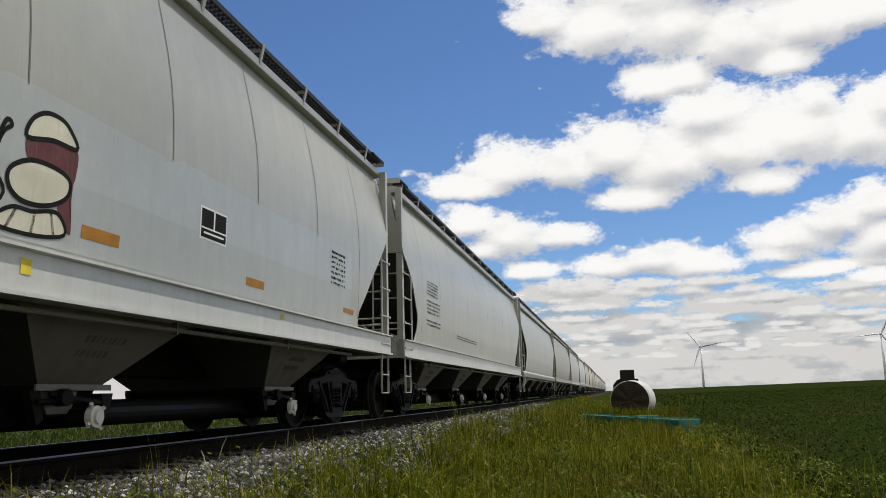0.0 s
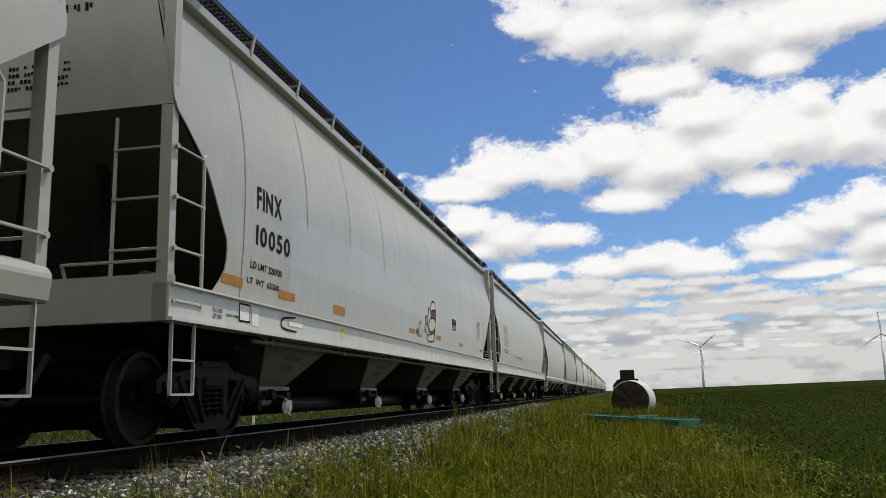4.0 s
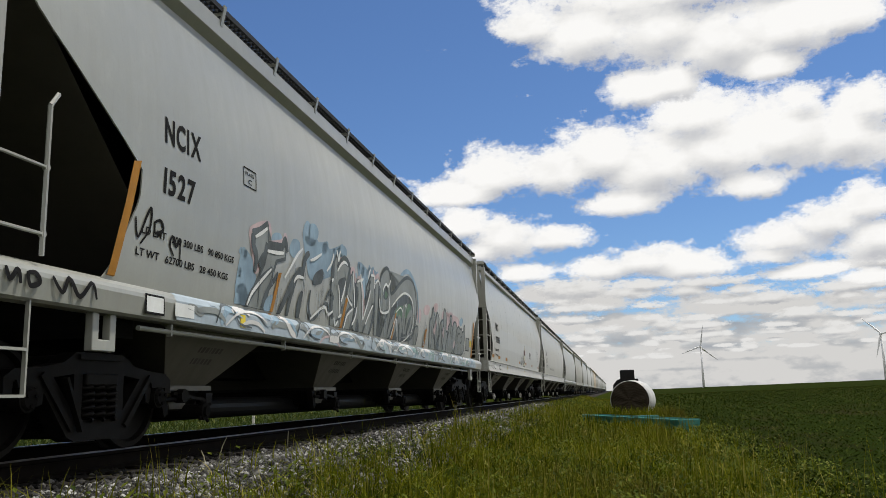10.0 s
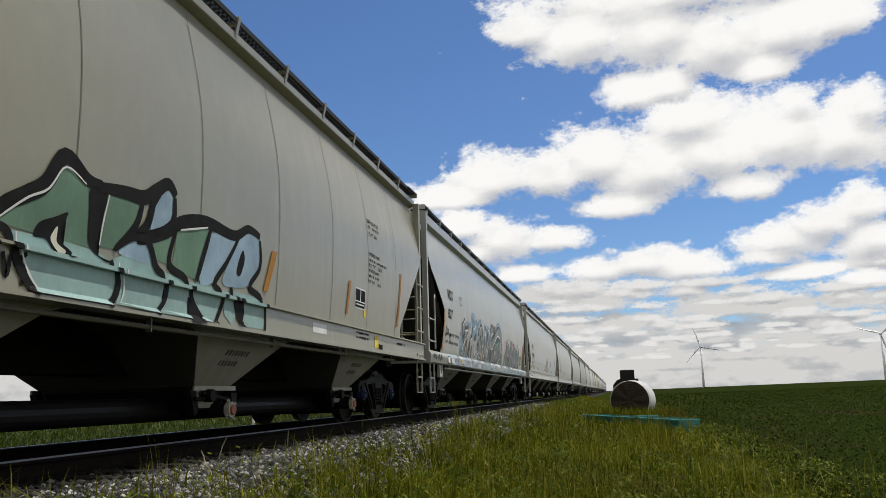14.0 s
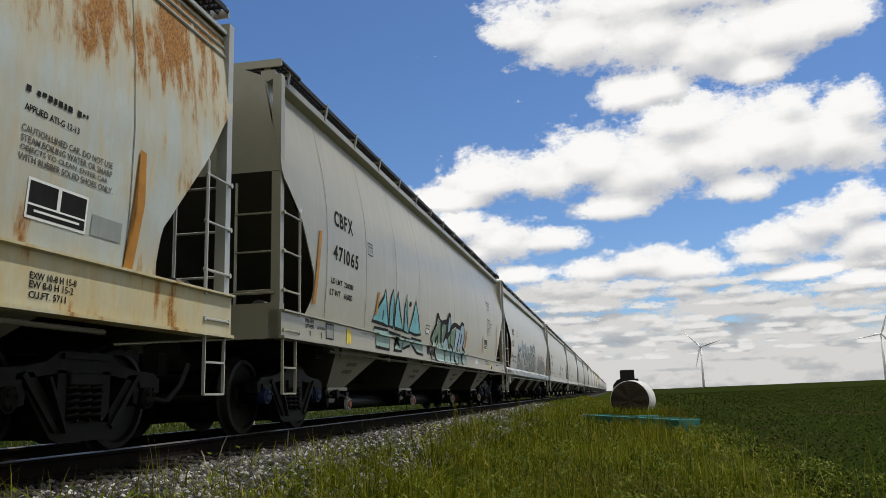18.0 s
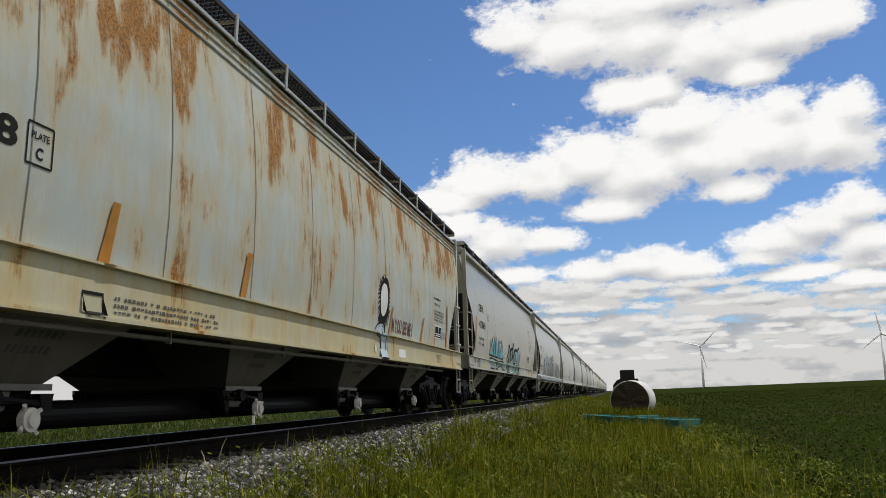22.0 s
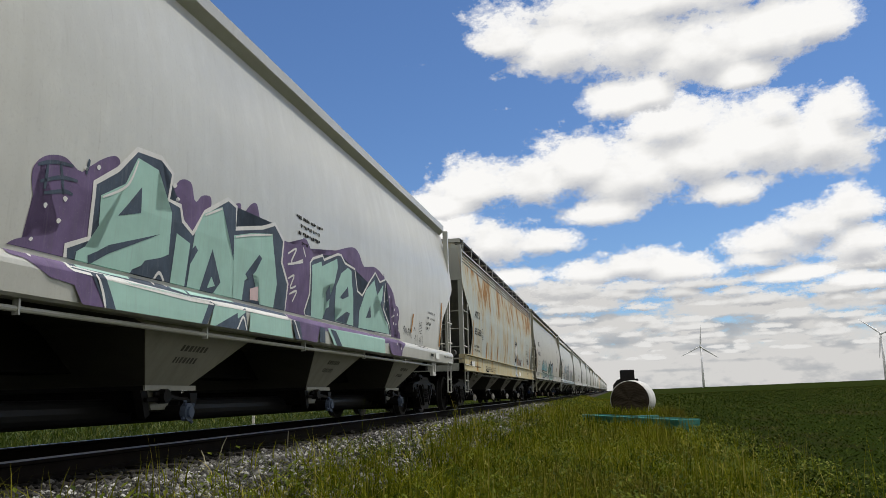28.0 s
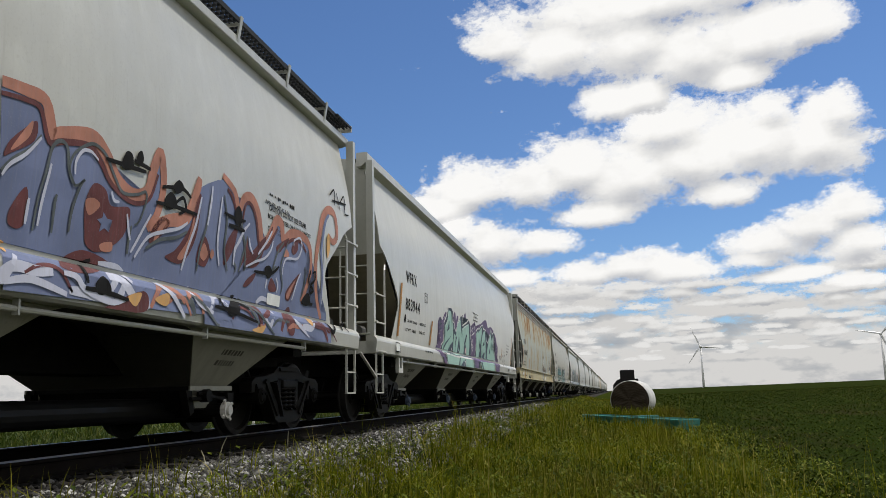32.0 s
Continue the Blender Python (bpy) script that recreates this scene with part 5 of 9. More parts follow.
def decal(name, root, pts, mat, lift=2, smooth=True):
    bm = bmesh.new()
    path = rounded_path(pts) if smooth else pts
    f = bm.faces.new([bm.verts.new((0, y, max(z, root["sill_lo"] + 0.01))) for y, z in path])
    bmesh.ops.triangulate(bm, faces=[f])
    bmesh.ops.dissolve_degenerate(bm, dist=1e-5, edges=bm.edges)
    bm.normal_update()
    flip = [f for f in bm.faces if f.normal.x < 0]
    bmesh.ops.reverse_faces(bm, faces=flip)
    return onto(bm, name, root, mat, lift)


def stroke(name, root, pts, mat, width, lift=3, closed=False, smooth=True):
    path = [Vector((y, max(z, root["sill_lo"] + 0.02))) for y, z in (rounded_path(pts, closed) if smooth else pts)]
    bm = bmesh.new()
    n = len(path)
    pairs = []
    for i, p in enumerate(path):
        a, b = (path[i - 1], path[(i + 1) % n]) if closed else (path[max(i - 1, 0)], path[min(i + 1, n - 1)])
        d = (b - a)
        d = d.normalized() if d.length > 1e-6 else Vector((1, 0))
        o = Vector((-d.y, d.x)) * width / 2
        if not closed:
            o *= 0.55 + 0.45 * math.sin(math.pi * min(1.0, (i + 1) / (n + 1)))
        pairs.append([bm.verts.new((0, q.x, q.y)) for q in (p + o, p - o)])
    for i in range(n if closed else n - 1):
        a, b = pairs[i], pairs[(i + 1) % n]
        bm.faces.new((a[0], a[1], b[1], b[0]))
    bm.normal_update()
    bmesh.ops.reverse_faces(bm, faces=[f for f in bm.faces if f.normal.x < 0])
    return onto(bm, name, root, mat, lift)


def outlined(name, root, pts, mat, edge, width, lift, smooth=True):
    decal(name, root, pts, mat, lift, smooth)
    return stroke("painted_outline", root, pts, edge, width, lift + 1, True, smooth)


def patch(name, root, y0, y1, z0, z1, mat, lift=2, edge=None):
    top = root["sill_hi"] - (0.1 if root["sill_round"] else 0.06)
    if (z0 + z1) / 2 < top + 0.02:
        size = min(z1 - z0, top - root["sill_lo"] - 0.07)
        z0 = max(root["sill_lo"] + 0.06, min(z0, top - size))
        z1 = z0 + size
    elif z0 < root["sill_hi"] + 0.03:
        z1, z0 = z1 + root["sill_hi"] + 0.03 - z0, root["sill_hi"] + 0.03
    if edge:
        b = 0.02
        decal("sticker_border", root, [(y0 - b, z0 - b), (y1 + b, z0 - b), (y1 + b, z1 + b), (y0 - b, z1 + b)], edge, lift - 1, False)
    if mat == INK and edge == WHITE:
        w, h = y1 - y0, z1 - z0
        decal("sticker_print", root, [(y0 + 0.47 * w, z0 + 0.36 * h), (y0 + 0.53 * w, z0 + 0.36 * h), (y0 + 0.53 * w, z1), (y0 + 0.47 * w, z1)], WHITE, lift + 2, False)
        decal("sticker_print", root, [(y0, z0 + 0.3 * h), (y1, z0 + 0.3 * h), (y1, z0 + 0.36 * h), (y0, z0 + 0.36 * h)], WHITE, lift + 2, False)
        decal("sticker_print", root, [(y0 + 0.1 * w, z0 + 0.13 * h), (y1 - 0.1 * w, z0 + 0.13 * h), (y1 - 0.1 * w, z0 + 0.2 * h), (y0 + 0.1 * w, z0 + 0.2 * h)], WHITE, lift + 2, False)
    return decal(name, root, [(y0, z0), (y1, z0), (y1, z1), (y0, z1)], mat, lift, False)


def bars(root, y0, y1, z0, z1, rows, mat):
    """Fine print too small to read."""
    rows = max(rows, round((z1 - z0) / 0.075))
    h = (z1 - z0) / rows
    r = random.Random(rows * 7 + int(y0 * 10))
    for k in range(rows):
        z = z0 + h * (k + 0.25)
        y = y0
        bm = bmesh.new()
        while y < y1 - 0.02:
            e = min(y1, y + r.uniform(0.025, 0.05))
            lo, hi = z + r.choice((0.0, 0.0, 0.18)) * h, z + h * r.choice((0.42, 0.5, 0.5))
            bm.faces.new([bm.verts.new(p) for p in ((0, y, lo), (0, e, lo), (0, e, hi), (0, y, hi))])
            y = e + r.choice((0.016, 0.016, 0.016, 0.06))
        onto(bm, "print_line", root, mat, 3)


def lettering(root, words, y, z, width, height, mat, lift=2):
    """A line of stencilled letters in the built-in font, fitted to a width and cap height."""
    bm = bmesh.new()
    at = 0.0
    for k, letter in enumerate(words if height > 0.15 else (words,)):
        cu = bpy.data.curves.new("lettering", "FONT")
        cu.body, cu.size, cu.resolution_u, cu.offset = letter, 1.0, 3, 0.03 if height > 0.15 else 0.02
        tmp = bpy.data.objects.new("lettering", cu)
        me = bpy.data.meshes.new_from_object(tmp)
        bpy.data.objects.remove(tmp)
        if not me.vertices:
            at += 0.3
            bpy.data.meshes.remove(me)
            continue
        left, right = min(v.co.x for v in me.vertices), max(v.co.x for v in me.vertices)
        me.transform(Matrix.Translation((at - left, 0, 0)))
        at += right - left + 0.13
        bm.from_mesh(me)
        bpy.data.meshes.remove(me)
    xs, zs = [v.co.x for v in bm.verts], [v.co.y for v in bm.verts]
    kx, kz = width / (max(xs) - min(xs)), height / (max(zs) - min(zs))
    x0, low = min(xs), min(zs)
    for v in bm.verts:
        v.co = (0, y + (v.co.x - x0) * kx, z + (v.co.y - low) * kz)
    bm.normal_update()
    bmesh.ops.reverse_faces(bm, faces=[f for f in bm.faces if f.normal.x < 0])
    return onto(bm, "lettering", root, mat, lift)


def drips(root, y0, y1, top, count, mats, seed):
    """Thin runs of paint down the side, each colour one mesh."""
    r = random.Random(seed)
    for mat in mats:
        bm = bmesh.new()
        for k in range(count):
            y = r.uniform(y0, y1)
            z = interp(y, top) - r.uniform(0.3, 1.1)
            e = max(root["sill_hi"] + 0.02, z - r.uniform(0.15, 0.7))
            if z - e < 0.05:
                continue
            w = r.uniform(0.002, 0.006)
            bm.faces.new([bm.verts.new(p) for p in ((0, y - w, e), (0, y + w, e), (0, y + w * 1.3, z), (0, y - w, z))])
        tagged(onto(bm, "paint_run", root, mat, 9), kind="stuff")


def sill_swirls(root, y0, y1, mats, seed):
    """Short painted curls along the sill."""
    r = random.Random(seed)
    y = y0
    lo, hi = root["sill_lo"] + 0.04, root["sill_hi"] - 0.03
    while y < y1:
        n = r.uniform(0.25, 0.6)
        a, b = r.uniform(lo, hi), r.uniform(lo, hi)
        stroke("painted_curl", root, [(y, a), (y + n * 0.3, max(a, b)), (y + n * 0.7, b), (y + n, r.uniform(lo, hi))], r.choice(mats), r.uniform(0.03, 0.10), 4 + r.randint(0, 3))
        y += n * 0.5


def plate_mark(root, y0, y1, z0, z1):
    """The framed clearance mark: PLATE over C."""
    for a in ([(y0, z0), (y1, z0)], [(y0, z1), (y1, z1)], [(y0, z0), (y0, z1)], [(y1, z0), (y1, z1)]):
        stroke("frame_line", root, a, INK, 0.016, 2, False, False)
    w, h = y1 - y0, z1 - z0
    lettering(root, "PLATE", y0 + 0.15 * w, z0 + 0.62 * h, 0.7 * w, 0.18 * h, INK)
    lettering(root, "C", y0 + 0.36 * w, z0 + 0.14 * h, 0.28 * w, 0.3 * h, INK)


for w in (w_finx, w_ncix, w_cbfx, w_acfx, w_wfrx, w_last):
    lo, hi, rd = SILLS[w.name]
    w["sill_lo"], w["sill_hi"], w["sill_round"] = lo, hi, rd

first_ahead = TRAIN[6][0]
first_ahead["sill_lo"], first_ahead["sill_hi"], first_ahead["sill_round"] = SILLS[w_finx.name]
bars(first_ahead, -8.0, -6.9, 2.52, 2.86, 1, INK)
bars(first_ahead, -8.0, -6.7, 2.12, 2.44, 1, INK)
bars(first_ahead, -8.0, -6.6, 1.86, 2.02, 2, INK)
bars(first_ahead, -4.6, -1.5, 1.78, 1.90, 1, INK)


def end_print(root, y, x0, x1, z0, z1, rows):
    """Small unreadable print on a wagon's end wall."""
    r = random.Random(int(z0 * 100) + rows)
    h = (z1 - z0) / rows
    for k in range(rows):
        bm = bmesh.new()
        x, z = x0, z0 + h * k
        while x < x1 - 0.03:
            e = x + r.uniform(0.02, 0.035)
            lo, hi = z + r.choice((0.0, 0.0, 0.2)) * h, z + h * r.choice((0.55, 0.6, 0.6))
            bm.faces.new([bm.verts.new(p) for p in ((x, y, lo), (e, y, lo), (e, y, hi), (x, y, hi))])
            x = e + r.choice((0.014, 0.014, 0.014, 0.06))
        part("print_line", bm, INK, root)


end_print(w_cbfx, -10.157, -0.26, 0.42, 3.40, 3.68, 4)
end_print(w_cbfx, -10.157, 0.17, 0.66, 3.70, 3.79, 1)
end_print(w_cbfx, -10.157, -0.1, 0.65, 4.19, 4.29, 1)
end_print(w_finx, -9.957, -0.26, 0.42, 3.40, 3.68, 4)
end_print(w_finx, -9.957, -0.1, 0.65, 4.15, 4.29, 1)
end_print(w_ncix, -9.80, 0.2, 0.85, 3.55, 3.66, 1)
end_print(w_wfrx, -9.712, 0.3, 0.92, 3.70, 3.79, 1)
end_print(w_wfrx, -9.705, 0.3, 0.99, 3.40, 3.62, 2)

# grey wagon: numbers, tape and faded paintings
for y0, y1, top in ((-7.2, -5.0, 2.62), (-5.0, -3.2, 2.66), (-3.2, -1.75, 2.64), (-1.75, 0.2, 2.5), (0.2, 2.4, 2.55), (2.4, 5.2, 2.56), (5.2, 7.75, 2.56)):
    decal("cover_paint", w_finx, [(y0, 1.5), (y1, 1.5), (y1, top), (y0 + 0.3, top + 0.03), (y0, top - 0.06)], PAINT_PATCH, 0, False)
lettering(w_finx, "FINX", -8.2, 2.51, 0.7, 0.26, INK, 2)
lettering(w_finx, "10050", -8.2, 2.1, 0.97, 0.23, INK, 2)
lettering(w_finx, "LD LMT 220700", -8.3, 1.83, 0.86, 0.08, INK, 2)
lettering(w_finx, "LT  WT  65300", -8.35, 1.66, 0.86, 0.07, INK, 2)
patch("reflector", w_finx, -8.93, -8.45, 1.59, 1.69, ORANGE, 2, None)
patch("reflector", w_finx, -7.48, -6.98, 1.59, 1.69, ORANGE, 2, None)
patch("reflector", w_finx, -5.55, -5.03, 1.58, 1.71, ORANGE, 2, None)
patch("reflector", w_finx, -1.15, -0.68, 1.62, 1.71, ORANGE, 2, None)
patch("reflector", w_finx, 1.35, 1.83, 1.63, 1.73, ORANGE, 2, None)
patch("reflector", w_finx, 4.15, 4.62, 1.63, 1.72, ORANGE, 2, None)
patch("reflector", w_finx, 7.41, 7.89, 1.64, 1.71, ORANGE, 2, None)
patch("sticker", w_finx, 3.1, 3.61, 1.97, 2.25, INK, 2, WHITE)
outlined("painted_shape", w_finx, [(0.69, 2.20), (0.72, 2.33), (0.85, 2.42), (1.01, 2.43), (1.12, 2.38), (1.21, 2.26), (0.95, 2.25)], CREAM, INK, 0.035, 3, True)
decal("painted_shape", w_finx, [(0.70, 2.22), (0.95, 2.25), (1.21, 2.25), (1.22, 2.06), (1.17, 1.89), (1.23, 1.63), (1.09, 1.71), (0.96, 2.02), (0.72, 2.05)], MAROON, 2, True)
outlined("painted_shape", w_finx, [(0.56, 1.95), (0.74, 2.05), (0.98, 2.06), (1.15, 2.01), (1.14, 1.88), (0.95, 1.78), (0.71, 1.76), (0.57, 1.83)], CREAM, INK, 0.035, 3, True)
outlined("painted_shape", w_finx, [(0.45, 1.57), (0.61, 1.70), (0.81, 1.71), (1.06, 1.75), (1.16, 1.61), (0.82, 1.55)], CREAM, INK, 0.03, 3, True)
stroke("painted_line", w_finx, [(0.66, 1.70), (0.58, 1.55)], INK, 0.03, 3, False)
stroke("painted_line", w_finx, [(0.84, 1.71), (0.82, 1.55)], INK, 0.03, 3, False)
stroke("painted_line", w_finx, [(1.00, 1.74), (1.05, 1.58)], INK, 0.03, 3, False)
stroke("painted_line", w_finx, [(-0.56, 1.58), (-0.51, 1.74), (-0.46, 1.63), (-0.43, 1.78)], INK, 0.03, 3, False)
stroke("painted_line", w_finx, [(-0.32, 1.81), (-0.37, 1.63), (-0.24, 1.62), (-0.28, 1.76)], INK, 0.03, 3, False)
stroke("painted_line", w_finx, [(-0.28, 1.90), (-0.32, 1.86), (-0.26, 1.84), (-0.23, 1.89), (-0.28, 1.90)], INK, 0.03, 3, False)
stroke("painted_line", w_finx, [(-0.08, 1.63), (-0.04, 1.75), (-0.11, 1.57)], INK, 0.03, 3, False)
stroke("painted_line", w_finx, [(0.14, 1.71), (0.23, 1.94), (0.17, 2.03), (0.34, 2.03), (0.20, 1.65)], INK, 0.035, 3, False)
stroke("painted_line", w_finx, [(0.33, 1.64), (0.45, 2.12), (0.54, 2.23), (0.48, 2.24), (0.40, 1.96), (0.53, 1.78), (0.37, 1.60)], INK, 0.035, 3, False)
patch("sticker", w_finx, 0.72, 0.82, 1.27, 1.38, YELLOW, 2, None)
patch("sticker", w_finx, -5.27, -5.12, 1.28, 1.39, YELLOW, 2, None)
patch("sticker", w_finx, 5.06, 5.16, 1.33, 1.4, YELLOW, 2, None)
bars(w_finx, 6.82, 7.42, 1.97, 2.48, 7, INK)
lettering(w_finx, "JACK HERE", -8.86, 1.24, 0.3, 0.04, INK, 2)
lettering(w_finx, "PULL HERE", -9.14, 1.27, 0.2, 0.04, INK, 2)
lettering(w_finx, "LIFT HERE", -9.14, 1.21, 0.18, 0.04, INK, 2)
patch("sticker", w_finx, -8.55, -8.32, 1.3, 1.46, WHITE, 2, INK)
patch("sticker", w_finx, -8.26, -8.09, 1.2, 1.4, WHITE, 2, None)
patch("sticker", w_finx, -7.23, -6.78, 1.31, 1.43, WHITE, 2, None)
stroke("painted_line", w_finx, [(-7.01, 1.39), (-7.40, 1.35), (-7.41, 1.24), (-6.98, 1.22)], INK, 0.03, 3, False)

# pale wagon: numbers and drippy silver-blue letters
lettering(w_ncix, "NCIX", -7.77, 2.68, 0.65, 0.25, INK, 2)
lettering(w_ncix, "1527", -7.76, 2.22, 0.55, 0.24, INK, 2)
lettering(w_ncix, "LD LMT   200 300 LBS   90 850 KGS", -8.04, 1.81, 1.7, 0.07, INK, 2)
lettering(w_ncix, "LT WT   62700 LBS   28 450 KGS", -8.1, 1.62, 1.66, 0.07, INK, 2)
plate_mark(w_ncix, -6.18, -5.87, 2.7, 2.9)
decal("painted_cloud", w_ncix, [(-4.46, 2.50), (-4.29, 2.69), (-4.06, 2.57), (-3.86, 2.48), (-3.52, 2.55), (-3.44, 2.46), (-2.87, 2.61), (-2.68, 2.51), (-3.02, 2.20), (-4.07, 1.93), (-4.33, 2.19)], SKYBLUE, 1, True)
decal("painted_cloud", w_ncix, [(-2.13, 2.42), (-1.96, 2.49), (-1.61, 2.43), (-1.49, 2.49), (-1.09, 2.43), (-1.21, 2.04), (-1.94, 1.96)], SKYBLUE, 1, True)
decal("painted_cloud", w_ncix, [(-6.20, 1.92), (-6.10, 2.02), (-5.78, 1.81), (-5.87, 1.50), (-6.10, 1.39), (-6.25, 1.52)], SKYBLUE, 1, True)
decal("painted_cloud", w_ncix, [(-6.00, 2.26), (-5.52, 2.43), (-5.43, 2.21), (-5.72, 1.87), (-5.85, 1.96), (-5.95, 2.06)], PINK, 1, True)
outlined("painted_letter", w_ncix, [(-5.97, 1.38), (-5.78, 1.68), (-5.59, 1.93), (-5.54, 2.08), (-5.66, 2.01), (-5.79, 1.89), (-5.88, 2.09), (-5.87, 2.22), (-5.54, 2.39), (-5.51, 2.18), (-5.01, 2.23), (-5.01, 2.07), (-5.27, 2.00), (-5.54, 1.39)], SILVER, SLATE, 0.05, 4, False)
decal("painted_cloud", w_ncix, [(-3.07, 2.47), (-3.02, 2.56), (-2.95, 2.61), (-2.86, 2.62), (-2.81, 2.56), (-2.86, 2.46), (-2.93, 2.42), (-3.02, 2.42)], SKYBLUE, 1, True)
decal("painted_cloud", w_ncix, [(-3.15, 2.46), (-3.13, 2.51), (-3.09, 2.54), (-3.04, 2.54), (-3.02, 2.51), (-3.04, 2.45), (-3.08, 2.43), (-3.13, 2.43)], SKYBLUE, 1, True)
decal("painted_cloud", w_ncix, [(-3.31, 2.44), (-3.29, 2.48), (-3.26, 2.50), (-3.22, 2.50), (-3.21, 2.48), (-3.22, 2.44), (-3.25, 2.42), (-3.29, 2.42)], SKYBLUE, 1, True)
decal("painted_cloud", w_ncix, [(-2.16, 2.39), (-2.14, 2.46), (-2.10, 2.49), (-2.05, 2.48), (-2.02, 2.43), (-2.04, 2.36), (-2.08, 2.33), (-2.13, 2.34)], SKYBLUE, 1, True)
decal("painted_cloud", w_ncix, [(-1.97, 2.34), (-1.94, 2.42), (-1.89, 2.45), (-1.82, 2.45), (-1.78, 2.40), (-1.82, 2.32), (-1.87, 2.28), (-1.94, 2.29)], SKYBLUE, 1, True)
decal("painted_cloud", w_ncix, [(-2.28, 2.24), (-2.26, 2.28), (-2.23, 2.30), (-2.20, 2.29), (-2.18, 2.27), (-2.20, 2.22), (-2.22, 2.21), (-2.26, 2.21)], SKYBLUE, 1, True)
decal("painted_cloud", w_ncix, [(-1.73, 2.35), (-1.70, 2.40), (-1.66, 2.43), (-1.61, 2.42), (-1.59, 2.39), (-1.62, 2.33), (-1.66, 2.31), (-1.71, 2.32)], SKYBLUE, 1, True)
decal("painted_cloud", w_ncix, [(-1.59, 2.44), (-1.56, 2.49), (-1.53, 2.52), (-1.48, 2.51), (-1.46, 2.47), (-1.48, 2.42), (-1.52, 2.40), (-1.56, 2.40)], SKYBLUE, 1, True)
decal("painted_cloud", w_ncix, [(-1.40, 2.45), (-1.38, 2.50), (-1.34, 2.52), (-1.29, 2.52), (-1.27, 2.49), (-1.30, 2.44), (-1.34, 2.42), (-1.38, 2.42)], SKYBLUE, 1, True)
decal("painted_cloud", w_ncix, [(-1.19, 2.40), (-1.16, 2.45), (-1.10, 2.47), (-1.04, 2.48), (-1.01, 2.45), (-1.04, 2.40), (-1.10, 2.38), (-1.16, 2.38)], SKYBLUE, 1, True)
decal("painted_cloud", w_ncix, [(-1.07, 2.18), (-1.04, 2.22), (-0.99, 2.24), (-0.92, 2.24), (-0.89, 2.22), (-0.93, 2.18), (-0.98, 2.16), (-1.05, 2.16)], SKYBLUE, 1, True)
decal("painted_cloud", w_ncix, [(-5.45, 2.22), (-5.39, 2.30), (-5.29, 2.34), (-5.18, 2.35), (-5.12, 2.31), (-5.18, 2.24), (-5.28, 2.20), (-5.40, 2.19)], SKYBLUE, 1, True)
decal("painted_cloud", w_ncix, [(-6.25, 1.44), (-6.20, 1.59), (-6.11, 1.64), (-5.99, 1.61), (-5.93, 1.49), (-5.99, 1.34), (-6.08, 1.29), (-6.19, 1.33)], SKYBLUE, 1, True)
decal("painted_cloud", w_ncix, [(-6.24, 1.96), (-6.22, 2.00), (-6.20, 2.01), (-6.17, 2.01), (-6.16, 1.98), (-6.17, 1.95), (-6.19, 1.93), (-6.22, 1.94)], SKYBLUE, 1, True)
decal("painted_cloud", w_ncix, [(-6.13, 1.94), (-6.12, 1.99), (-6.09, 2.01), (-6.05, 2.00), (-6.03, 1.96), (-6.05, 1.91), (-6.08, 1.88), (-6.11, 1.89)], SKYBLUE, 1, True)
decal("painted_cloud", w_ncix, [(-6.23, 1.73), (-6.21, 1.78), (-6.18, 1.80), (-6.15, 1.79), (-6.13, 1.75), (-6.14, 1.70), (-6.17, 1.69), (-6.21, 1.70)], SKYBLUE, 1, True)
decal("painted_cloud", w_ncix, [(-4.88, 2.21), (-4.82, 2.32), (-4.72, 2.37), (-4.59, 2.37), (-4.53, 2.30), (-4.59, 2.18), (-4.70, 2.13), (-4.82, 2.14)], SKYBLUE, 1, True)
decal("painted_cloud", w_ncix, [(-4.38, 2.46), (-4.30, 2.61), (-4.15, 2.68), (-3.97, 2.69), (-3.89, 2.60), (-3.98, 2.45), (-4.13, 2.38), (-4.31, 2.38)], SKYBLUE, 1, True)
decal("painted_cloud", w_ncix, [(-3.75, 2.41), (-3.71, 2.48), (-3.64, 2.51), (-3.55, 2.51), (-3.51, 2.46), (-3.56, 2.39), (-3.63, 2.35), (-3.71, 2.36)], SKYBLUE, 1, True)
stroke("painted_line", w_ncix, [(-3.02, 2.38), (-2.78, 2.43), (-2.59, 2.40), (-2.52, 2.24), (-2.41, 2.33), (-2.31, 2.31), (-2.25, 2.12)], PINK, 0.07, 2, False)
stroke("painted_line", w_ncix, [(-2.22, 2.14), (-2.06, 2.24), (-1.93, 2.21)], PINK, 0.07, 3, False)
stroke("painted_line", w_ncix, [(-1.32, 2.46), (-1.20, 2.36), (-1.02, 2.42), (-0.93, 2.32)], PINK, 0.07, 2, False)
outlined("painted_letter", w_ncix, [(-3.36, 2.01), (-3.26, 2.08), (-3.25, 2.29), (-3.18, 2.41), (-3.07, 2.37), (-3.09, 2.24), (-2.84, 2.37), (-2.55, 2.34), (-2.50, 2.18), (-2.68, 1.94), (-2.72, 1.89), (-2.64, 1.89), (-2.37, 1.77), (-2.46, 1.71), (-2.71, 1.54), (-2.75, 1.39), (-3.30, 1.37)], SILVER, SLATE, 0.05, 4, False)
decal("painted_shape", w_ncix, [(-3.07, 2.03), (-2.91, 2.12), (-2.73, 2.12), (-2.88, 1.78), (-2.93, 1.62), (-2.97, 1.81)], SLATE, 6, True)
decal("painted_shape", w_ncix, [(-3.37, 2.15), (-3.30, 2.31), (-3.25, 2.28), (-3.26, 2.09), (-3.35, 2.05)], SLATE, 6, True)
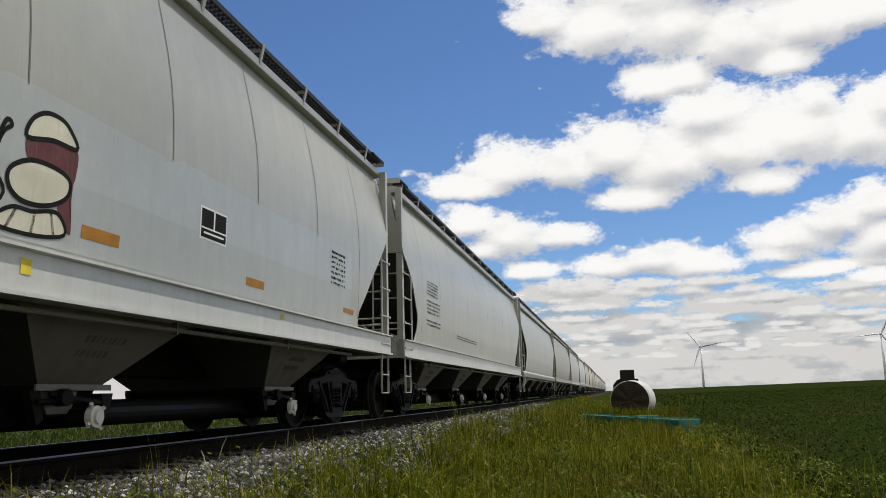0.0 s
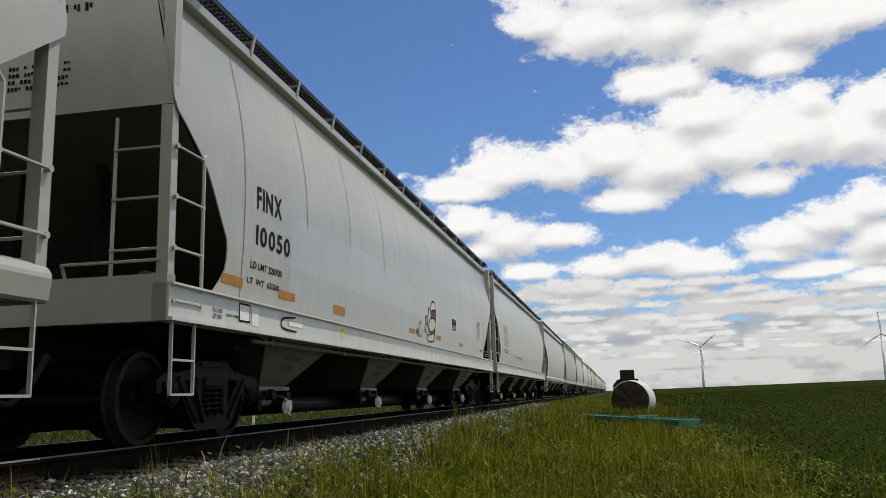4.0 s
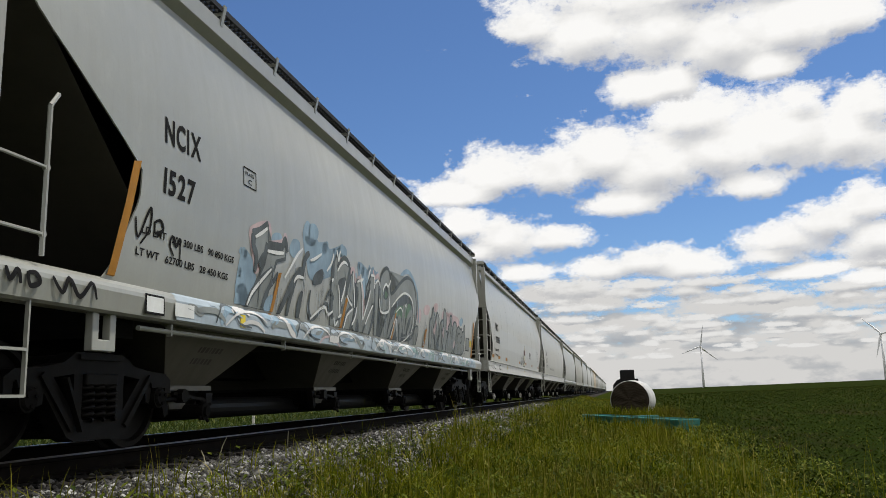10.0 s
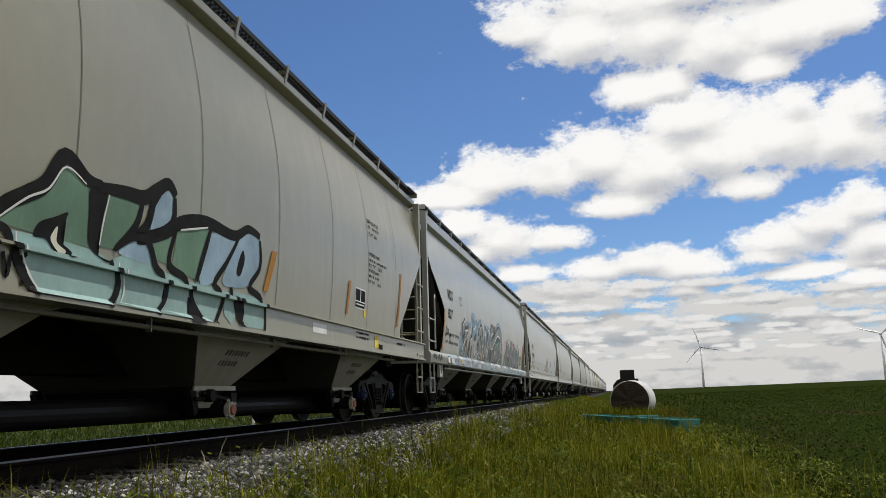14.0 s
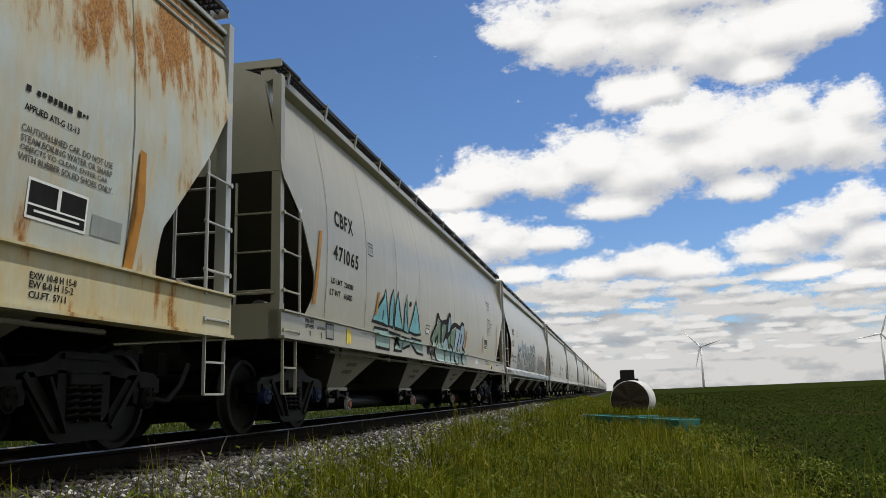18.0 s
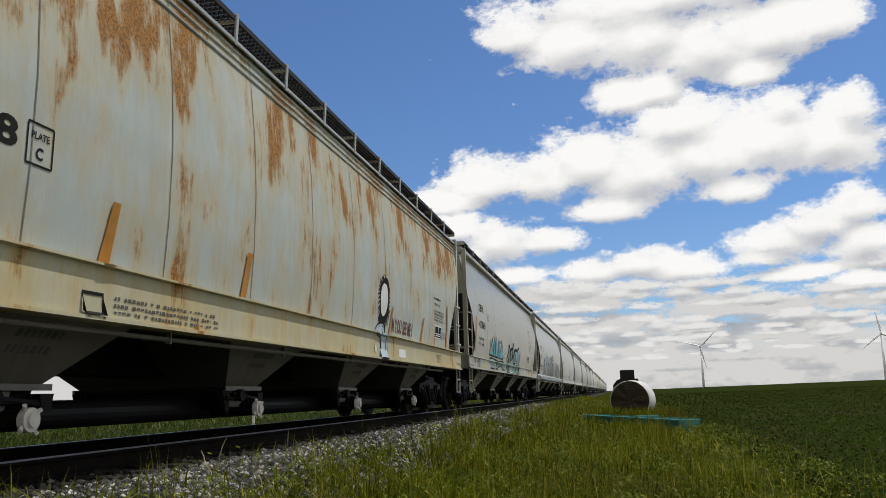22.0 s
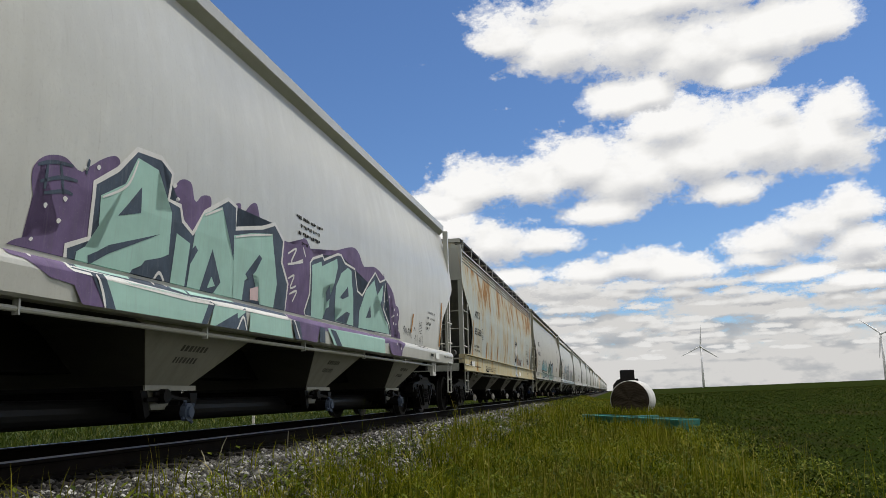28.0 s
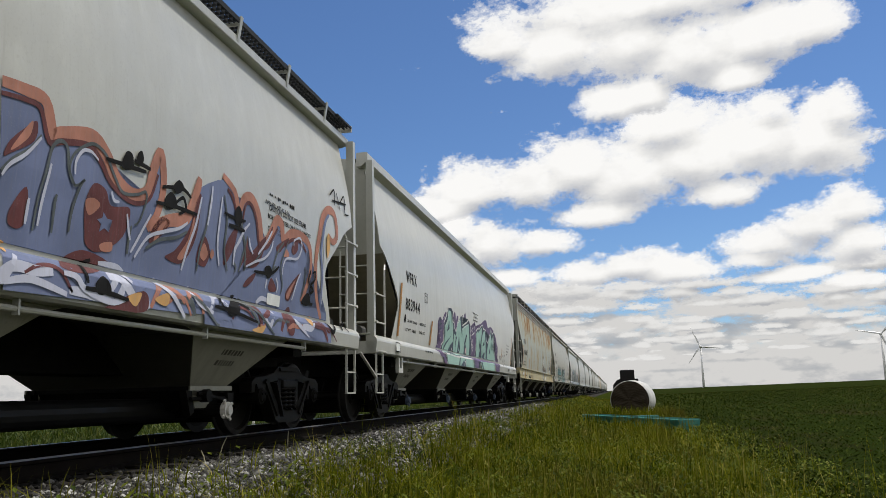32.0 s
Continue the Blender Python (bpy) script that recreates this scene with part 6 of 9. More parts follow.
decal("painted_shape", w_ncix, [(-3.33, 1.73), (-3.23, 1.83), (-3.25, 1.63), (-3.17, 1.54), (-3.27, 1.51)], SLATE, 6, True)
decal("painted_shape", w_ncix, [(-3.00, 1.53), (-2.82, 1.76), (-2.84, 1.60), (-2.93, 1.51), (-3.10, 1.49)], SLATE, 6, True)
stroke("painted_line", w_ncix, [(-3.11, 2.25), (-2.99, 2.34), (-2.81, 2.42), (-2.65, 2.40), (-2.54, 2.35)], SLATE, 0.1, 7, False)
stroke("painted_line", w_ncix, [(-2.54, 2.34), (-2.60, 2.16), (-2.70, 1.92)], SLATE, 0.1, 8, False)
stroke("painted_line", w_ncix, [(-3.11, 2.19), (-2.98, 2.30), (-2.81, 2.37), (-2.66, 2.35)], WHITE, 0.045, 9, False)
stroke("painted_line", w_ncix, [(-3.06, 2.00), (-2.98, 1.81), (-2.92, 1.58)], WHITE, 0.045, 10, False)
stroke("painted_line", w_ncix, [(-2.73, 2.11), (-2.82, 1.91), (-2.90, 1.78)], WHITE, 0.045, 9, False)
stroke("painted_line", w_ncix, [(-3.17, 2.49), (-3.12, 2.43), (-3.07, 2.35), (-3.03, 2.46), (-2.99, 2.50)], WHITE, 0.045, 10, False)
stroke("painted_line", w_ncix, [(-3.16, 1.52), (-3.10, 1.42), (-2.99, 1.49)], WHITE, 0.045, 9, False)
stroke("painted_line", w_ncix, [(-2.98, 1.55), (-2.85, 1.59)], WHITE, 0.045, 10, False)
stroke("painted_line", w_ncix, [(-3.35, 2.02), (-3.27, 2.06)], WHITE, 0.045, 9, False)
outlined("painted_letter", w_ncix, [(-2.59, 2.10), (-2.40, 2.29), (-2.34, 2.05), (-2.28, 1.75), (-2.23, 1.74), (-2.44, 1.39), (-2.73, 1.39), (-2.66, 1.55), (-2.37, 1.74), (-2.37, 1.80), (-2.66, 1.91)], SILVER, SLATE, 0.045, 4, False)
decal("painted_shape", w_ncix, [(-2.36, 1.77), (-2.53, 1.73), (-2.74, 1.56), (-2.69, 1.50)], SLATE, 6, True)
decal("painted_shape", w_ncix, [(-2.32, 2.14), (-2.23, 2.09), (-2.11, 2.06), (-2.15, 1.78), (-2.34, 1.44), (-2.44, 1.38), (-2.23, 1.74), (-2.29, 1.97)], SLATE, 6, True)
decal("painted_shape", w_ncix, [(-2.16, 1.40), (-2.06, 1.61), (-1.98, 1.39)], SLATE, 6, True)
stroke("painted_line", w_ncix, [(-2.40, 2.27), (-2.33, 2.01), (-2.26, 1.75)], WHITE, 0.045, 9, False)
stroke("painted_line", w_ncix, [(-2.66, 1.90), (-2.51, 1.81), (-2.39, 1.77)], WHITE, 0.045, 10, False)
stroke("painted_line", w_ncix, [(-2.72, 1.40), (-2.59, 1.61), (-2.33, 1.73)], WHITE, 0.045, 9, False)
stroke("painted_line", w_ncix, [(-2.35, 1.48), (-2.21, 1.61), (-2.15, 1.78)], WHITE, 0.045, 10, False)
outlined("painted_letter", w_ncix, [(-2.25, 2.11), (-2.15, 2.19), (-1.96, 2.20), (-1.80, 1.66), (-1.68, 2.14), (-1.45, 2.37), (-1.26, 2.36), (-1.19, 1.87), (-1.34, 1.59), (-1.48, 1.36), (-1.82, 1.37), (-2.12, 1.37), (-2.32, 1.44), (-2.19, 1.73)], SILVER, SLATE, 0.05, 4, False)
decal("painted_shape", w_ncix, [(-1.98, 2.14), (-1.91, 2.17), (-1.75, 1.80), (-1.83, 1.65)], PINK, 6, True)
decal("painted_shape", w_ncix, [(-1.71, 1.84), (-1.67, 2.02), (-1.52, 2.14), (-1.58, 1.92), (-1.67, 1.75)], SLATE, 6, True)
stroke("painted_line", w_ncix, [(-1.44, 2.26), (-1.53, 2.21), (-1.55, 2.04), (-1.72, 1.75)], SLATE, 0.07, 7, False)
stroke("painted_line", w_ncix, [(-1.81, 1.38), (-1.67, 1.55), (-1.37, 1.85), (-1.28, 1.91)], SLATE, 0.07, 8, False)
stroke("painted_line", w_ncix, [(-1.48, 1.36), (-1.27, 1.64), (-1.21, 2.05)], SLATE, 0.07, 7, False)
stroke("painted_line", w_ncix, [(-1.98, 2.16), (-1.87, 1.83), (-1.83, 1.65)], SLATE, 0.07, 8, False)
stroke("painted_line", w_ncix, [(-2.18, 2.16), (-1.98, 2.19), (-1.92, 1.97), (-1.83, 1.60)], WHITE, 0.045, 9, False)
stroke("painted_line", w_ncix, [(-1.82, 1.60), (-1.63, 1.86), (-1.48, 2.11)], WHITE, 0.045, 10, False)
stroke("painted_line", w_ncix, [(-1.46, 2.36), (-1.27, 2.36), (-1.24, 2.17)], WHITE, 0.045, 9, False)
stroke("painted_line", w_ncix, [(-1.69, 1.54), (-1.42, 1.80), (-1.30, 1.89)], WHITE, 0.045, 10, False)
stroke("painted_line", w_ncix, [(-1.60, 2.29), (-1.54, 2.40), (-1.49, 2.46)], WHITE, 0.045, 9, False)
stroke("painted_line", w_ncix, [(-2.01, 2.18), (-1.87, 2.25)], WHITE, 0.045, 10, False)
stroke("painted_line", w_ncix, [(-2.01, 2.31), (-1.98, 2.21)], WHITE, 0.045, 9, False)
outlined("painted_letter", w_ncix, [(-1.20, 2.25), (-1.03, 2.35), (-0.92, 2.21), (-0.99, 2.01), (-1.01, 1.37), (-1.16, 1.38), (-1.20, 1.86)], SILVER, SLATE, 0.045, 4, False)
stroke("painted_line", w_ncix, [(-1.20, 2.25), (-1.03, 2.33), (-0.91, 2.23)], WHITE, 0.045, 9, False)
decal("painted_shape", w_ncix, [(-1.00, 1.80), (-0.53, 1.81), (-0.59, 1.65), (-0.80, 1.35), (-1.02, 1.36)], SLATE, 3, True)
stroke("painted_line", w_ncix, [(-0.15, 2.27), (0.75, 2.72), (1.34, 2.74), (1.82, 2.43), (1.92, 1.86)], SKYBLUE, 0.1, 3, False)
outlined("painted_letter", w_ncix, [(-0.91, 2.35), (-0.70, 2.55), (-0.42, 2.62), (-0.24, 2.46), (-0.17, 2.21), (0.61, 2.55), (1.08, 2.66), (1.50, 2.58), (1.71, 2.26), (1.71, 1.91), (1.48, 1.58), (0.95, 1.46), (-0.41, 1.38), (-0.80, 1.37), (-0.54, 1.71), (-0.39, 1.87), (-0.72, 1.82), (-0.93, 1.92), (-0.98, 2.12)], SILVER, SLATE, 0.07, 4, True)
decal("painted_shape", w_ncix, [(-0.71, 2.15), (-0.64, 2.28), (-0.48, 2.31), (-0.37, 2.18), (-0.50, 2.07), (-0.66, 2.07)], SLATE, 6, True)
decal("painted_shape", w_ncix, [(-0.17, 1.95), (0.19, 2.14), (0.77, 2.31), (1.26, 2.25), (1.42, 1.93), (1.24, 1.61), (0.35, 1.45), (-0.34, 1.44), (-0.24, 1.80)], SLATE, 6, True)
decal("painted_shape", w_ncix, [(-0.63, 2.11), (-0.57, 2.21), (-0.43, 2.17), (-0.52, 2.09)], TEALGREEN, 7, True)
decal("painted_shape", w_ncix, [(0.06, 1.91), (0.40, 2.05), (0.77, 2.08), (1.18, 2.16), (1.37, 2.00), (0.94, 1.87), (0.34, 1.84)], TEALGREEN, 7, True)
stroke("painted_line", w_ncix, [(-0.24, 2.44), (-0.40, 2.31), (-0.55, 2.33), (-0.71, 2.22), (-0.73, 2.11)], WHITE, 0.045, 9, False)
stroke("painted_line", w_ncix, [(-0.97, 2.04), (-0.85, 1.84), (-0.57, 1.83), (-0.32, 1.91), (-0.35, 2.14)], WHITE, 0.045, 10, False)
stroke("painted_line", w_ncix, [(-0.17, 1.97), (0.33, 2.20), (0.83, 2.33), (1.35, 2.24), (1.50, 1.88), (1.31, 1.57)], WHITE, 0.045, 9, False)
stroke("painted_line", w_ncix, [(-0.32, 1.43), (-0.16, 1.65), (0.07, 1.80), (0.13, 1.63), (-0.07, 1.44)], SILVER, 0.13, 8, False)
stroke("painted_line", w_ncix, [(0.30, 1.47), (0.29, 1.71), (0.45, 1.82), (0.52, 1.49)], SILVER, 0.13, 9, False)
stroke("painted_line", w_ncix, [(0.61, 1.57), (0.66, 1.94), (0.77, 2.04), (0.76, 1.55)], SILVER, 0.13, 8, False)
stroke("painted_line", w_ncix, [(0.85, 1.56), (1.03, 1.88), (1.30, 2.00), (1.27, 1.78), (1.04, 1.55)], SILVER, 0.13, 9, False)
stroke("painted_line", w_ncix, [(-0.36, 1.40), (-0.23, 1.35), (-0.03, 1.58), (0.15, 1.79), (0.26, 1.65), (0.38, 1.38), (0.79, 1.43), (1.22, 1.57)], WHITE, 0.03, 10, False)
stroke("painted_line", w_ncix, [(0.13, 1.90), (0.45, 2.02), (0.63, 1.95)], WHITE, 0.03, 11, False)
stroke("painted_line", w_ncix, [(0.77, 2.04), (0.87, 2.13), (0.93, 2.03)], WHITE, 0.03, 10, False)
outlined("painted_letter", w_ncix, [(1.19, 1.39), (1.36, 1.62), (1.81, 1.79), (1.93, 1.66), (1.63, 1.32)], SILVER, SLATE, 0.035, 5, True)
decal("painted_cloud", w_ncix, [(2.37, 2.15), (2.49, 2.25), (2.67, 2.30), (2.90, 2.30), (2.99, 2.24), (2.86, 2.13), (2.67, 2.08), (2.46, 2.08)], PINK, 1, True)
decal("painted_cloud", w_ncix, [(3.34, 2.29), (3.44, 2.39), (3.59, 2.43), (3.78, 2.43), (3.86, 2.37), (3.75, 2.27), (3.59, 2.23), (3.41, 2.23)], PINK, 1, True)
decal("painted_cloud", w_ncix, [(1.81, 1.99), (1.88, 2.12), (2.00, 2.16), (2.14, 2.14), (2.20, 2.05), (2.12, 1.92), (2.00, 1.87), (1.87, 1.90)], PINK, 1, True)
decal("painted_cloud", w_ncix, [(4.89, 2.26), (5.02, 2.34), (5.22, 2.38), (5.46, 2.39), (5.56, 2.35), (5.42, 2.27), (5.21, 2.23), (4.98, 2.23)], PINK, 1, True)
stroke("painted_line", w_ncix, [(-5.95, 2.22), (-5.75, 2.27), (-5.54, 2.40)], SLATE, 0.1, 7, False)
stroke("painted_line", w_ncix, [(-5.94, 2.21), (-5.91, 2.08), (-5.82, 1.97), (-5.83, 1.80)], SLATE, 0.1, 8, False)
stroke("painted_line", w_ncix, [(-5.57, 2.12), (-5.32, 2.14), (-5.13, 2.19), (-5.03, 2.30), (-4.95, 2.16)], SLATE, 0.1, 7, False)
stroke("painted_line", w_ncix, [(-5.99, 1.37), (-5.87, 1.55), (-5.64, 1.74), (-5.37, 1.90)], SLATE, 0.1, 8, False)
stroke("painted_line", w_ncix, [(-4.45, 1.89), (-4.37, 2.17), (-4.22, 2.27)], SLATE, 0.1, 7, False)
stroke("painted_line", w_ncix, [(-5.14, 1.37), (-4.92, 1.62), (-4.71, 1.90)], SLATE, 0.1, 8, False)
stroke("painted_line", w_ncix, [(-4.86, 1.38), (-4.78, 1.64), (-4.62, 1.90)], SLATE, 0.1, 7, False)
stroke("painted_line", w_ncix, [(-5.55, 2.17), (-5.59, 2.03), (-5.73, 1.87)], SLATE, 0.1, 8, False)
stroke("painted_line", w_ncix, [(-5.99, 2.27), (-5.95, 2.07), (-5.86, 1.92), (-5.80, 1.80), (-5.64, 1.93)], PINK, 0.06, 3, False)
stroke("painted_line", w_ncix, [(-5.52, 2.18), (-5.13, 2.26), (-5.02, 2.36), (-4.96, 2.24)], PINK, 0.06, 4, False)
stroke("painted_line", w_ncix, [(-5.87, 2.18), (-5.68, 2.27), (-5.56, 2.34)], WHITE, 0.045, 9, False)
stroke("painted_line", w_ncix, [(-5.54, 2.08), (-5.28, 2.10), (-5.07, 2.13)], WHITE, 0.045, 10, False)
stroke("painted_line", w_ncix, [(-5.96, 1.42), (-5.85, 1.57), (-5.61, 1.75), (-5.40, 1.89)], WHITE, 0.045, 9, False)
stroke("painted_line", w_ncix, [(-4.71, 1.83), (-4.60, 1.91), (-4.40, 1.92)], WHITE, 0.045, 10, False)
stroke("painted_line", w_ncix, [(-5.00, 1.84), (-4.74, 2.09), (-4.61, 2.20), (-4.46, 2.29)], WHITE, 0.045, 9, False)
stroke("painted_line", w_ncix, [(-4.19, 2.18), (-4.02, 2.23), (-3.78, 2.33)], WHITE, 0.045, 10, False)
stroke("painted_line", w_ncix, [(-4.07, 1.43), (-3.71, 1.60), (-3.54, 1.63), (-3.41, 1.55), (-3.23, 1.61)], WHITE, 0.045, 9, False)
stroke("painted_line", w_ncix, [(-3.56, 2.13), (-3.38, 2.26), (-3.29, 2.41)], WHITE, 0.045, 10, False)
decal("painted_shape", w_ncix, [(-4.73, 1.89), (-4.58, 2.03), (-4.44, 2.04), (-4.48, 1.94), (-4.64, 1.88)], SLATE, 6, True)
decal("painted_shape", w_ncix, [(-4.07, 1.89), (-4.01, 2.03), (-3.71, 2.13), (-3.73, 1.95), (-3.95, 1.89)], SLATE, 6, True)
decal("painted_shape", w_ncix, [(-4.55, 1.58), (-4.46, 1.74), (-4.39, 1.71), (-4.48, 1.34), (-4.55, 1.34)], SLATE, 6, True)
decal("painted_shape", w_ncix, [(-5.36, 1.75), (-5.21, 1.89), (-5.25, 1.77), (-5.52, 1.56), (-5.61, 1.42)], SLATE, 6, True)
decal("painted_shape", w_ncix, [(-5.52, 1.42), (-5.47, 1.54), (-5.30, 1.60), (-5.33, 1.40)], SKYBLUE, 6, True)
stroke("painted_line", w_ncix, [(-4.13, 1.80), (-4.15, 1.55), (-3.98, 1.44), (-3.53, 1.68), (-3.35, 1.59)], SLATE, 0.07, 8, False)
stroke("painted_line", w_ncix, [(-5.58, 1.43), (-5.48, 1.62), (-5.25, 1.82)], SLATE, 0.07, 9, False)
stroke("painted_line", w_ncix, [(-3.54, 1.73), (-3.39, 1.87), (-3.21, 1.78)], SLATE, 0.07, 8, False)
decal("painted_cloud", w_ncix, [(4.21, 2.19), (4.51, 2.34), (5.28, 2.34), (6.28, 2.33), (6.38, 2.13), (5.10, 1.97), (4.45, 1.89)], PINK, 1, True)
decal("painted_cloud", w_ncix, [(6.46, 2.27), (6.78, 2.39), (6.97, 2.30), (6.69, 2.15), (6.50, 2.16)], SKYBLUE, 2, True)
drips(w_ncix, -5.9, 7.2, [(-6, 2.3), (-4, 2.5), (-2, 2.6), (1.5, 2.7), (3, 2.1), (5, 2.5), (7.5, 1.9)], 60, (SLATE, SILVER, GREYBLUE), 10)
outlined("painted_letter", w_ncix, [(2.98, 1.95), (3.12, 2.06), (3.22, 2.20), (3.25, 2.27), (3.34, 2.30), (3.41, 2.19), (3.49, 2.12), (3.49, 2.05), (3.39, 1.94), (3.32, 1.83), (3.39, 1.76), (3.40, 1.65), (3.47, 1.62), (3.53, 1.37), (3.03, 1.36)], SILVER, SLATE, 0.05, 4, True)
outlined("painted_letter", w_ncix, [(3.52, 1.65), (3.52, 1.85), (3.57, 2.03), (3.63, 2.15), (3.72, 2.23), (3.82, 2.21), (3.93, 2.10), (3.88, 2.00), (3.85, 1.91), (3.90, 1.86), (3.89, 1.77), (3.81, 1.64), (3.96, 1.72), (3.89, 1.38), (3.57, 1.37)], SILVER, SLATE, 0.05, 4, True)
outlined("painted_letter", w_ncix, [(3.79, 1.58), (4.02, 1.73), (4.01, 1.86), (4.05, 2.00), (4.15, 2.07), (4.30, 2.11), (4.40, 2.10), (4.43, 2.02), (4.33, 1.88), (4.33, 1.77), (4.46, 1.65), (4.32, 1.39), (3.65, 1.37)], SILVER, SLATE, 0.05, 4, True)
outlined("painted_letter", w_ncix, [(4.40, 2.08), (4.44, 2.26), (4.51, 2.37), (4.60, 2.39), (4.72, 2.31), (4.77, 2.17), (4.75, 2.02), (4.72, 1.88), (4.88, 1.90), (4.93, 1.83), (4.86, 1.72), (4.70, 1.41), (4.36, 1.40), (4.52, 1.75)], SILVER, SLATE, 0.05, 4, True)
outlined("painted_letter", w_ncix, [(4.97, 2.00), (5.15, 2.10), (5.21, 2.28), (5.42, 2.30), (5.46, 2.20), (5.39, 2.05), (5.49, 2.04), (5.44, 1.76), (5.56, 1.42), (4.75, 1.41), (4.94, 1.78), (5.08, 1.92)], SILVER, SLATE, 0.05, 4, True)
outlined("painted_letter", w_ncix, [(5.53, 1.83), (5.55, 2.05), (5.65, 2.15), (5.82, 2.19), (6.00, 2.17), (6.07, 2.04), (5.98, 1.85), (5.95, 1.68), (5.75, 1.43), (5.58, 1.43)], SILVER, SLATE, 0.05, 4, True)
outlined("painted_letter", w_ncix, [(6.02, 1.97), (6.13, 2.05), (6.36, 2.12), (6.52, 2.06), (6.73, 2.09), (6.81, 2.02), (6.99, 2.03), (7.07, 2.15), (7.19, 2.20), (7.23, 2.06), (7.16, 1.72), (6.90, 1.44), (5.78, 1.42), (6.00, 1.74)], SILVER, SLATE, 0.05, 4, True)
decal("painted_shape", w_ncix, [(5.77, 1.74), (5.86, 1.68), (5.85, 1.61), (5.69, 1.54), (5.65, 1.61)], PINK, 6, True)
decal("painted_shape", w_ncix, [(4.38, 1.95), (4.45, 1.91), (4.45, 1.70), (4.34, 1.80)], PINK, 6, True)
decal("painted_shape", w_ncix, [(3.32, 1.85), (3.40, 1.85), (3.53, 1.98), (3.55, 2.07), (3.65, 1.97), (3.52, 1.75), (3.40, 1.75)], PINK, 6, True)
stroke("painted_line", w_ncix, [(6.56, 1.83), (6.69, 1.89), (6.81, 1.83), (6.72, 1.73), (6.55, 1.73), (6.56, 1.83)], SLATE, 0.035, 7, False)
stroke("painted_line", w_ncix, [(6.12, 1.76), (6.22, 1.89), (6.40, 1.95), (6.54, 1.92)], SLATE, 0.035, 7, False)
stroke("painted_line", w_ncix, [(5.22, 2.20), (5.29, 2.00), (5.23, 1.78)], SLATE, 0.035, 7, False)
stroke("painted_line", w_ncix, [(4.21, 1.92), (4.29, 1.71), (4.22, 1.48)], SLATE, 0.035, 7, False)
stroke("painted_line", w_ncix, [(3.65, 1.97), (3.73, 1.73), (3.70, 1.52)], SLATE, 0.035, 7, False)
stroke("painted_line", w_ncix, [(3.15, 1.88), (3.19, 1.62), (3.13, 1.42)], SLATE, 0.035, 7, False)
stroke("painted_line", w_ncix, [(7.46, 1.88), (7.88, 1.91), (7.79, 1.56), (7.35, 1.56)], SLATE, 0.02, 5, True, False)
drips(w_ncix, 2.4, 7.3, [(2, 2.2), (3.4, 2.7), (4.6, 2.9), (5.4, 2.7), (6.4, 2.4), (7.3, 2.3)], 50, (SLATE, GREYBLUE), 21)
drips(w_ncix, -5.8, 1.8, [(-8, 2.2), (-6.0, 2.3), (-2, 2.7), (1.5, 2.6), (3, 2.1)], 45, (SLATE,), 22)
decal("painted_wash", w_ncix, [(-7.5, 1.13), (8.7, 1.13), (8.7, 1.385), (-7.5, 1.385)], GREYBLUE, 1, False)
sill_swirls(w_ncix, -7.3, 8.2, (SILVER, MINTBLUE, SKYBLUE, CHALK, GREYBLUE, SILVER), 3)
drips_on = random.Random(8)
for k in range(9):
    y = -6.6 + k * 1.65 + drips_on.uniform(-0.3, 0.3)
    stroke("painted_curl", w_ncix, [(y, 1.16), (y + 0.12, 1.33), (y + 0.35, 1.36), (y + 0.5, 1.2), (y + 0.8, 1.17)], SLATE, 0.028, 9)
    stroke("painted_curl", w_ncix, [(y + 0.2, 1.15), (y + 0.5, 1.3), (y + 0.9, 1.34), (y + 1.2, 1.25)], CHALK, 0.03, 10)
stroke("painted_line", w_ncix, [(-0.44, 1.34), (-0.16, 1.22), (0.24, 1.23), (0.76, 1.33), (1.20, 1.27), (1.37, 1.20), (1.58, 1.32)], WHITE, 0.035, 5, False)
stroke("painted_line", w_ncix, [(-3.88, 1.11), (-3.69, 1.21), (-3.34, 1.23), (-3.02, 1.11)], PINK, 0.03, 5, False)
stroke("painted_line", w_ncix, [(-0.47, 1.33), (0.36, 1.25), (1.15, 1.36), (1.81, 1.26)], WHITE, 0.03, 5, False)
decal("reflector", w_ncix, [(0.09, 1.87), (0.20, 1.91), (-0.02, 1.40), (-0.11, 1.40)], ORANGE, 9, False)
decal("reflector", w_ncix, [(2.56, 1.76), (2.75, 1.82), (2.50, 1.36), (2.36, 1.37)], ORANGE, 9, False)
decal("reflector", w_ncix, [(-2.69, 1.85), (-2.57, 1.89), (-2.81, 1.37), (-2.92, 1.37)], ORANGE, 9, False)
decal("reflector", w_ncix, [(8.54, 2.37), (8.72, 2.44), (8.36, 1.43), (8.18, 1.41)], ORANGE, 9, False)
decal("reflector", w_ncix, [(-8.24, 2.38), (-8.13, 2.41), (-8.36, 1.40), (-8.46, 1.39)], ORANGE, 9, False)
decal("reflector", w_ncix, [(-5.19, 1.87), (-5.10, 1.89), (-5.29, 1.37), (-5.37, 1.37)], ORANGE, 9, False)
patch("sticker", w_ncix, -7.98, -7.72, 1.12, 1.26, WHITE, 4, INK)
patch("sticker", w_ncix, -7.53, -7.19, 1.15, 1.27, WHITE, 4, None)
patch("sticker", w_ncix, -6.23, -6.11, 1.13, 1.27, YELLOW, 6, None)
patch("sticker", w_ncix, 7.48, 7.88, 1.23, 1.25, WHITE, 6, None)
patch("sticker", w_ncix, 7.43, 7.91, 1.58, 1.88, SILVER, 3, INK)
patch("sticker", w_ncix, 8.02, 8.22, 1.69, 1.86, YELLOW, 3, None)
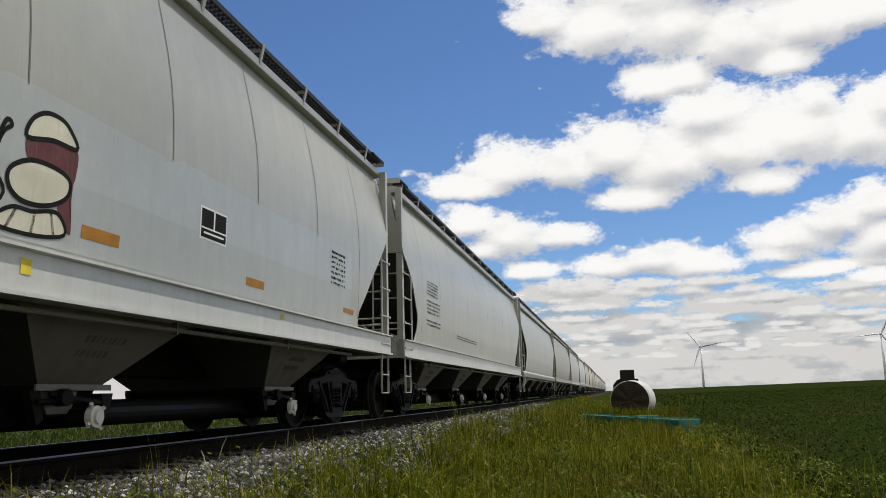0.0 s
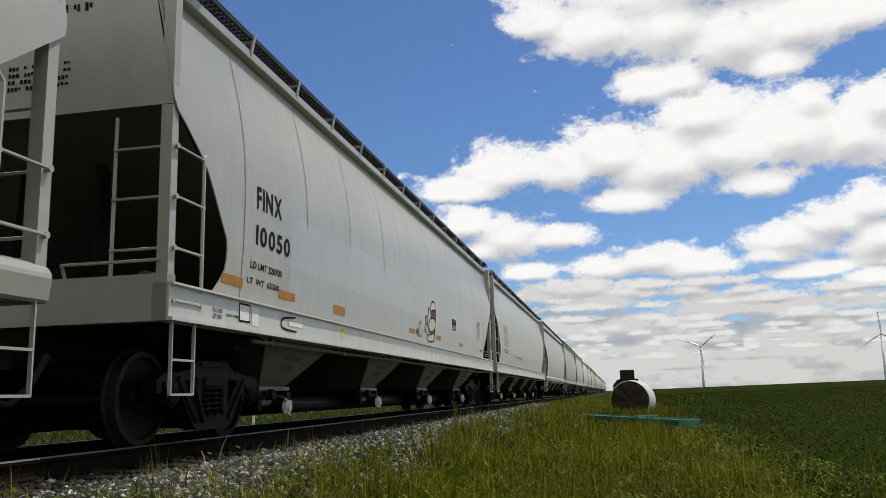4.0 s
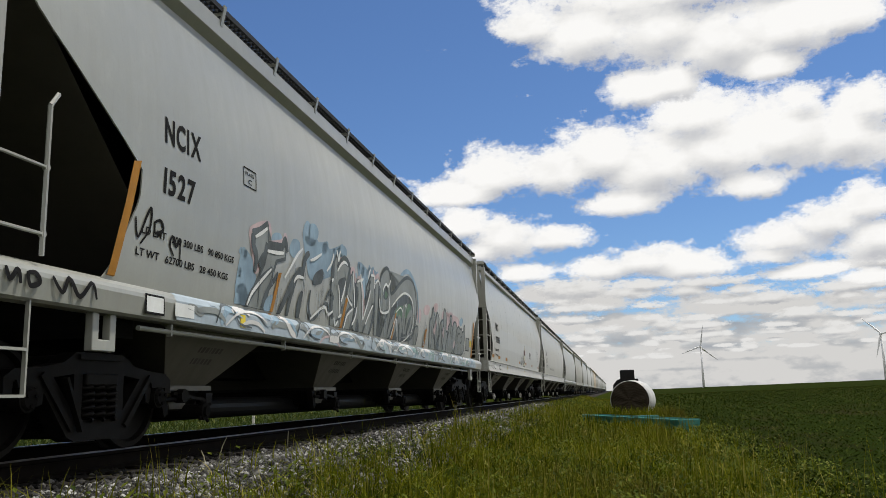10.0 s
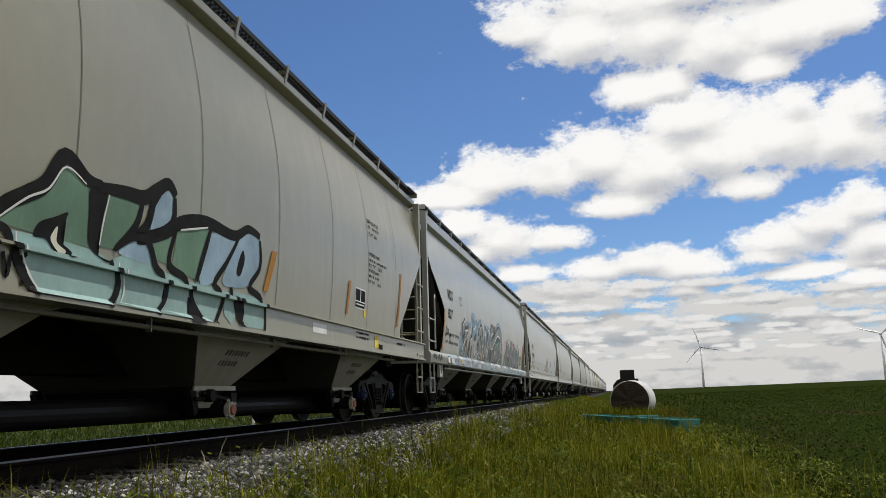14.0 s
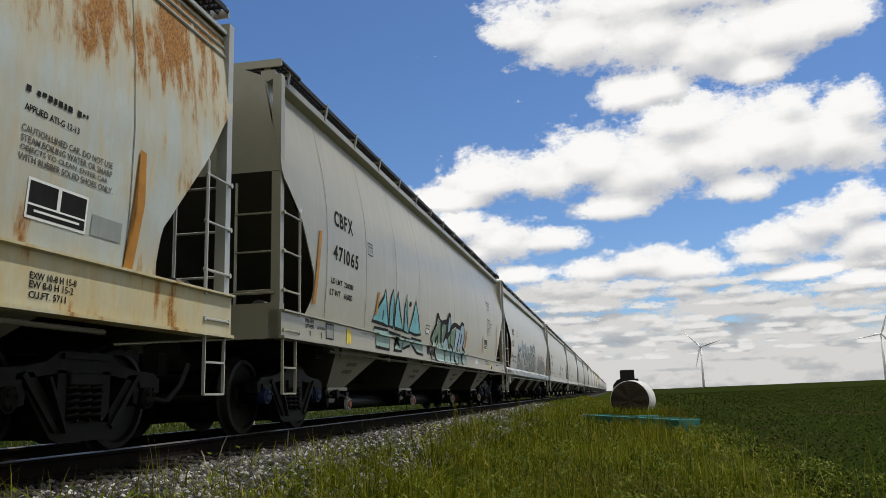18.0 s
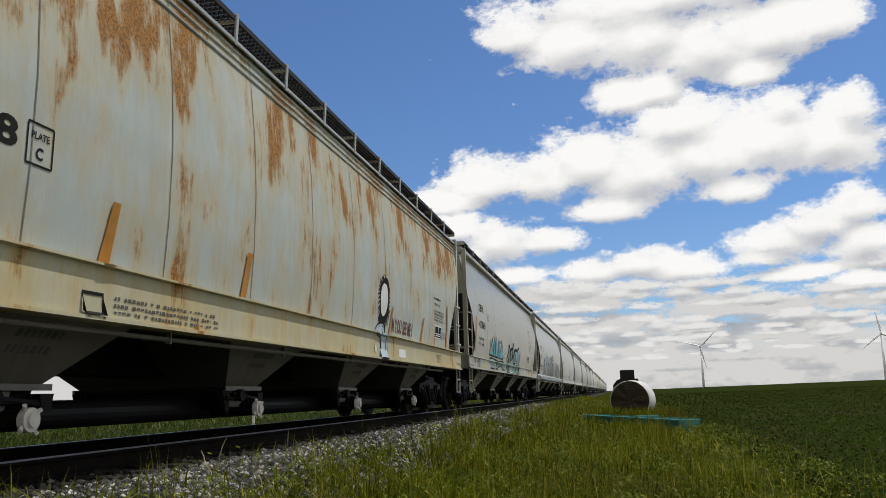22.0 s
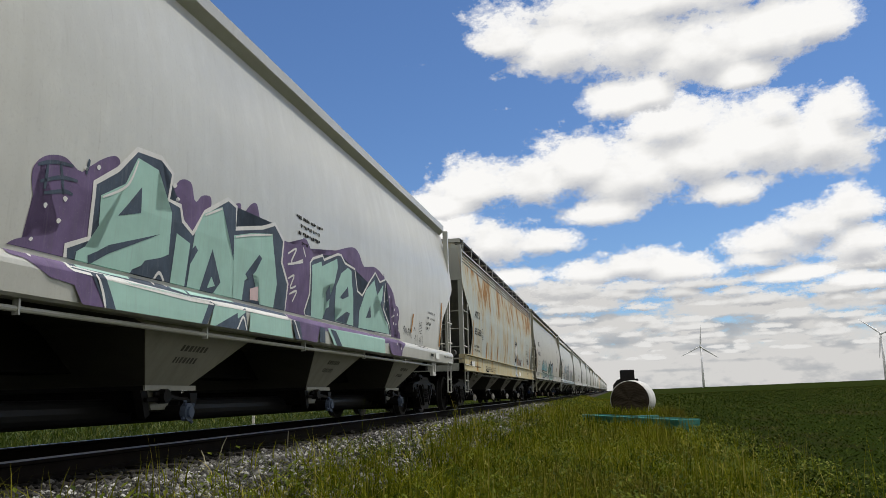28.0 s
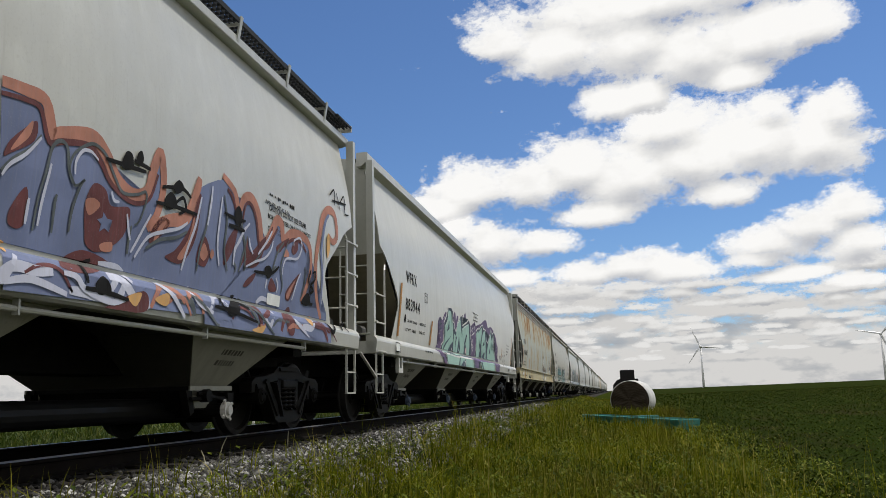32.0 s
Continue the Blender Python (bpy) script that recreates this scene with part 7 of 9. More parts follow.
stroke("painted_line", w_ncix, [(-8.15, 1.93), (-8.09, 1.77), (-7.98, 1.99), (-7.93, 2.04), (-7.93, 1.87), (-8.05, 1.72)], INK, 0.03, 3, False)
stroke("painted_line", w_ncix, [(-7.88, 1.93), (-7.78, 1.97), (-7.72, 1.90), (-7.84, 1.85), (-7.86, 1.93)], INK, 0.03, 3, False)
stroke("painted_line", w_ncix, [(-7.51, 1.70), (-7.59, 1.79), (-7.56, 1.87), (-7.48, 1.79), (-7.43, 1.87), (-7.40, 1.67)], INK, 0.03, 3, False)
stroke("painted_line", w_ncix, [(-9.61, 1.30), (-9.57, 1.22), (-9.50, 1.29), (-9.47, 1.20)], INK, 0.04, 6, False)
stroke("painted_line", w_ncix, [(-9.41, 1.29), (-9.38, 1.20), (-9.29, 1.23), (-9.33, 1.29), (-9.41, 1.28)], INK, 0.04, 6, False)
stroke("painted_line", w_ncix, [(-9.16, 1.29), (-9.05, 1.19), (-8.98, 1.30), (-8.86, 1.18), (-8.72, 1.30), (-8.66, 1.18)], INK, 0.04, 6, False)

# tan wagon: numbers and turquoise block letters
lettering(w_cbfx, "CBFX", -8.28, 2.84, 0.86, 0.24, INK, 2)
lettering(w_cbfx, "471065", -8.34, 2.34, 1.16, 0.23, INK, 2)
lettering(w_cbfx, "LD LMT  220000", -8.41, 2.0, 0.99, 0.08, INK, 2)
lettering(w_cbfx, "LT WT    66000", -8.44, 1.83, 0.99, 0.09, INK, 2)
plate_mark(w_cbfx, -6.65, -6.38, 2.69, 2.88)
decal("reflector", w_cbfx, [(-8.93, 2.64), (-8.83, 2.66), (-8.99, 1.64), (-9.10, 1.63)], ORANGE, 9, False)
decal("reflector", w_cbfx, [(-6.08, 2.14), (-5.97, 2.15), (-6.12, 1.75), (-6.23, 1.75)], ORANGE, 9, False)
decal("reflector", w_cbfx, [(2.39, 2.10), (2.54, 2.11), (2.34, 1.62), (2.22, 1.62)], ORANGE, 9, False)
decal("reflector", w_cbfx, [(5.22, 2.13), (5.32, 2.14), (5.23, 1.63), (5.14, 1.62)], ORANGE, 9, False)
decal("reflector", w_cbfx, [(8.25, 2.65), (8.33, 2.66), (8.12, 1.65), (8.00, 1.65)], ORANGE, 9, False)
patch("sticker", w_cbfx, -7.73, -7.53, 1.24, 1.46, YELLOW, 3, None)
patch("sticker", w_cbfx, -8.6, -8.33, 1.32, 1.5, SILVER, 3, INK)
lettering(w_cbfx, "PULL HERE", -9.38, 1.37, 0.3, 0.05, INK, 2)
lettering(w_cbfx, "LIFT HERE", -9.37, 1.3, 0.29, 0.05, INK, 2)
lettering(w_cbfx, "JACK HERE", -8.96, 1.3, 0.31, 0.05, INK, 2)
stroke("painted_line", w_cbfx, [(-9.22, 1.28), (-9.21, 1.20)], INK, 0.025, 3, False)
stroke("painted_line", w_cbfx, [(-8.80, 1.28), (-8.79, 1.19)], INK, 0.025, 3, False)
bars(w_cbfx, -7.01, -6.33, 1.37, 1.41, 2, INK)
lettering(w_cbfx, "EXW 10-8 H 15-5", 6.27, 3.23, 0.65, 0.070, INK, 2)
lettering(w_cbfx, "EW    9-8 H 15-1", 6.30, 3.14, 0.63, 0.060, INK, 2)
lettering(w_cbfx, "CU FT  6241", 6.30, 3.02, 0.47, 0.060, INK, 2)
lettering(w_cbfx, "EXTERIOR PAINT", 6.27, 2.68, 0.61, 0.060, INK, 2)
bars(w_cbfx, 6.27, 7.31, 2.565, 2.655, 1, INK)
lettering(w_cbfx, "PLT  TVT      12-13", 6.25, 2.49, 0.74, 0.060, INK, 2)
lettering(w_cbfx, "INTERIOR LINING", 6.25, 2.41, 0.59, 0.050, INK, 2)
bars(w_cbfx, 6.24, 6.81, 2.305, 2.395, 1, INK)
lettering(w_cbfx, "PLT  TVT      12-13", 6.22, 2.23, 0.73, 0.050, INK, 2)
patch("sticker", w_cbfx, 5.58, 6.06, 1.78, 2.06, INK, 3, WHITE)
patch("sticker", w_cbfx, 3.76, 4.27, 1.26, 1.39, WHITE, 2, None)
patch("sticker", w_cbfx, 6.58, 6.8, 1.23, 1.43, YELLOW, 2, None)
bars(w_cbfx, 5.6, 6.28, 1.28, 1.42, 2, INK)
decal("round_sticker", w_cbfx, [(6.10 + 0.07 * math.cos(k * 0.5236), 1.71 + 0.07 * math.sin(k * 0.5236)) for k in range(12)], YELLOW, 3, False)
patch("plate", w_cbfx, 6.81, 7.05, 1.19, 1.27, INK, 3, None)
bars(w_cbfx, 8.00, 8.55, 1.30, 1.39, 1, INK)
lettering(w_cbfx, "JOB F14003", -2.4, 1.85, 0.31, 0.04, INK, 2)
patch("sticker", w_cbfx, -2.41, -2.12, 1.71, 1.79, WHITE, 3, INK)
bars(w_cbfx, -2.36, -2.18, 1.70, 1.80, 1, INK)
decal("painted_shape", w_cbfx, [(-1.91, 1.58), (-1.83, 1.68), (-1.67, 1.79), (-1.46, 1.90), (-1.27, 2.12), (-1.01, 2.05), (-0.95, 1.99), (-0.95, 1.78), (-0.82, 1.57), (-1.19, 1.57), (-1.54, 1.57)], TEALGREEN, 3, False)
decal("painted_shape", w_cbfx, [(-0.79, 2.02), (-0.56, 2.07), (-0.28, 2.07), (-0.36, 1.87), (-0.59, 1.61), (-0.82, 1.60)], TEALGREEN, 3, False)
decal("painted_shape", w_cbfx, [(-0.12, 1.75), (0.28, 1.88), (0.22, 1.61), (0.02, 1.62)], TEALGREEN, 3, False)
decal("painted_shape", w_cbfx, [(0.31, 1.96), (0.89, 2.09), (0.83, 1.83), (0.73, 1.54), (0.27, 1.58)], TEALGREEN, 3, False)
decal("painted_shape", w_cbfx, [(-1.77, 1.55), (-1.19, 1.57), (-0.80, 1.56), (-0.62, 1.51), (-0.57, 1.30), (-0.67, 1.16), (-1.51, 1.16), (-1.64, 1.26), (-1.71, 1.46)], MINTBLUE, 3, False)
decal("painted_shape", w_cbfx, [(-0.59, 1.54), (-0.32, 1.65), (-0.01, 1.59), (0.13, 1.49), (0.11, 1.29), (0.01, 1.16), (-0.57, 1.18)], MINTBLUE, 3, False)
decal("painted_shape", w_cbfx, [(0.14, 1.54), (0.52, 1.51), (0.61, 1.36), (0.56, 1.16), (0.06, 1.17)], MINTBLUE, 3, False)
decal("painted_shape", w_cbfx, [(0.60, 1.51), (1.23, 1.52), (1.15, 1.35), (1.03, 1.17), (0.82, 1.16), (0.62, 1.31)], MINTBLUE, 3, False)
decal("painted_shape", w_cbfx, [(1.24, 1.50), (1.48, 1.51), (1.55, 1.32), (1.42, 1.17), (1.25, 1.26)], MINTBLUE, 3, False)
decal("painted_shape", w_cbfx, [(1.51, 1.52), (1.98, 1.53), (2.23, 1.48), (2.20, 1.18), (1.69, 1.18), (1.55, 1.32)], MINTBLUE, 3, False)
decal("painted_shape", w_cbfx, [(-0.53, 1.59), (-0.38, 1.72), (-0.19, 1.74), (-0.03, 1.58)], SKYBLUE, 4, True)
decal("painted_shape", w_cbfx, [(-0.15, 1.91), (-0.10, 2.13), (0.08, 2.26), (0.22, 2.19), (0.20, 2.00), (-0.03, 1.86)], SKYBLUE, 4, True)
decal("painted_shape", w_cbfx, [(0.94, 2.02), (1.43, 2.06), (1.32, 1.83), (1.05, 1.56), (0.78, 1.55)], SKYBLUE, 4, True)
decal("painted_shape", w_cbfx, [(1.48, 2.08), (1.78, 2.20), (2.05, 2.15), (2.05, 1.86), (1.87, 1.64), (1.44, 1.56), (1.24, 1.61), (1.42, 1.91)], SKYBLUE, 4, True)
stroke("painted_line", w_cbfx, [(-1.93, 1.57), (-1.83, 1.70), (-1.64, 1.81), (-1.46, 1.93), (-1.28, 2.18), (-1.01, 2.07), (-0.83, 2.07)], INK, 0.13, 6, False)
stroke("painted_line", w_cbfx, [(-0.87, 2.05), (-0.53, 2.09), (-0.26, 2.11), (-0.07, 2.22), (0.11, 2.32), (0.24, 2.24)], INK, 0.13, 7, False)
stroke("painted_line", w_cbfx, [(-0.11, 2.14), (-0.17, 1.91), (-0.29, 1.76), (0.08, 1.87), (0.36, 2.02), (0.67, 2.10), (0.94, 2.12), (1.43, 2.10), (1.75, 2.23), (2.05, 2.20)], INK, 0.13, 6, False)
stroke("painted_line", w_cbfx, [(-1.90, 1.57), (-1.76, 1.53), (-1.70, 1.37), (-1.60, 1.24), (-1.48, 1.15)], INK, 0.075, 8, False)
stroke("painted_line", w_cbfx, [(-0.63, 1.52), (-0.57, 1.36), (-0.61, 1.23), (-0.71, 1.15)], INK, 0.075, 9, False)
stroke("painted_line", w_cbfx, [(-0.28, 2.07), (-0.35, 1.85), (-0.59, 1.62)], INK, 0.075, 8, False)
stroke("painted_line", w_cbfx, [(-0.60, 1.61), (-0.36, 1.75), (-0.14, 1.75), (0.01, 1.56), (0.14, 1.49), (0.13, 1.30), (-0.02, 1.15)], INK, 0.075, 9, False)
stroke("painted_line", w_cbfx, [(0.28, 1.94), (0.22, 1.62), (0.52, 1.52), (0.61, 1.32), (0.85, 1.15)], INK, 0.075, 8, False)
stroke("painted_line", w_cbfx, [(0.91, 2.07), (0.81, 1.79), (0.72, 1.53)], INK, 0.075, 9, False)
stroke("painted_line", w_cbfx, [(1.53, 2.10), (1.29, 1.79), (1.08, 1.56), (1.23, 1.45), (1.06, 1.16)], INK, 0.075, 8, False)
stroke("painted_line", w_cbfx, [(0.22, 2.22), (0.21, 2.00), (-0.03, 1.85)], INK, 0.075, 9, False)
stroke("painted_line", w_cbfx, [(2.05, 2.16), (2.09, 1.86), (1.87, 1.62), (2.19, 1.51), (2.24, 1.17)], INK, 0.075, 8, False)
stroke("painted_line", w_cbfx, [(1.44, 1.56), (1.53, 1.31), (1.69, 1.18)], INK, 0.075, 9, False)
stroke("painted_line", w_cbfx, [(-0.15, 1.91), (-0.12, 2.08), (-0.02, 2.20)], INK, 0.075, 8, False)
decal("painted_shape", w_cbfx, [(-0.97, 2.02), (-0.77, 2.04), (-0.79, 1.80), (-0.83, 1.56), (-0.64, 1.51), (-0.71, 1.50), (-0.92, 1.59), (-0.96, 1.83)], INK, 6, True)
decal("painted_shape", w_cbfx, [(-1.52, 1.55), (-1.48, 1.65), (-1.33, 1.72), (-1.19, 1.78), (-1.25, 1.65), (-1.23, 1.56), (-1.10, 1.50), (-1.18, 1.45), (-1.31, 1.49), (-1.40, 1.55)], INK, 6, True)
decal("painted_shape", w_cbfx, [(1.56, 1.85), (1.64, 1.98), (1.70, 1.88), (1.63, 1.71), (1.54, 1.72)], INK, 6, True)
decal("painted_shape", w_cbfx, [(1.56, 1.49), (1.69, 1.40), (1.67, 1.24), (1.55, 1.32)], INK, 6, True)
decal("painted_shape", w_cbfx, [(0.52, 1.35), (0.62, 1.30), (0.79, 1.14), (0.56, 1.14)], INK, 6, True)
decal("painted_shape", w_cbfx, [(-1.35, 1.57), (-1.29, 1.66), (-1.28, 1.55), (-1.17, 1.50), (-1.22, 1.47), (-1.30, 1.51)], CREAM, 8, True)
stroke("painted_line", w_cbfx, [(-1.88, 1.59), (-1.77, 1.68), (-1.61, 1.80), (-1.43, 1.90), (-1.27, 2.10), (-1.03, 2.03)], CHALK, 0.018, 10, False)
stroke("painted_line", w_cbfx, [(-1.69, 1.55), (-1.64, 1.38), (-1.55, 1.25), (-1.45, 1.17)], CHALK, 0.018, 11, False)
stroke("painted_line", w_cbfx, [(-0.74, 2.02), (-0.78, 1.81), (-0.80, 1.61)], CHALK, 0.018, 10, False)
stroke("painted_line", w_cbfx, [(-0.52, 1.52), (-0.49, 1.31), (-0.53, 1.19)], CHALK, 0.018, 11, False)
stroke("painted_line", w_cbfx, [(0.35, 1.95), (0.85, 2.07)], CHALK, 0.018, 10, False)
stroke("painted_line", w_cbfx, [(-2.41, 1.47), (-2.33, 1.26), (-2.28, 1.44), (-2.23, 1.26)], INK, 0.045, 5, False)
stroke("painted_line", w_cbfx, [(-2.20, 1.47), (-2.17, 1.27)], INK, 0.045, 5, False)
stroke("painted_line", w_cbfx, [(-2.13, 1.46), (-2.10, 1.25), (-2.03, 1.36)], INK, 0.045, 5, False)
stroke("painted_line", w_cbfx, [(-2.00, 1.45), (-1.96, 1.25), (-1.88, 1.36), (-1.93, 1.46)], INK, 0.045, 5, False)
stroke("painted_line", w_cbfx, [(-1.82, 1.39), (-1.78, 1.24), (-1.75, 1.38)], INK, 0.045, 5, False)
stroke("painted_line", w_cbfx, [(-1.60, 1.41), (-1.70, 1.33), (-1.61, 1.30), (-1.64, 1.19)], INK, 0.045, 5, False)
stroke("painted_line", w_cbfx, [(-2.07, 1.19), (-1.93, 1.24), (-1.96, 1.17), (-1.87, 1.18)], INK, 0.045, 5, False)
outlined("painted_letter", w_cbfx, [(-6.36, 1.64), (-6.06, 1.89), (-5.71, 2.10), (-5.61, 2.24), (-5.50, 1.96), (-5.36, 1.62), (-5.69, 1.63)], TURQ, INK, 0.06, 4, False)
outlined("painted_letter", w_cbfx, [(-5.32, 1.63), (-5.32, 1.99), (-5.22, 2.17), (-5.08, 2.30), (-5.05, 2.10), (-5.04, 1.78), (-5.06, 1.62)], TURQ, INK, 0.06, 4, False)
outlined("painted_letter", w_cbfx, [(-4.97, 1.67), (-4.92, 2.04), (-4.76, 2.29), (-4.66, 1.99), (-4.50, 1.80), (-4.33, 1.62), (-4.89, 1.62)], TURQ, INK, 0.06, 4, False)
outlined("painted_letter", w_cbfx, [(-4.27, 1.61), (-4.27, 2.04), (-4.09, 2.32), (-4.12, 1.97), (-3.91, 1.59)], TURQ, INK, 0.06, 4, False)
outlined("painted_letter", w_cbfx, [(-3.88, 1.63), (-3.60, 1.98), (-3.37, 2.28), (-3.11, 1.90), (-2.90, 1.64), (-3.37, 1.60)], TURQ, INK, 0.06, 4, False)
outlined("painted_letter", w_cbfx, [(-6.22, 1.54), (-5.35, 1.55), (-5.39, 1.21), (-6.21, 1.22)], MINTBLUE, INK, 0.05, 4, False)
outlined("painted_letter", w_cbfx, [(-5.30, 1.53), (-4.94, 1.51), (-4.92, 1.35), (-5.09, 1.22), (-4.55, 1.22), (-4.49, 1.51)], MINTBLUE, INK, 0.05, 4, False)
outlined("painted_letter", w_cbfx, [(-4.41, 1.50), (-3.74, 1.48), (-3.92, 1.36), (-4.47, 1.27)], MINTBLUE, INK, 0.05, 4, False)
outlined("painted_letter", w_cbfx, [(-3.66, 1.52), (-2.80, 1.51), (-2.80, 1.23), (-3.32, 1.24), (-3.77, 1.39)], MINTBLUE, INK, 0.05, 4, False)
stroke("painted_line", w_cbfx, [(-5.75, 1.70), (-5.72, 1.87)], INK, 0.05, 8, False)
decal("painted_dot", w_cbfx, [(-3.94, 2.12), (-3.85, 2.21), (-3.74, 2.21), (-3.76, 2.13)], INK, 5, True)

# rusty wagon: stencilled numbers and scrawl
lettering(w_acfx, "ACFX", -7.81, 2.58, 0.92, 0.21, INK, 2)
lettering(w_acfx, "65568", -7.82, 2.09, 1.18, 0.21, INK, 2)
lettering(w_acfx, "LD LMT  195700", -7.92, 1.74, 0.91, 0.06, INK, 2)
lettering(w_acfx, "LT WT  67300 NEW", -7.95, 1.62, 1.19, 0.06, INK, 2)
plate_mark(w_acfx, -6.55, -6.29, 2.03, 2.32)
decal("reflector", w_acfx, [(-8.09, 2.48), (-8.00, 2.49), (-8.10, 1.49), (-8.23, 1.48)], ORANGE, 9, False)
decal("reflector", w_acfx, [(-5.55, 1.98), (-5.45, 1.98), (-5.53, 1.47), (-5.68, 1.46)], ORANGE, 9, False)
decal("reflector", w_acfx, [(-3.11, 1.98), (-2.98, 1.98), (-3.08, 1.49), (-3.22, 1.49)], ORANGE, 9, False)
decal("reflector", w_acfx, [(2.84, 1.99), (2.92, 2.00), (2.75, 1.49), (2.63, 1.48)], ORANGE, 9, False)
decal("reflector", w_acfx, [(5.26, 1.99), (5.37, 2.00), (5.18, 1.49), (5.04, 1.49)], ORANGE, 9, False)
decal("reflector", w_acfx, [(7.73, 2.50), (7.82, 2.49), (7.84, 2.07), (7.75, 1.48), (7.62, 1.48), (7.73, 1.94)], ORANGE, 9, False)
decal("painted_shape", w_acfx, [(2.04, 2.07), (2.06, 2.28), (2.29, 2.42), (2.51, 2.44), (2.63, 2.28), (2.60, 1.99), (2.52, 1.76), (2.22, 1.65), (2.00, 1.67), (2.09, 1.84)], INK, 3, True)
decal("painted_shape", w_acfx, [(2.08, 2.03), (2.12, 2.21), (2.27, 2.33), (2.46, 2.30), (2.53, 2.10), (2.45, 1.88), (2.29, 1.77), (2.14, 1.82)], CHALK, 5, True)
curl = random.Random(4)
for k in range(34):
    a = k * 2 * math.pi / 34
    y, z = 2.31 + 0.27 * math.cos(a), 2.06 + 0.33 * math.sin(a)
    n = curl.uniform(0.06, 0.14) * (1.5 if math.sin(a) < -0.4 else 1.0)
    stroke("painted_curl", w_acfx, [(y, z), (y + 0.5 * n * math.cos(a) + curl.uniform(-0.05, 0.05), z + 0.5 * n * math.sin(a)), (y + n * math.cos(a), z + n * math.sin(a) - 0.03)], INK, 0.035, 4)
outlined("painted_shape", w_acfx, [(1.81, 1.45), (1.92, 1.58), (2.10, 1.64), (2.34, 1.64), (2.38, 1.54), (2.45, 1.30), (2.40, 0.97), (2.02, 0.97), (2.04, 1.35)], GREYBLUE, INK, 0.03, 3, True)
stroke("painted_line", w_acfx, [(1.98, 1.50), (2.07, 1.35), (2.06, 1.00)], INK, 0.025, 5, False)
stroke("painted_line", w_acfx, [(2.23, 1.54), (2.33, 1.38), (2.34, 0.99)], INK, 0.025, 5, False)
lettering(w_acfx, "N YOU SEE ME ?", 2.87, 1.54, 1.51, 0.26, SCRAWL, 4)
patch("sticker", w_acfx, 3.28, 3.75, 1.11, 1.26, WHITE, 2, None)
patch("sticker", w_acfx, 6.48, 7.09, 1.68, 1.92, INK, 3, WHITE)
patch("sticker", w_acfx, 7.17, 7.56, 1.67, 1.83, SILVER, 2, None)
bars(w_acfx, 6.36, 7.03, 2.49, 2.58, 1, INK)
lettering(w_acfx, "APPLIED ATI-G 12-13", 6.36, 2.38, 0.58, 0.050, INK, 2)
lettering(w_acfx, "CAUTION:LINED CAR. DO NOT USE", 6.35, 2.23, 1.02, 0.050, FAINT, 2)
lettering(w_acfx, "STEAM.BOILING WATER OR SHARP", 6.35, 2.16, 1.02, 0.050, FAINT, 2)
lettering(w_acfx, "OBJECTS TO CLEAN. ENTER CAR", 6.35, 2.09, 0.97, 0.050, FAINT, 2)
lettering(w_acfx, "WITH RUBBER SOLED SHOES ONLY.", 6.34, 2.03, 1.05, 0.050, FAINT, 2)
lettering(w_acfx, "EXW 10-8 H 15-8", 6.53, 1.25, 0.49, 0.050, INK, 2)
lettering(w_acfx, "EW 8-0 H 15-2", 6.53, 1.19, 0.46, 0.050, INK, 2)
lettering(w_acfx, "CU.FT. 5711", 6.53, 1.12, 0.38, 0.050, INK, 2)
stroke("frame_line", w_acfx, [(-5.87, 1.23), (-5.62, 1.23), (-5.62, 1.08), (-5.86, 1.08)], INK, 0.03, 3, True, False)
stroke("frame_line", w_acfx, [(-5.83, 1.07), (-5.83, 0.95)], INK, 0.025, 3, False, False)
stroke("frame_line", w_acfx, [(-5.64, 1.08), (-5.64, 0.95)], INK, 0.025, 3, False, False)
bars(w_acfx, -5.47, -3.75, 1.08, 1.25, 3, FAINT)
bars(w_acfx, -8.79, -8.55, 1.14, 1.29, 3, INK)
bars(w_acfx, -7.97, -6.86, 1.15, 1.21, 1, INK)
decal("painted_shape", w_acfx, [(-8.55, 1.24), (-8.53, 1.31), (-8.45, 1.31), (-8.41, 1.22), (-8.43, 1.14), (-8.50, 1.15)], INK, 3, True)
patch("sticker", w_acfx, -8.39, -8.17, 1.19, 1.31, WHITE, 2, None)
patch("sticker", w_acfx, -8.15, -7.99, 1.18, 1.32, WHITE, 2, None)
decal("painted_shape", w_acfx, [(1.70, 1.22), (1.75, 1.25), (1.82, 1.22), (1.81, 1.15), (1.75, 1.13), (1.71, 1.15)], CHALK, 4, True)

# white wagon: numbers, mint letters on a purple cloud
lettering(w_wfrx, "WFRX", -7.83, 2.56, 0.87, 0.23, INK, 2)
lettering(w_wfrx, "883944", -7.87, 2.03, 1.16, 0.24, INK, 2)
lettering(w_wfrx, "LD LMT 221200", -7.69, 1.81, 0.75, 0.05, INK, 2)
lettering(w_wfrx, "100300 KG", -6.67, 1.82, 0.52, 0.06, INK, 2)
lettering(w_wfrx, "LT WT   64800", -7.8, 1.63, 0.81, 0.06, INK, 2)
lettering(w_wfrx, "29400 KG", -6.71, 1.65, 0.51, 0.06, INK, 2)
plate_mark(w_wfrx, -6.27, -6.01, 2.34, 2.53)
decal("painted_shape", w_wfrx, [(-7.89, 1.94), (-7.81, 1.88), (-7.87, 1.77), (-7.96, 1.83)], INK, 2, True)
lettering(w_wfrx, "EX W 10-3  H   8-9", 7.22, 2.13, 0.71, 0.05, INK, 2)
lettering(w_wfrx, "EW    9-5  H  14-1", 7.22, 2.01, 0.69, 0.05, INK, 2)
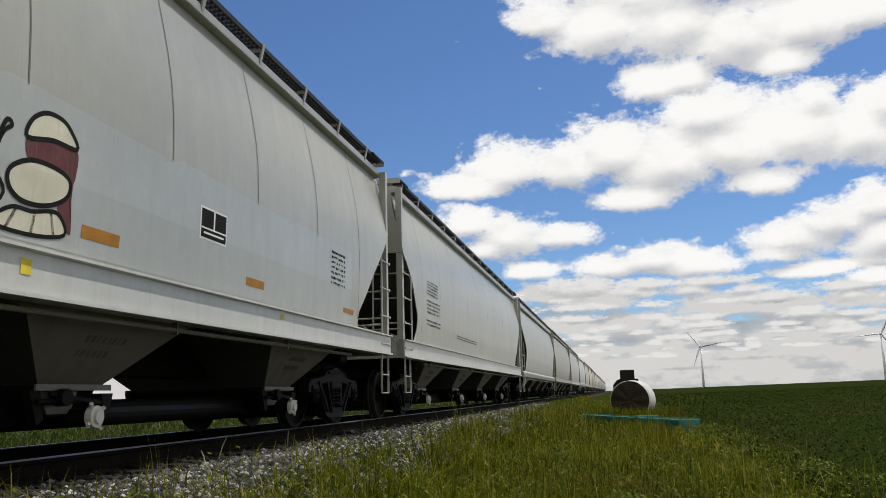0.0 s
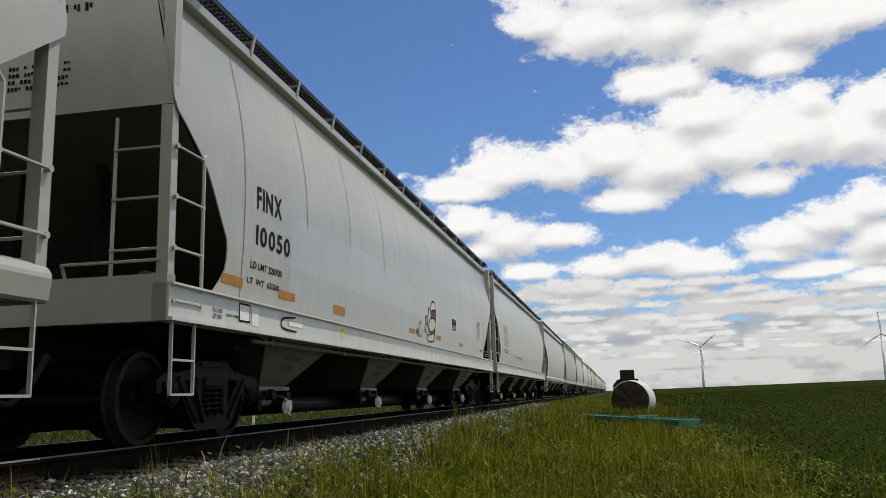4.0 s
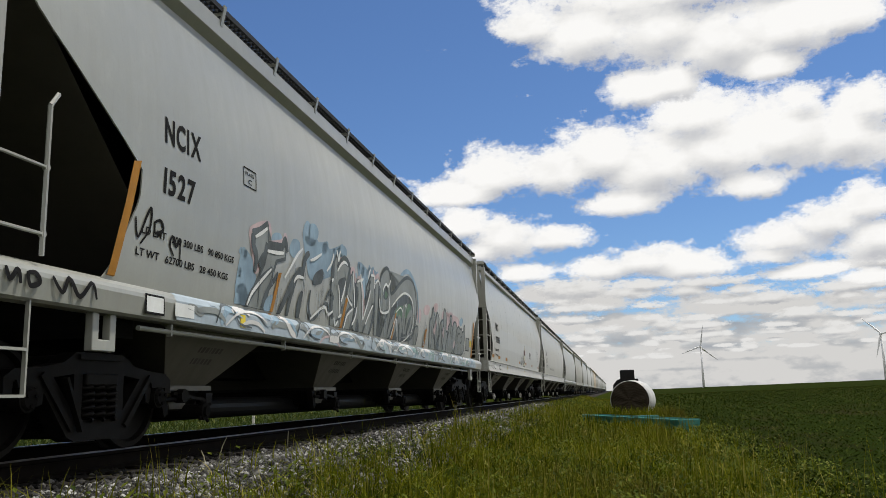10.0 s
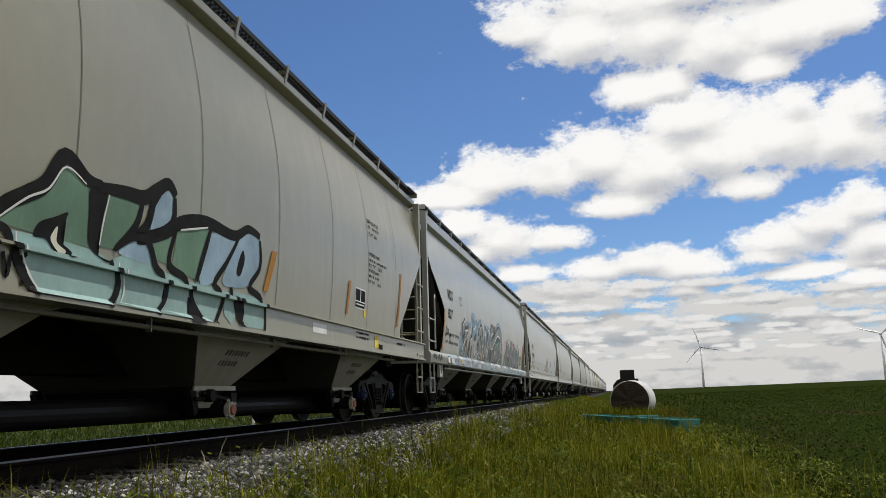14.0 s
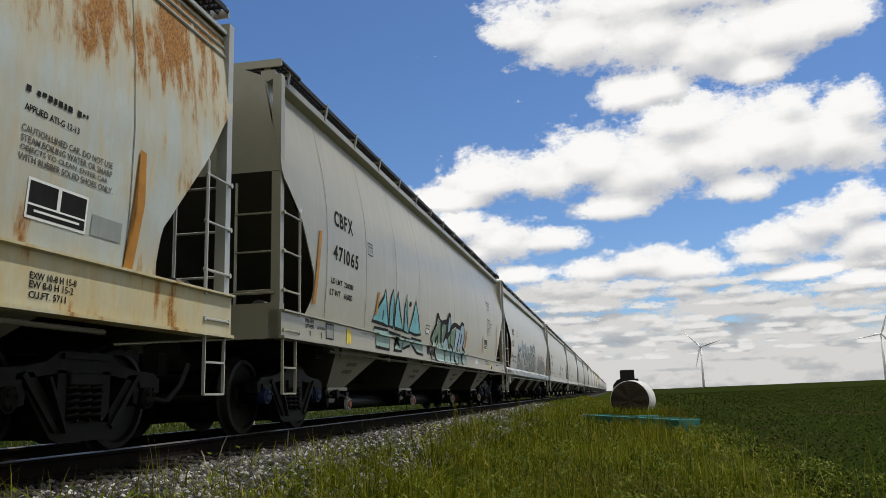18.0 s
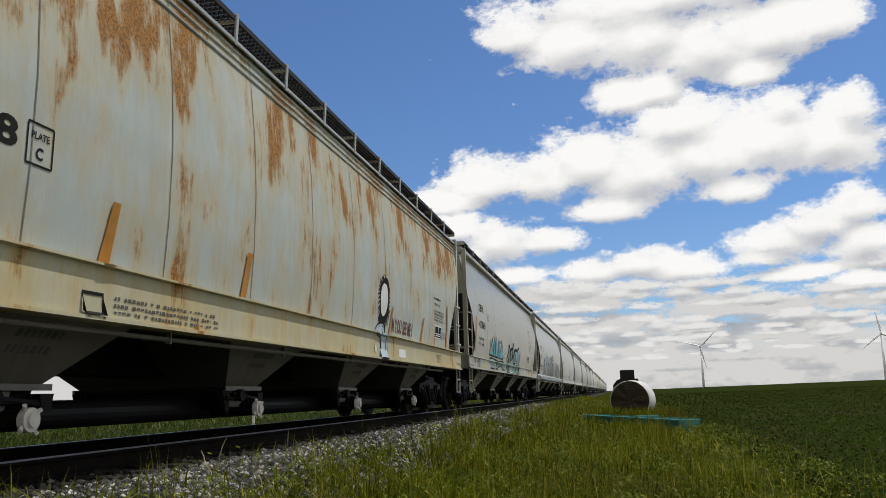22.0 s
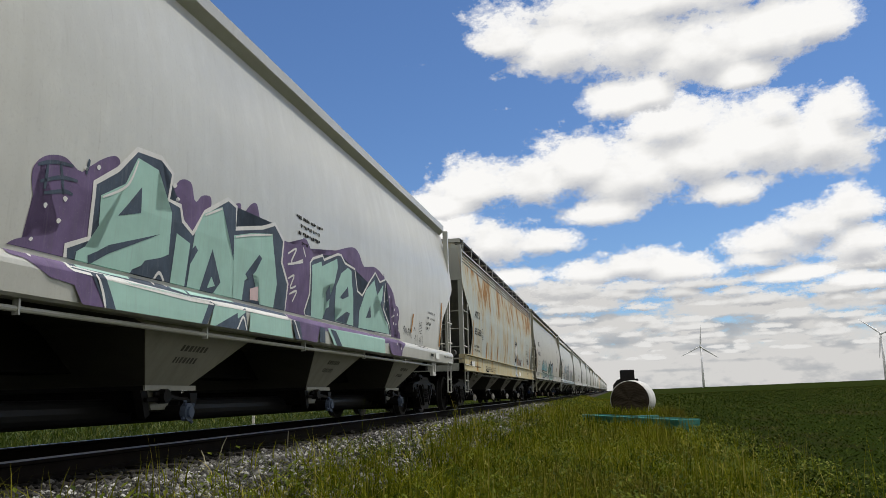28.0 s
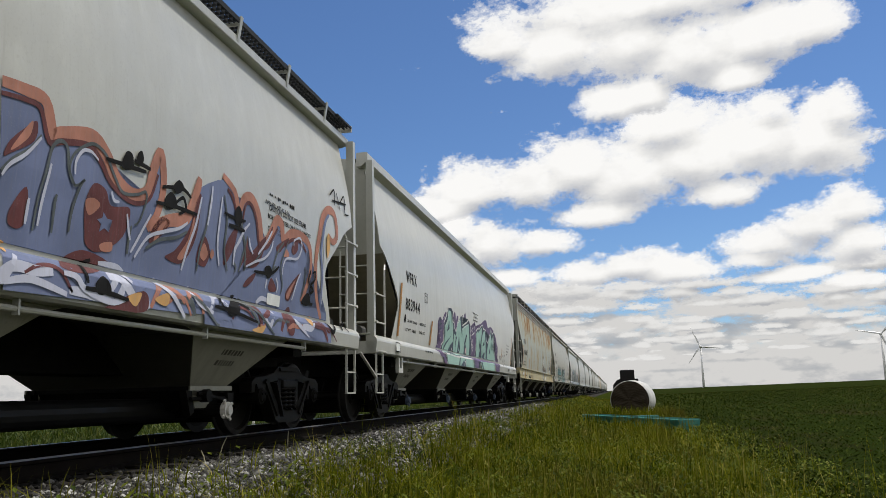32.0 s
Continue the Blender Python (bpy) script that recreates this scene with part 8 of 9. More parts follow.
lettering(w_wfrx, "CU FT 6245", 7.1, 1.88, 0.44, 0.07, INK, 2)
lettering(w_wfrx, "CU M  177", 7.08, 1.78, 0.37, 0.06, INK, 2)
decal("reflector", w_wfrx, [(-8.26, 2.49), (-8.14, 2.51), (-8.34, 1.49), (-8.46, 1.49)], ORANGE, 9, False)
decal("reflector", w_wfrx, [(-5.60, 1.99), (-5.48, 2.00), (-5.65, 1.47), (-5.77, 1.47)], ORANGE, 9, False)
decal("reflector", w_wfrx, [(8.60, 2.49), (8.70, 2.51), (8.52, 1.49), (8.41, 1.48)], ORANGE, 9, False)
decal("reflector", w_wfrx, [(5.87, 1.99), (5.96, 2.00), (5.84, 1.62), (5.76, 1.62)], ORANGE, 9, False)
decal("painted_cloud", w_wfrx, [(-5.12, 1.40), (-5.02, 1.50), (-4.67, 1.60), (-4.63, 1.69), (-4.80, 1.73), (-4.91, 1.83), (-4.94, 2.00), (-4.83, 2.12), (-4.63, 2.17), (-4.45, 2.11), (-4.35, 2.17), (-4.19, 2.28), (-4.02, 2.35), (-3.97, 2.28), (-4.17, 2.05), (-4.15, 1.60), (-4.41, 1.39), (-4.97, 1.38)], PURPLE, 1, True)
decal("painted_cloud", w_wfrx, [(-3.19, 2.19), (-3.05, 2.40), (-2.84, 2.43), (-2.75, 2.27), (-2.62, 2.36), (-2.45, 2.38), (-2.47, 2.23), (-2.77, 1.93), (-3.06, 2.06)], PURPLE, 1, True)
decal("painted_cloud", w_wfrx, [(-2.02, 2.37), (-1.80, 2.47), (-1.76, 2.35), (-1.54, 2.52), (-1.38, 2.54), (-1.30, 2.27), (-1.62, 2.17), (-1.98, 2.15)], PURPLE, 1, True)
decal("painted_cloud", w_wfrx, [(-0.76, 2.26), (-0.25, 2.30), (0.09, 2.44), (0.45, 2.29), (1.26, 2.48), (2.18, 2.67), (2.65, 2.45), (3.23, 2.53), (3.82, 2.43), (4.52, 2.13), (4.46, 1.35), (-0.55, 1.38), (-0.72, 1.97)], PURPLE, 1, True)
decal("painted_cloud", w_wfrx, [(-4.98, 1.38), (-4.47, 1.39), (-4.13, 1.38), (-4.10, 1.10), (-4.37, 1.12), (-4.47, 1.26), (-4.73, 1.28)], PURPLE, 2, False)
decal("painted_cloud", w_wfrx, [(-0.25, 1.38), (0.62, 1.34), (0.49, 1.13), (-0.17, 1.14)], PURPLE, 2, False)
stroke("painted_line", w_wfrx, [(-4.90, 2.04), (-4.75, 2.10), (-4.53, 2.13)], NAVY, 0.03, 3, False)
stroke("painted_line", w_wfrx, [(-4.86, 1.93), (-4.66, 2.01), (-4.47, 2.03)], NAVY, 0.03, 4, False)
stroke("painted_line", w_wfrx, [(-4.81, 1.86), (-4.61, 1.92), (-4.51, 1.92)], NAVY, 0.03, 3, False)
stroke("painted_line", w_wfrx, [(-4.80, 2.07), (-4.81, 1.89)], NAVY, 0.03, 4, False)
stroke("painted_line", w_wfrx, [(-4.67, 2.12), (-4.61, 1.90)], NAVY, 0.03, 3, False)
stroke("painted_line", w_wfrx, [(-4.35, 2.23), (-4.38, 2.11)], NAVY, 0.03, 4, False)
stroke("painted_line", w_wfrx, [(-0.47, 2.15), (-0.21, 2.25), (-0.36, 2.05), (0.02, 2.15)], CHALK, 0.03, 3, False)
stroke("painted_line", w_wfrx, [(-0.47, 2.02), (0.02, 2.12)], CHALK, 0.03, 4, False)
stroke("painted_line", w_wfrx, [(-0.43, 1.85), (-0.25, 1.91), (-0.34, 1.75), (-0.17, 1.79)], CHALK, 0.03, 3, False)
stroke("painted_line", w_wfrx, [(-0.36, 1.67), (-0.14, 1.73), (-0.25, 1.59)], CHALK, 0.03, 4, False)
stroke("painted_line", w_wfrx, [(0.02, 2.31), (0.11, 2.20)], CHALK, 0.03, 3, False)
decal("painted_cloud", w_wfrx, [(3.76, 2.45), (3.91, 2.29), (3.98, 2.14), (4.26, 2.23), (4.37, 2.15), (4.15, 1.93), (4.67, 2.03), (4.86, 1.89), (4.79, 1.70), (4.57, 1.57), (4.93, 1.58), (5.07, 1.41), (5.24, 1.38), (4.99, 1.26), (4.86, 1.12), (4.32, 1.12), (4.00, 1.39)], PURPLE, 2, True)
outlined("painted_shadow", w_wfrx, [(-4.51, 1.39), (-4.52, 1.54), (-4.27, 1.64), (-4.27, 2.07), (-3.99, 2.25), (-3.74, 2.49), (-3.37, 2.52), (-3.17, 2.43), (-3.22, 2.18), (-3.01, 2.17), (-2.96, 2.04), (-2.77, 1.96), (-2.56, 2.21), (-2.09, 2.45), (-1.89, 2.41), (-1.89, 2.18), (-1.23, 2.32), (-0.89, 2.43), (-0.62, 2.28), (-0.66, 2.01), (-0.43, 1.78), (-0.47, 1.36), (-1.93, 1.36), (-2.80, 1.34), (-3.68, 1.36), (-4.47, 1.38)], NAVY, CHALK, 0.045, 4, False)
decal("painted_letter", w_wfrx, [(-4.19, 1.99), (-3.88, 2.16), (-3.73, 2.42), (-3.41, 2.40), (-3.43, 2.04), (-3.16, 2.08), (-3.15, 1.70), (-3.68, 1.49), (-3.74, 1.40), (-4.41, 1.40), (-4.40, 1.52), (-4.31, 1.57), (-4.16, 1.58)], MINT, 7, False)
decal("painted_letter", w_wfrx, [(-3.05, 1.91), (-2.80, 1.86), (-2.84, 1.38), (-3.09, 1.40)], MINT, 7, False)
decal("painted_letter", w_wfrx, [(-2.73, 1.98), (-2.58, 2.19), (-2.21, 2.34), (-2.09, 2.04), (-1.89, 1.81), (-1.84, 1.41), (-2.80, 1.38)], MINT, 7, False)
decal("painted_letter", w_wfrx, [(-1.93, 2.10), (-1.53, 2.20), (-0.96, 2.30), (-0.90, 2.09), (-0.76, 1.74), (-0.82, 1.43), (-1.18, 1.44), (-1.26, 1.75), (-1.42, 1.76), (-1.61, 1.67), (-1.64, 1.44), (-1.87, 1.45)], MINT, 7, False)
decal("painted_shape", w_wfrx, [(-3.95, 1.88), (-3.65, 2.19), (-3.64, 1.97)], NAVY, 9, False)
decal("painted_shape", w_wfrx, [(-4.16, 1.56), (-4.03, 1.63), (-3.32, 1.85), (-4.03, 1.56), (-4.25, 1.44), (-4.27, 1.51)], NAVY, 9, False)
decal("painted_shape", w_wfrx, [(-2.56, 1.44), (-2.37, 1.88), (-2.15, 1.58), (-2.31, 1.43)], NAVY, 9, False)
decal("painted_shape", w_wfrx, [(-1.61, 1.74), (-1.30, 2.00), (-1.22, 1.97), (-1.35, 1.81), (-1.52, 1.69)], NAVY, 9, False)
decal("painted_shape", w_wfrx, [(-3.68, 1.42), (-3.51, 1.59), (-3.16, 1.68), (-3.18, 1.42)], NAVY, 9, False)
decal("painted_shape", w_wfrx, [(-2.76, 1.81), (-2.71, 1.86), (-2.65, 1.82), (-2.81, 1.62)], NAVY, 9, False)
decal("painted_shape", w_wfrx, [(-2.42, 1.49), (-2.35, 1.61), (-2.26, 1.53)], MINT, 11, False)
decal("painted_shape", w_wfrx, [(-1.47, 1.60), (-1.26, 1.65), (-1.25, 1.49), (-1.45, 1.48)], PINK, 10, False)
stroke("painted_line", w_wfrx, [(-3.39, 1.40), (-3.28, 1.52), (-3.16, 1.41)], CHALK, 0.03, 11, False)
decal("painted_letter", w_wfrx, [(-4.11, 1.39), (-3.73, 1.37), (-2.80, 1.36), (-2.44, 1.36), (-2.52, 1.12), (-3.98, 1.11)], MINT, 5, False)
decal("painted_letter", w_wfrx, [(-2.34, 1.34), (-1.93, 1.35), (-1.64, 1.33), (-2.08, 1.12), (-2.43, 1.12)], MINT, 5, False)
decal("painted_letter", w_wfrx, [(-1.53, 1.35), (-0.43, 1.35), (-0.34, 1.13), (-1.56, 1.11)], MINT, 5, False)
decal("painted_letter", w_wfrx, [(0.90, 1.35), (3.79, 1.38), (3.77, 1.09), (1.17, 1.09)], MINT, 5, False)
decal("painted_shape", w_wfrx, [(-4.28, 1.38), (-4.11, 1.39), (-3.96, 1.11), (-4.10, 1.10)], NAVY, 6, False)
decal("painted_shape", w_wfrx, [(-2.44, 1.36), (-2.33, 1.34), (-2.49, 1.10), (-2.60, 1.12)], NAVY, 6, False)
decal("painted_shape", w_wfrx, [(-2.32, 1.10), (-1.65, 1.37), (-1.60, 1.12)], NAVY, 6, False)
decal("painted_shape", w_wfrx, [(-0.38, 1.35), (-0.12, 1.35), (-0.03, 1.13), (-0.25, 1.13)], NAVY, 6, False)
decal("painted_shape", w_wfrx, [(0.59, 1.34), (0.80, 1.34), (0.80, 1.14), (0.59, 1.14)], NAVY, 6, False)
decal("painted_shape", w_wfrx, [(1.01, 1.34), (1.23, 1.33), (1.51, 1.11), (1.28, 1.10)], NAVY, 6, False)
stroke("painted_line", w_wfrx, [(-4.21, 1.37), (-4.14, 1.25), (-4.09, 1.11)], CHALK, 0.03, 8, False)
stroke("painted_line", w_wfrx, [(-1.86, 1.11), (-1.72, 1.27), (-1.63, 1.13)], CHALK, 0.03, 9, False)
stroke("painted_line", w_wfrx, [(-0.30, 1.35), (-0.12, 1.14)], CHALK, 0.03, 8, False)
outlined("painted_shadow", w_wfrx, [(0.16, 1.51), (0.31, 1.75), (0.27, 2.15), (0.36, 2.22), (0.72, 2.32), (0.79, 2.27), (1.35, 2.44), (1.50, 2.45), (1.68, 2.36), (2.15, 2.34), (2.30, 2.02), (2.55, 1.98), (2.89, 2.22), (3.25, 2.44), (3.54, 2.32), (3.93, 2.42), (3.83, 2.14), (3.80, 1.88), (4.19, 1.66), (4.38, 1.47), (3.09, 1.44), (1.39, 1.45), (0.22, 1.45)], NAVY, CHALK, 0.035, 4, False)
decal("painted_letter", w_wfrx, [(0.34, 2.13), (0.68, 2.23), (0.71, 2.17), (1.32, 2.37), (1.36, 2.25), (1.23, 2.01), (0.90, 1.93), (0.77, 1.88), (0.77, 1.75), (1.07, 1.78), (1.06, 1.65), (0.84, 1.59), (0.83, 1.46), (0.40, 1.44)], MINT, 7, False)
decal("painted_letter", w_wfrx, [(1.30, 1.97), (1.52, 2.19), (1.80, 2.31), (1.98, 2.29), (2.02, 2.09), (2.10, 1.92), (2.19, 1.48), (1.34, 1.48), (1.34, 1.58), (1.63, 1.68), (1.30, 1.68)], MINT, 7, False)
decal("painted_letter", w_wfrx, [(2.44, 1.73), (2.73, 2.08), (3.20, 2.31), (3.34, 2.12), (3.17, 1.89), (3.28, 1.70), (3.51, 1.85), (4.11, 1.65), (4.23, 1.49), (3.20, 1.48), (2.45, 1.47)], MINT, 7, False)
decal("painted_letter", w_wfrx, [(3.40, 2.09), (3.74, 2.30), (3.67, 2.04), (3.53, 1.89)], MINT, 7, False)
decal("painted_shape", w_wfrx, [(0.89, 1.83), (1.03, 1.95), (1.10, 1.79), (0.95, 1.70)], NAVY, 9, False)
decal("painted_shape", w_wfrx, [(1.50, 1.84), (1.82, 2.03), (1.88, 1.89), (1.60, 1.82)], NAVY, 9, False)
decal("painted_shape", w_wfrx, [(3.00, 1.87), (3.08, 1.68), (2.80, 1.65)], NAVY, 9, False)
decal("painted_shape", w_wfrx, [(1.35, 1.49), (1.83, 1.66), (1.99, 1.65), (1.86, 1.48)], NAVY, 9, False)
stroke("painted_line", w_wfrx, [(-4.17, 1.98), (-3.86, 2.15), (-3.72, 2.40)], CHALK, 0.022, 10, False)
stroke("painted_line", w_wfrx, [(-1.89, 2.09), (-1.52, 2.18), (-1.00, 2.28)], CHALK, 0.022, 11, False)
stroke("painted_line", w_wfrx, [(-2.56, 2.18), (-2.22, 2.32)], CHALK, 0.022, 10, False)
decal("painted_dot", w_wfrx, [(3.83, 2.03), (3.85, 2.05), (3.88, 2.04), (3.86, 2.01)], CHALK, 4, True)
decal("painted_dot", w_wfrx, [(3.97, 2.05), (3.99, 2.08), (4.02, 2.06), (4.00, 2.03)], CHALK, 4, True)
decal("painted_dot", w_wfrx, [(4.11, 2.13), (4.13, 2.16), (4.16, 2.14), (4.14, 2.11)], CHALK, 4, True)
decal("painted_dot", w_wfrx, [(3.76, 1.88), (3.79, 1.91), (3.81, 1.89), (3.79, 1.86)], CHALK, 4, True)
decal("painted_dot", w_wfrx, [(3.95, 1.90), (3.97, 1.93), (4.00, 1.91), (3.97, 1.88)], CHALK, 4, True)
decal("painted_dot", w_wfrx, [(4.49, 1.94), (4.52, 1.97), (4.55, 1.95), (4.52, 1.92)], CHALK, 4, True)
decal("painted_dot", w_wfrx, [(4.34, 1.80), (4.37, 1.83), (4.40, 1.82), (4.37, 1.78)], CHALK, 4, True)
decal("painted_dot", w_wfrx, [(4.45, 1.83), (4.48, 1.86), (4.51, 1.84), (4.48, 1.81)], CHALK, 4, True)
decal("painted_dot", w_wfrx, [(4.69, 1.87), (4.72, 1.90), (4.76, 1.88), (4.73, 1.85)], CHALK, 4, True)
decal("painted_dot", w_wfrx, [(4.46, 1.69), (4.49, 1.72), (4.52, 1.71), (4.49, 1.67)], CHALK, 4, True)
decal("painted_dot", w_wfrx, [(4.63, 1.69), (4.66, 1.72), (4.69, 1.70), (4.66, 1.67)], CHALK, 4, True)
decal("painted_dot", w_wfrx, [(4.56, 1.33), (4.59, 1.36), (4.62, 1.34), (4.59, 1.31)], CHALK, 4, True)
decal("painted_dot", w_wfrx, [(4.83, 1.26), (4.86, 1.29), (4.90, 1.27), (4.87, 1.24)], CHALK, 4, True)
decal("painted_dot", w_wfrx, [(-4.80, 1.78), (-4.78, 1.80), (-4.76, 1.79), (-4.78, 1.76)], CHALK, 4, True)
decal("painted_dot", w_wfrx, [(-4.61, 1.87), (-4.59, 1.89), (-4.56, 1.88), (-4.58, 1.85)], CHALK, 4, True)
decal("painted_dot", w_wfrx, [(-4.65, 1.70), (-4.63, 1.72), (-4.60, 1.71), (-4.63, 1.68)], CHALK, 4, True)
decal("painted_dot", w_wfrx, [(-4.41, 2.15), (-4.39, 2.17), (-4.36, 2.16), (-4.38, 2.13)], CHALK, 4, True)
decal("painted_dot", w_wfrx, [(-4.26, 2.19), (-4.24, 2.22), (-4.21, 2.21), (-4.23, 2.18)], CHALK, 4, True)
decal("painted_dot", w_wfrx, [(-3.16, 2.32), (-3.13, 2.36), (-3.09, 2.34), (-3.13, 2.31)], CHALK, 4, True)
decal("painted_dot", w_wfrx, [(-3.10, 2.21), (-3.07, 2.24), (-3.03, 2.23), (-3.06, 2.20)], CHALK, 4, True)
decal("painted_dot", w_wfrx, [(-4.90, 1.52), (-4.88, 1.54), (-4.86, 1.53), (-4.88, 1.51)], CHALK, 4, True)
decal("painted_dot", w_wfrx, [(-4.91, 1.41), (-4.89, 1.43), (-4.87, 1.42), (-4.89, 1.40)], CHALK, 4, True)
stroke("painted_line", w_wfrx, [(5.21, 1.65), (5.27, 1.71), (5.33, 1.67), (5.26, 1.56)], INK, 0.02, 4, False)
stroke("painted_line", w_wfrx, [(5.37, 1.55), (5.41, 1.68), (5.49, 1.57)], INK, 0.02, 4, False)
stroke("painted_line", w_wfrx, [(5.55, 1.55), (5.61, 1.69), (5.67, 1.55)], INK, 0.02, 4, False)
stroke("painted_line", w_wfrx, [(5.72, 1.55), (5.74, 1.68), (5.88, 1.51)], INK, 0.02, 4, False)
stroke("painted_line", w_wfrx, [(6.04, 1.67), (6.09, 1.74), (6.16, 1.69)], INK, 0.02, 4, False)
stroke("painted_line", w_wfrx, [(6.12, 1.52), (6.21, 1.59), (6.26, 1.48)], INK, 0.02, 4, False)
stroke("painted_line", w_wfrx, [(6.39, 1.61), (6.43, 1.47)], INK, 0.02, 4, False)
stroke("painted_line", w_wfrx, [(6.52, 1.57), (6.61, 1.46), (6.68, 1.62)], INK, 0.02, 4, False)
stroke("painted_line", w_wfrx, [(6.77, 1.63), (6.82, 1.44)], INK, 0.02, 4, False)
bars(w_wfrx, 6.46, 6.71, 1.65, 1.9, 8, INK)
bars(w_wfrx, -0.22, 0.75, 2.63, 2.72, 1, INK)
bars(w_wfrx, -0.08, 0.60, 2.53, 2.62, 1, INK)
bars(w_wfrx, -0.15, 0.61, 2.43, 2.52, 1, INK)
bars(w_wfrx, -0.04, 0.18, 2.31, 2.40, 1, INK)
bars(w_wfrx, 6.19, 7.16, 1.37, 1.43, 2, INK)
lettering(w_wfrx, "Empty Load-1/4 Adj. Block", 8.77, 1.25, 0.96, 0.05, INK, 2)
patch("sticker", w_wfrx, 7.87, 8.23, 1.2, 1.34, WHITE, 3, None)
patch("sticker", w_wfrx, 7.38, 7.64, 1.23, 1.29, INK, 3, None)
patch("sticker", w_wfrx, -8.67, -8.41, 1.21, 1.35, WHITE, 3, INK)
bars(w_wfrx, -6.36, -5.63, 1.27, 1.35, 1, INK)

# last wagon: big lilac and orange lettering
decal("painted_letter", w_last, [(2.38, 2.46), (2.59, 2.48), (2.78, 2.47), (2.89, 2.26), (3.00, 2.29), (3.33, 2.38), (3.49, 2.30), (3.66, 2.14), (3.91, 2.08), (4.10, 2.15), (4.19, 2.38), (4.28, 2.52), (4.33, 2.27), (4.26, 2.00), (4.15, 1.87), (4.49, 1.98), (4.78, 2.07), (4.98, 2.41), (5.14, 2.50), (5.37, 2.60), (5.61, 2.57), (5.87, 2.52), (6.07, 2.32), (6.14, 1.29), (4.83, 1.20), (2.51, 1.14)], LILAC, 2, False)
decal("painted_letter", w_last, [(5.06, 1.99), (5.08, 2.40), (5.30, 2.56), (5.49, 2.64), (5.72, 2.54), (5.83, 2.38), (5.96, 2.52), (6.15, 2.57), (6.31, 2.42), (6.42, 2.16), (6.57, 2.17), (6.69, 2.29), (6.83, 2.45), (6.96, 2.44), (7.03, 2.28), (7.29, 2.39), (7.63, 2.42), (7.86, 2.33), (7.93, 2.06), (7.76, 1.74), (7.67, 1.61), (8.66, 1.55), (8.72, 1.15), (7.16, 1.13), (5.14, 1.11)], LILAC, 3, False)
stroke("painted_line", w_last, [(2.38, 2.49), (2.59, 2.51), (2.80, 2.50), (2.90, 2.29), (2.99, 2.32), (3.33, 2.41), (3.52, 2.32), (3.68, 2.16), (3.91, 2.09), (4.12, 2.17), (4.19, 2.39), (4.29, 2.56), (4.36, 2.28), (4.28, 2.01), (4.15, 1.86)], RUSTRED, 0.13, 5, False)
stroke("painted_line", w_last, [(4.18, 1.88), (4.49, 2.00), (4.78, 2.09), (4.95, 2.40), (4.99, 2.52)], RUSTRED, 0.13, 6, False)
stroke("painted_line", w_last, [(5.46, 2.67), (5.73, 2.56), (5.84, 2.38), (5.95, 2.54), (6.14, 2.59), (6.33, 2.44), (6.43, 2.17), (6.56, 2.18), (6.69, 2.31), (6.83, 2.48), (6.98, 2.46), (7.05, 2.29), (7.29, 2.41), (7.66, 2.44), (7.91, 2.35), (7.97, 2.07), (7.81, 1.75), (7.70, 1.61)], RUSTRED, 0.13, 5, False)
stroke("painted_line", w_last, [(2.38, 2.41), (2.59, 2.44), (2.75, 2.43), (2.86, 2.23), (3.00, 2.27), (3.30, 2.33), (3.45, 2.25), (3.61, 2.11), (3.89, 2.03), (4.14, 2.11), (4.26, 2.36)], MAROON, 0.05, 7, False)
stroke("painted_line", w_last, [(5.56, 2.55), (5.68, 2.49), (5.81, 2.31)], MAROON, 0.05, 7, False)
stroke("painted_line", w_last, [(5.92, 2.23), (5.99, 2.48), (6.13, 2.51), (6.27, 2.37), (6.37, 2.11), (6.57, 2.12), (6.77, 2.30), (6.86, 2.40)], MAROON, 0.05, 8, False)
stroke("painted_line", w_last, [(7.09, 2.23), (7.32, 2.34), (7.59, 2.36), (7.79, 2.26)], MAROON, 0.05, 7, False)
decal("painted_shadow", w_last, [(3.06, 1.38), (3.33, 1.54), (3.70, 1.48), (3.34, 1.36)], MAROON, 6, True)
decal("painted_shadow", w_last, [(3.57, 1.13), (4.09, 1.32), (4.14, 1.16), (3.71, 1.11)], MAROON, 6, True)
decal("painted_shadow", w_last, [(6.47, 1.34), (6.77, 1.44), (6.58, 1.31)], MAROON, 6, True)
decal("painted_shadow", w_last, [(7.14, 1.38), (7.34, 1.51), (7.38, 1.20), (7.20, 1.18)], MAROON, 6, True)
decal("painted_highlight", w_last, [(3.87, 1.25), (4.06, 1.30), (3.98, 1.18)], AMBER, 8, True)
decal("painted_highlight", w_last, [(4.26, 1.27), (4.49, 1.35), (4.45, 1.23)], AMBER, 8, True)
decal("painted_highlight", w_last, [(2.47, 1.47), (2.56, 1.45), (2.53, 1.39)], AMBER, 8, True)
decal("painted_highlight", w_last, [(6.18, 1.15), (6.52, 1.22), (6.42, 1.13)], AMBER, 8, True)
decal("painted_highlight", w_last, [(7.85, 1.40), (8.06, 1.46), (7.99, 1.33)], AMBER, 8, True)
decal("painted_shape", w_last, [(5.26, 1.81), (5.29, 1.88), (5.34, 1.84), (5.30, 1.78)], RUSTRED, 10, True)
stroke("painted_line", w_last, [(3.08, 1.33), (3.22, 1.32), (3.33, 1.24), (3.64, 1.18), (3.83, 1.22)], PALELILAC, 0.055, 9, False)
stroke("painted_line", w_last, [(4.30, 1.45), (4.53, 1.35), (4.76, 1.16)], PALELILAC, 0.055, 10, False)
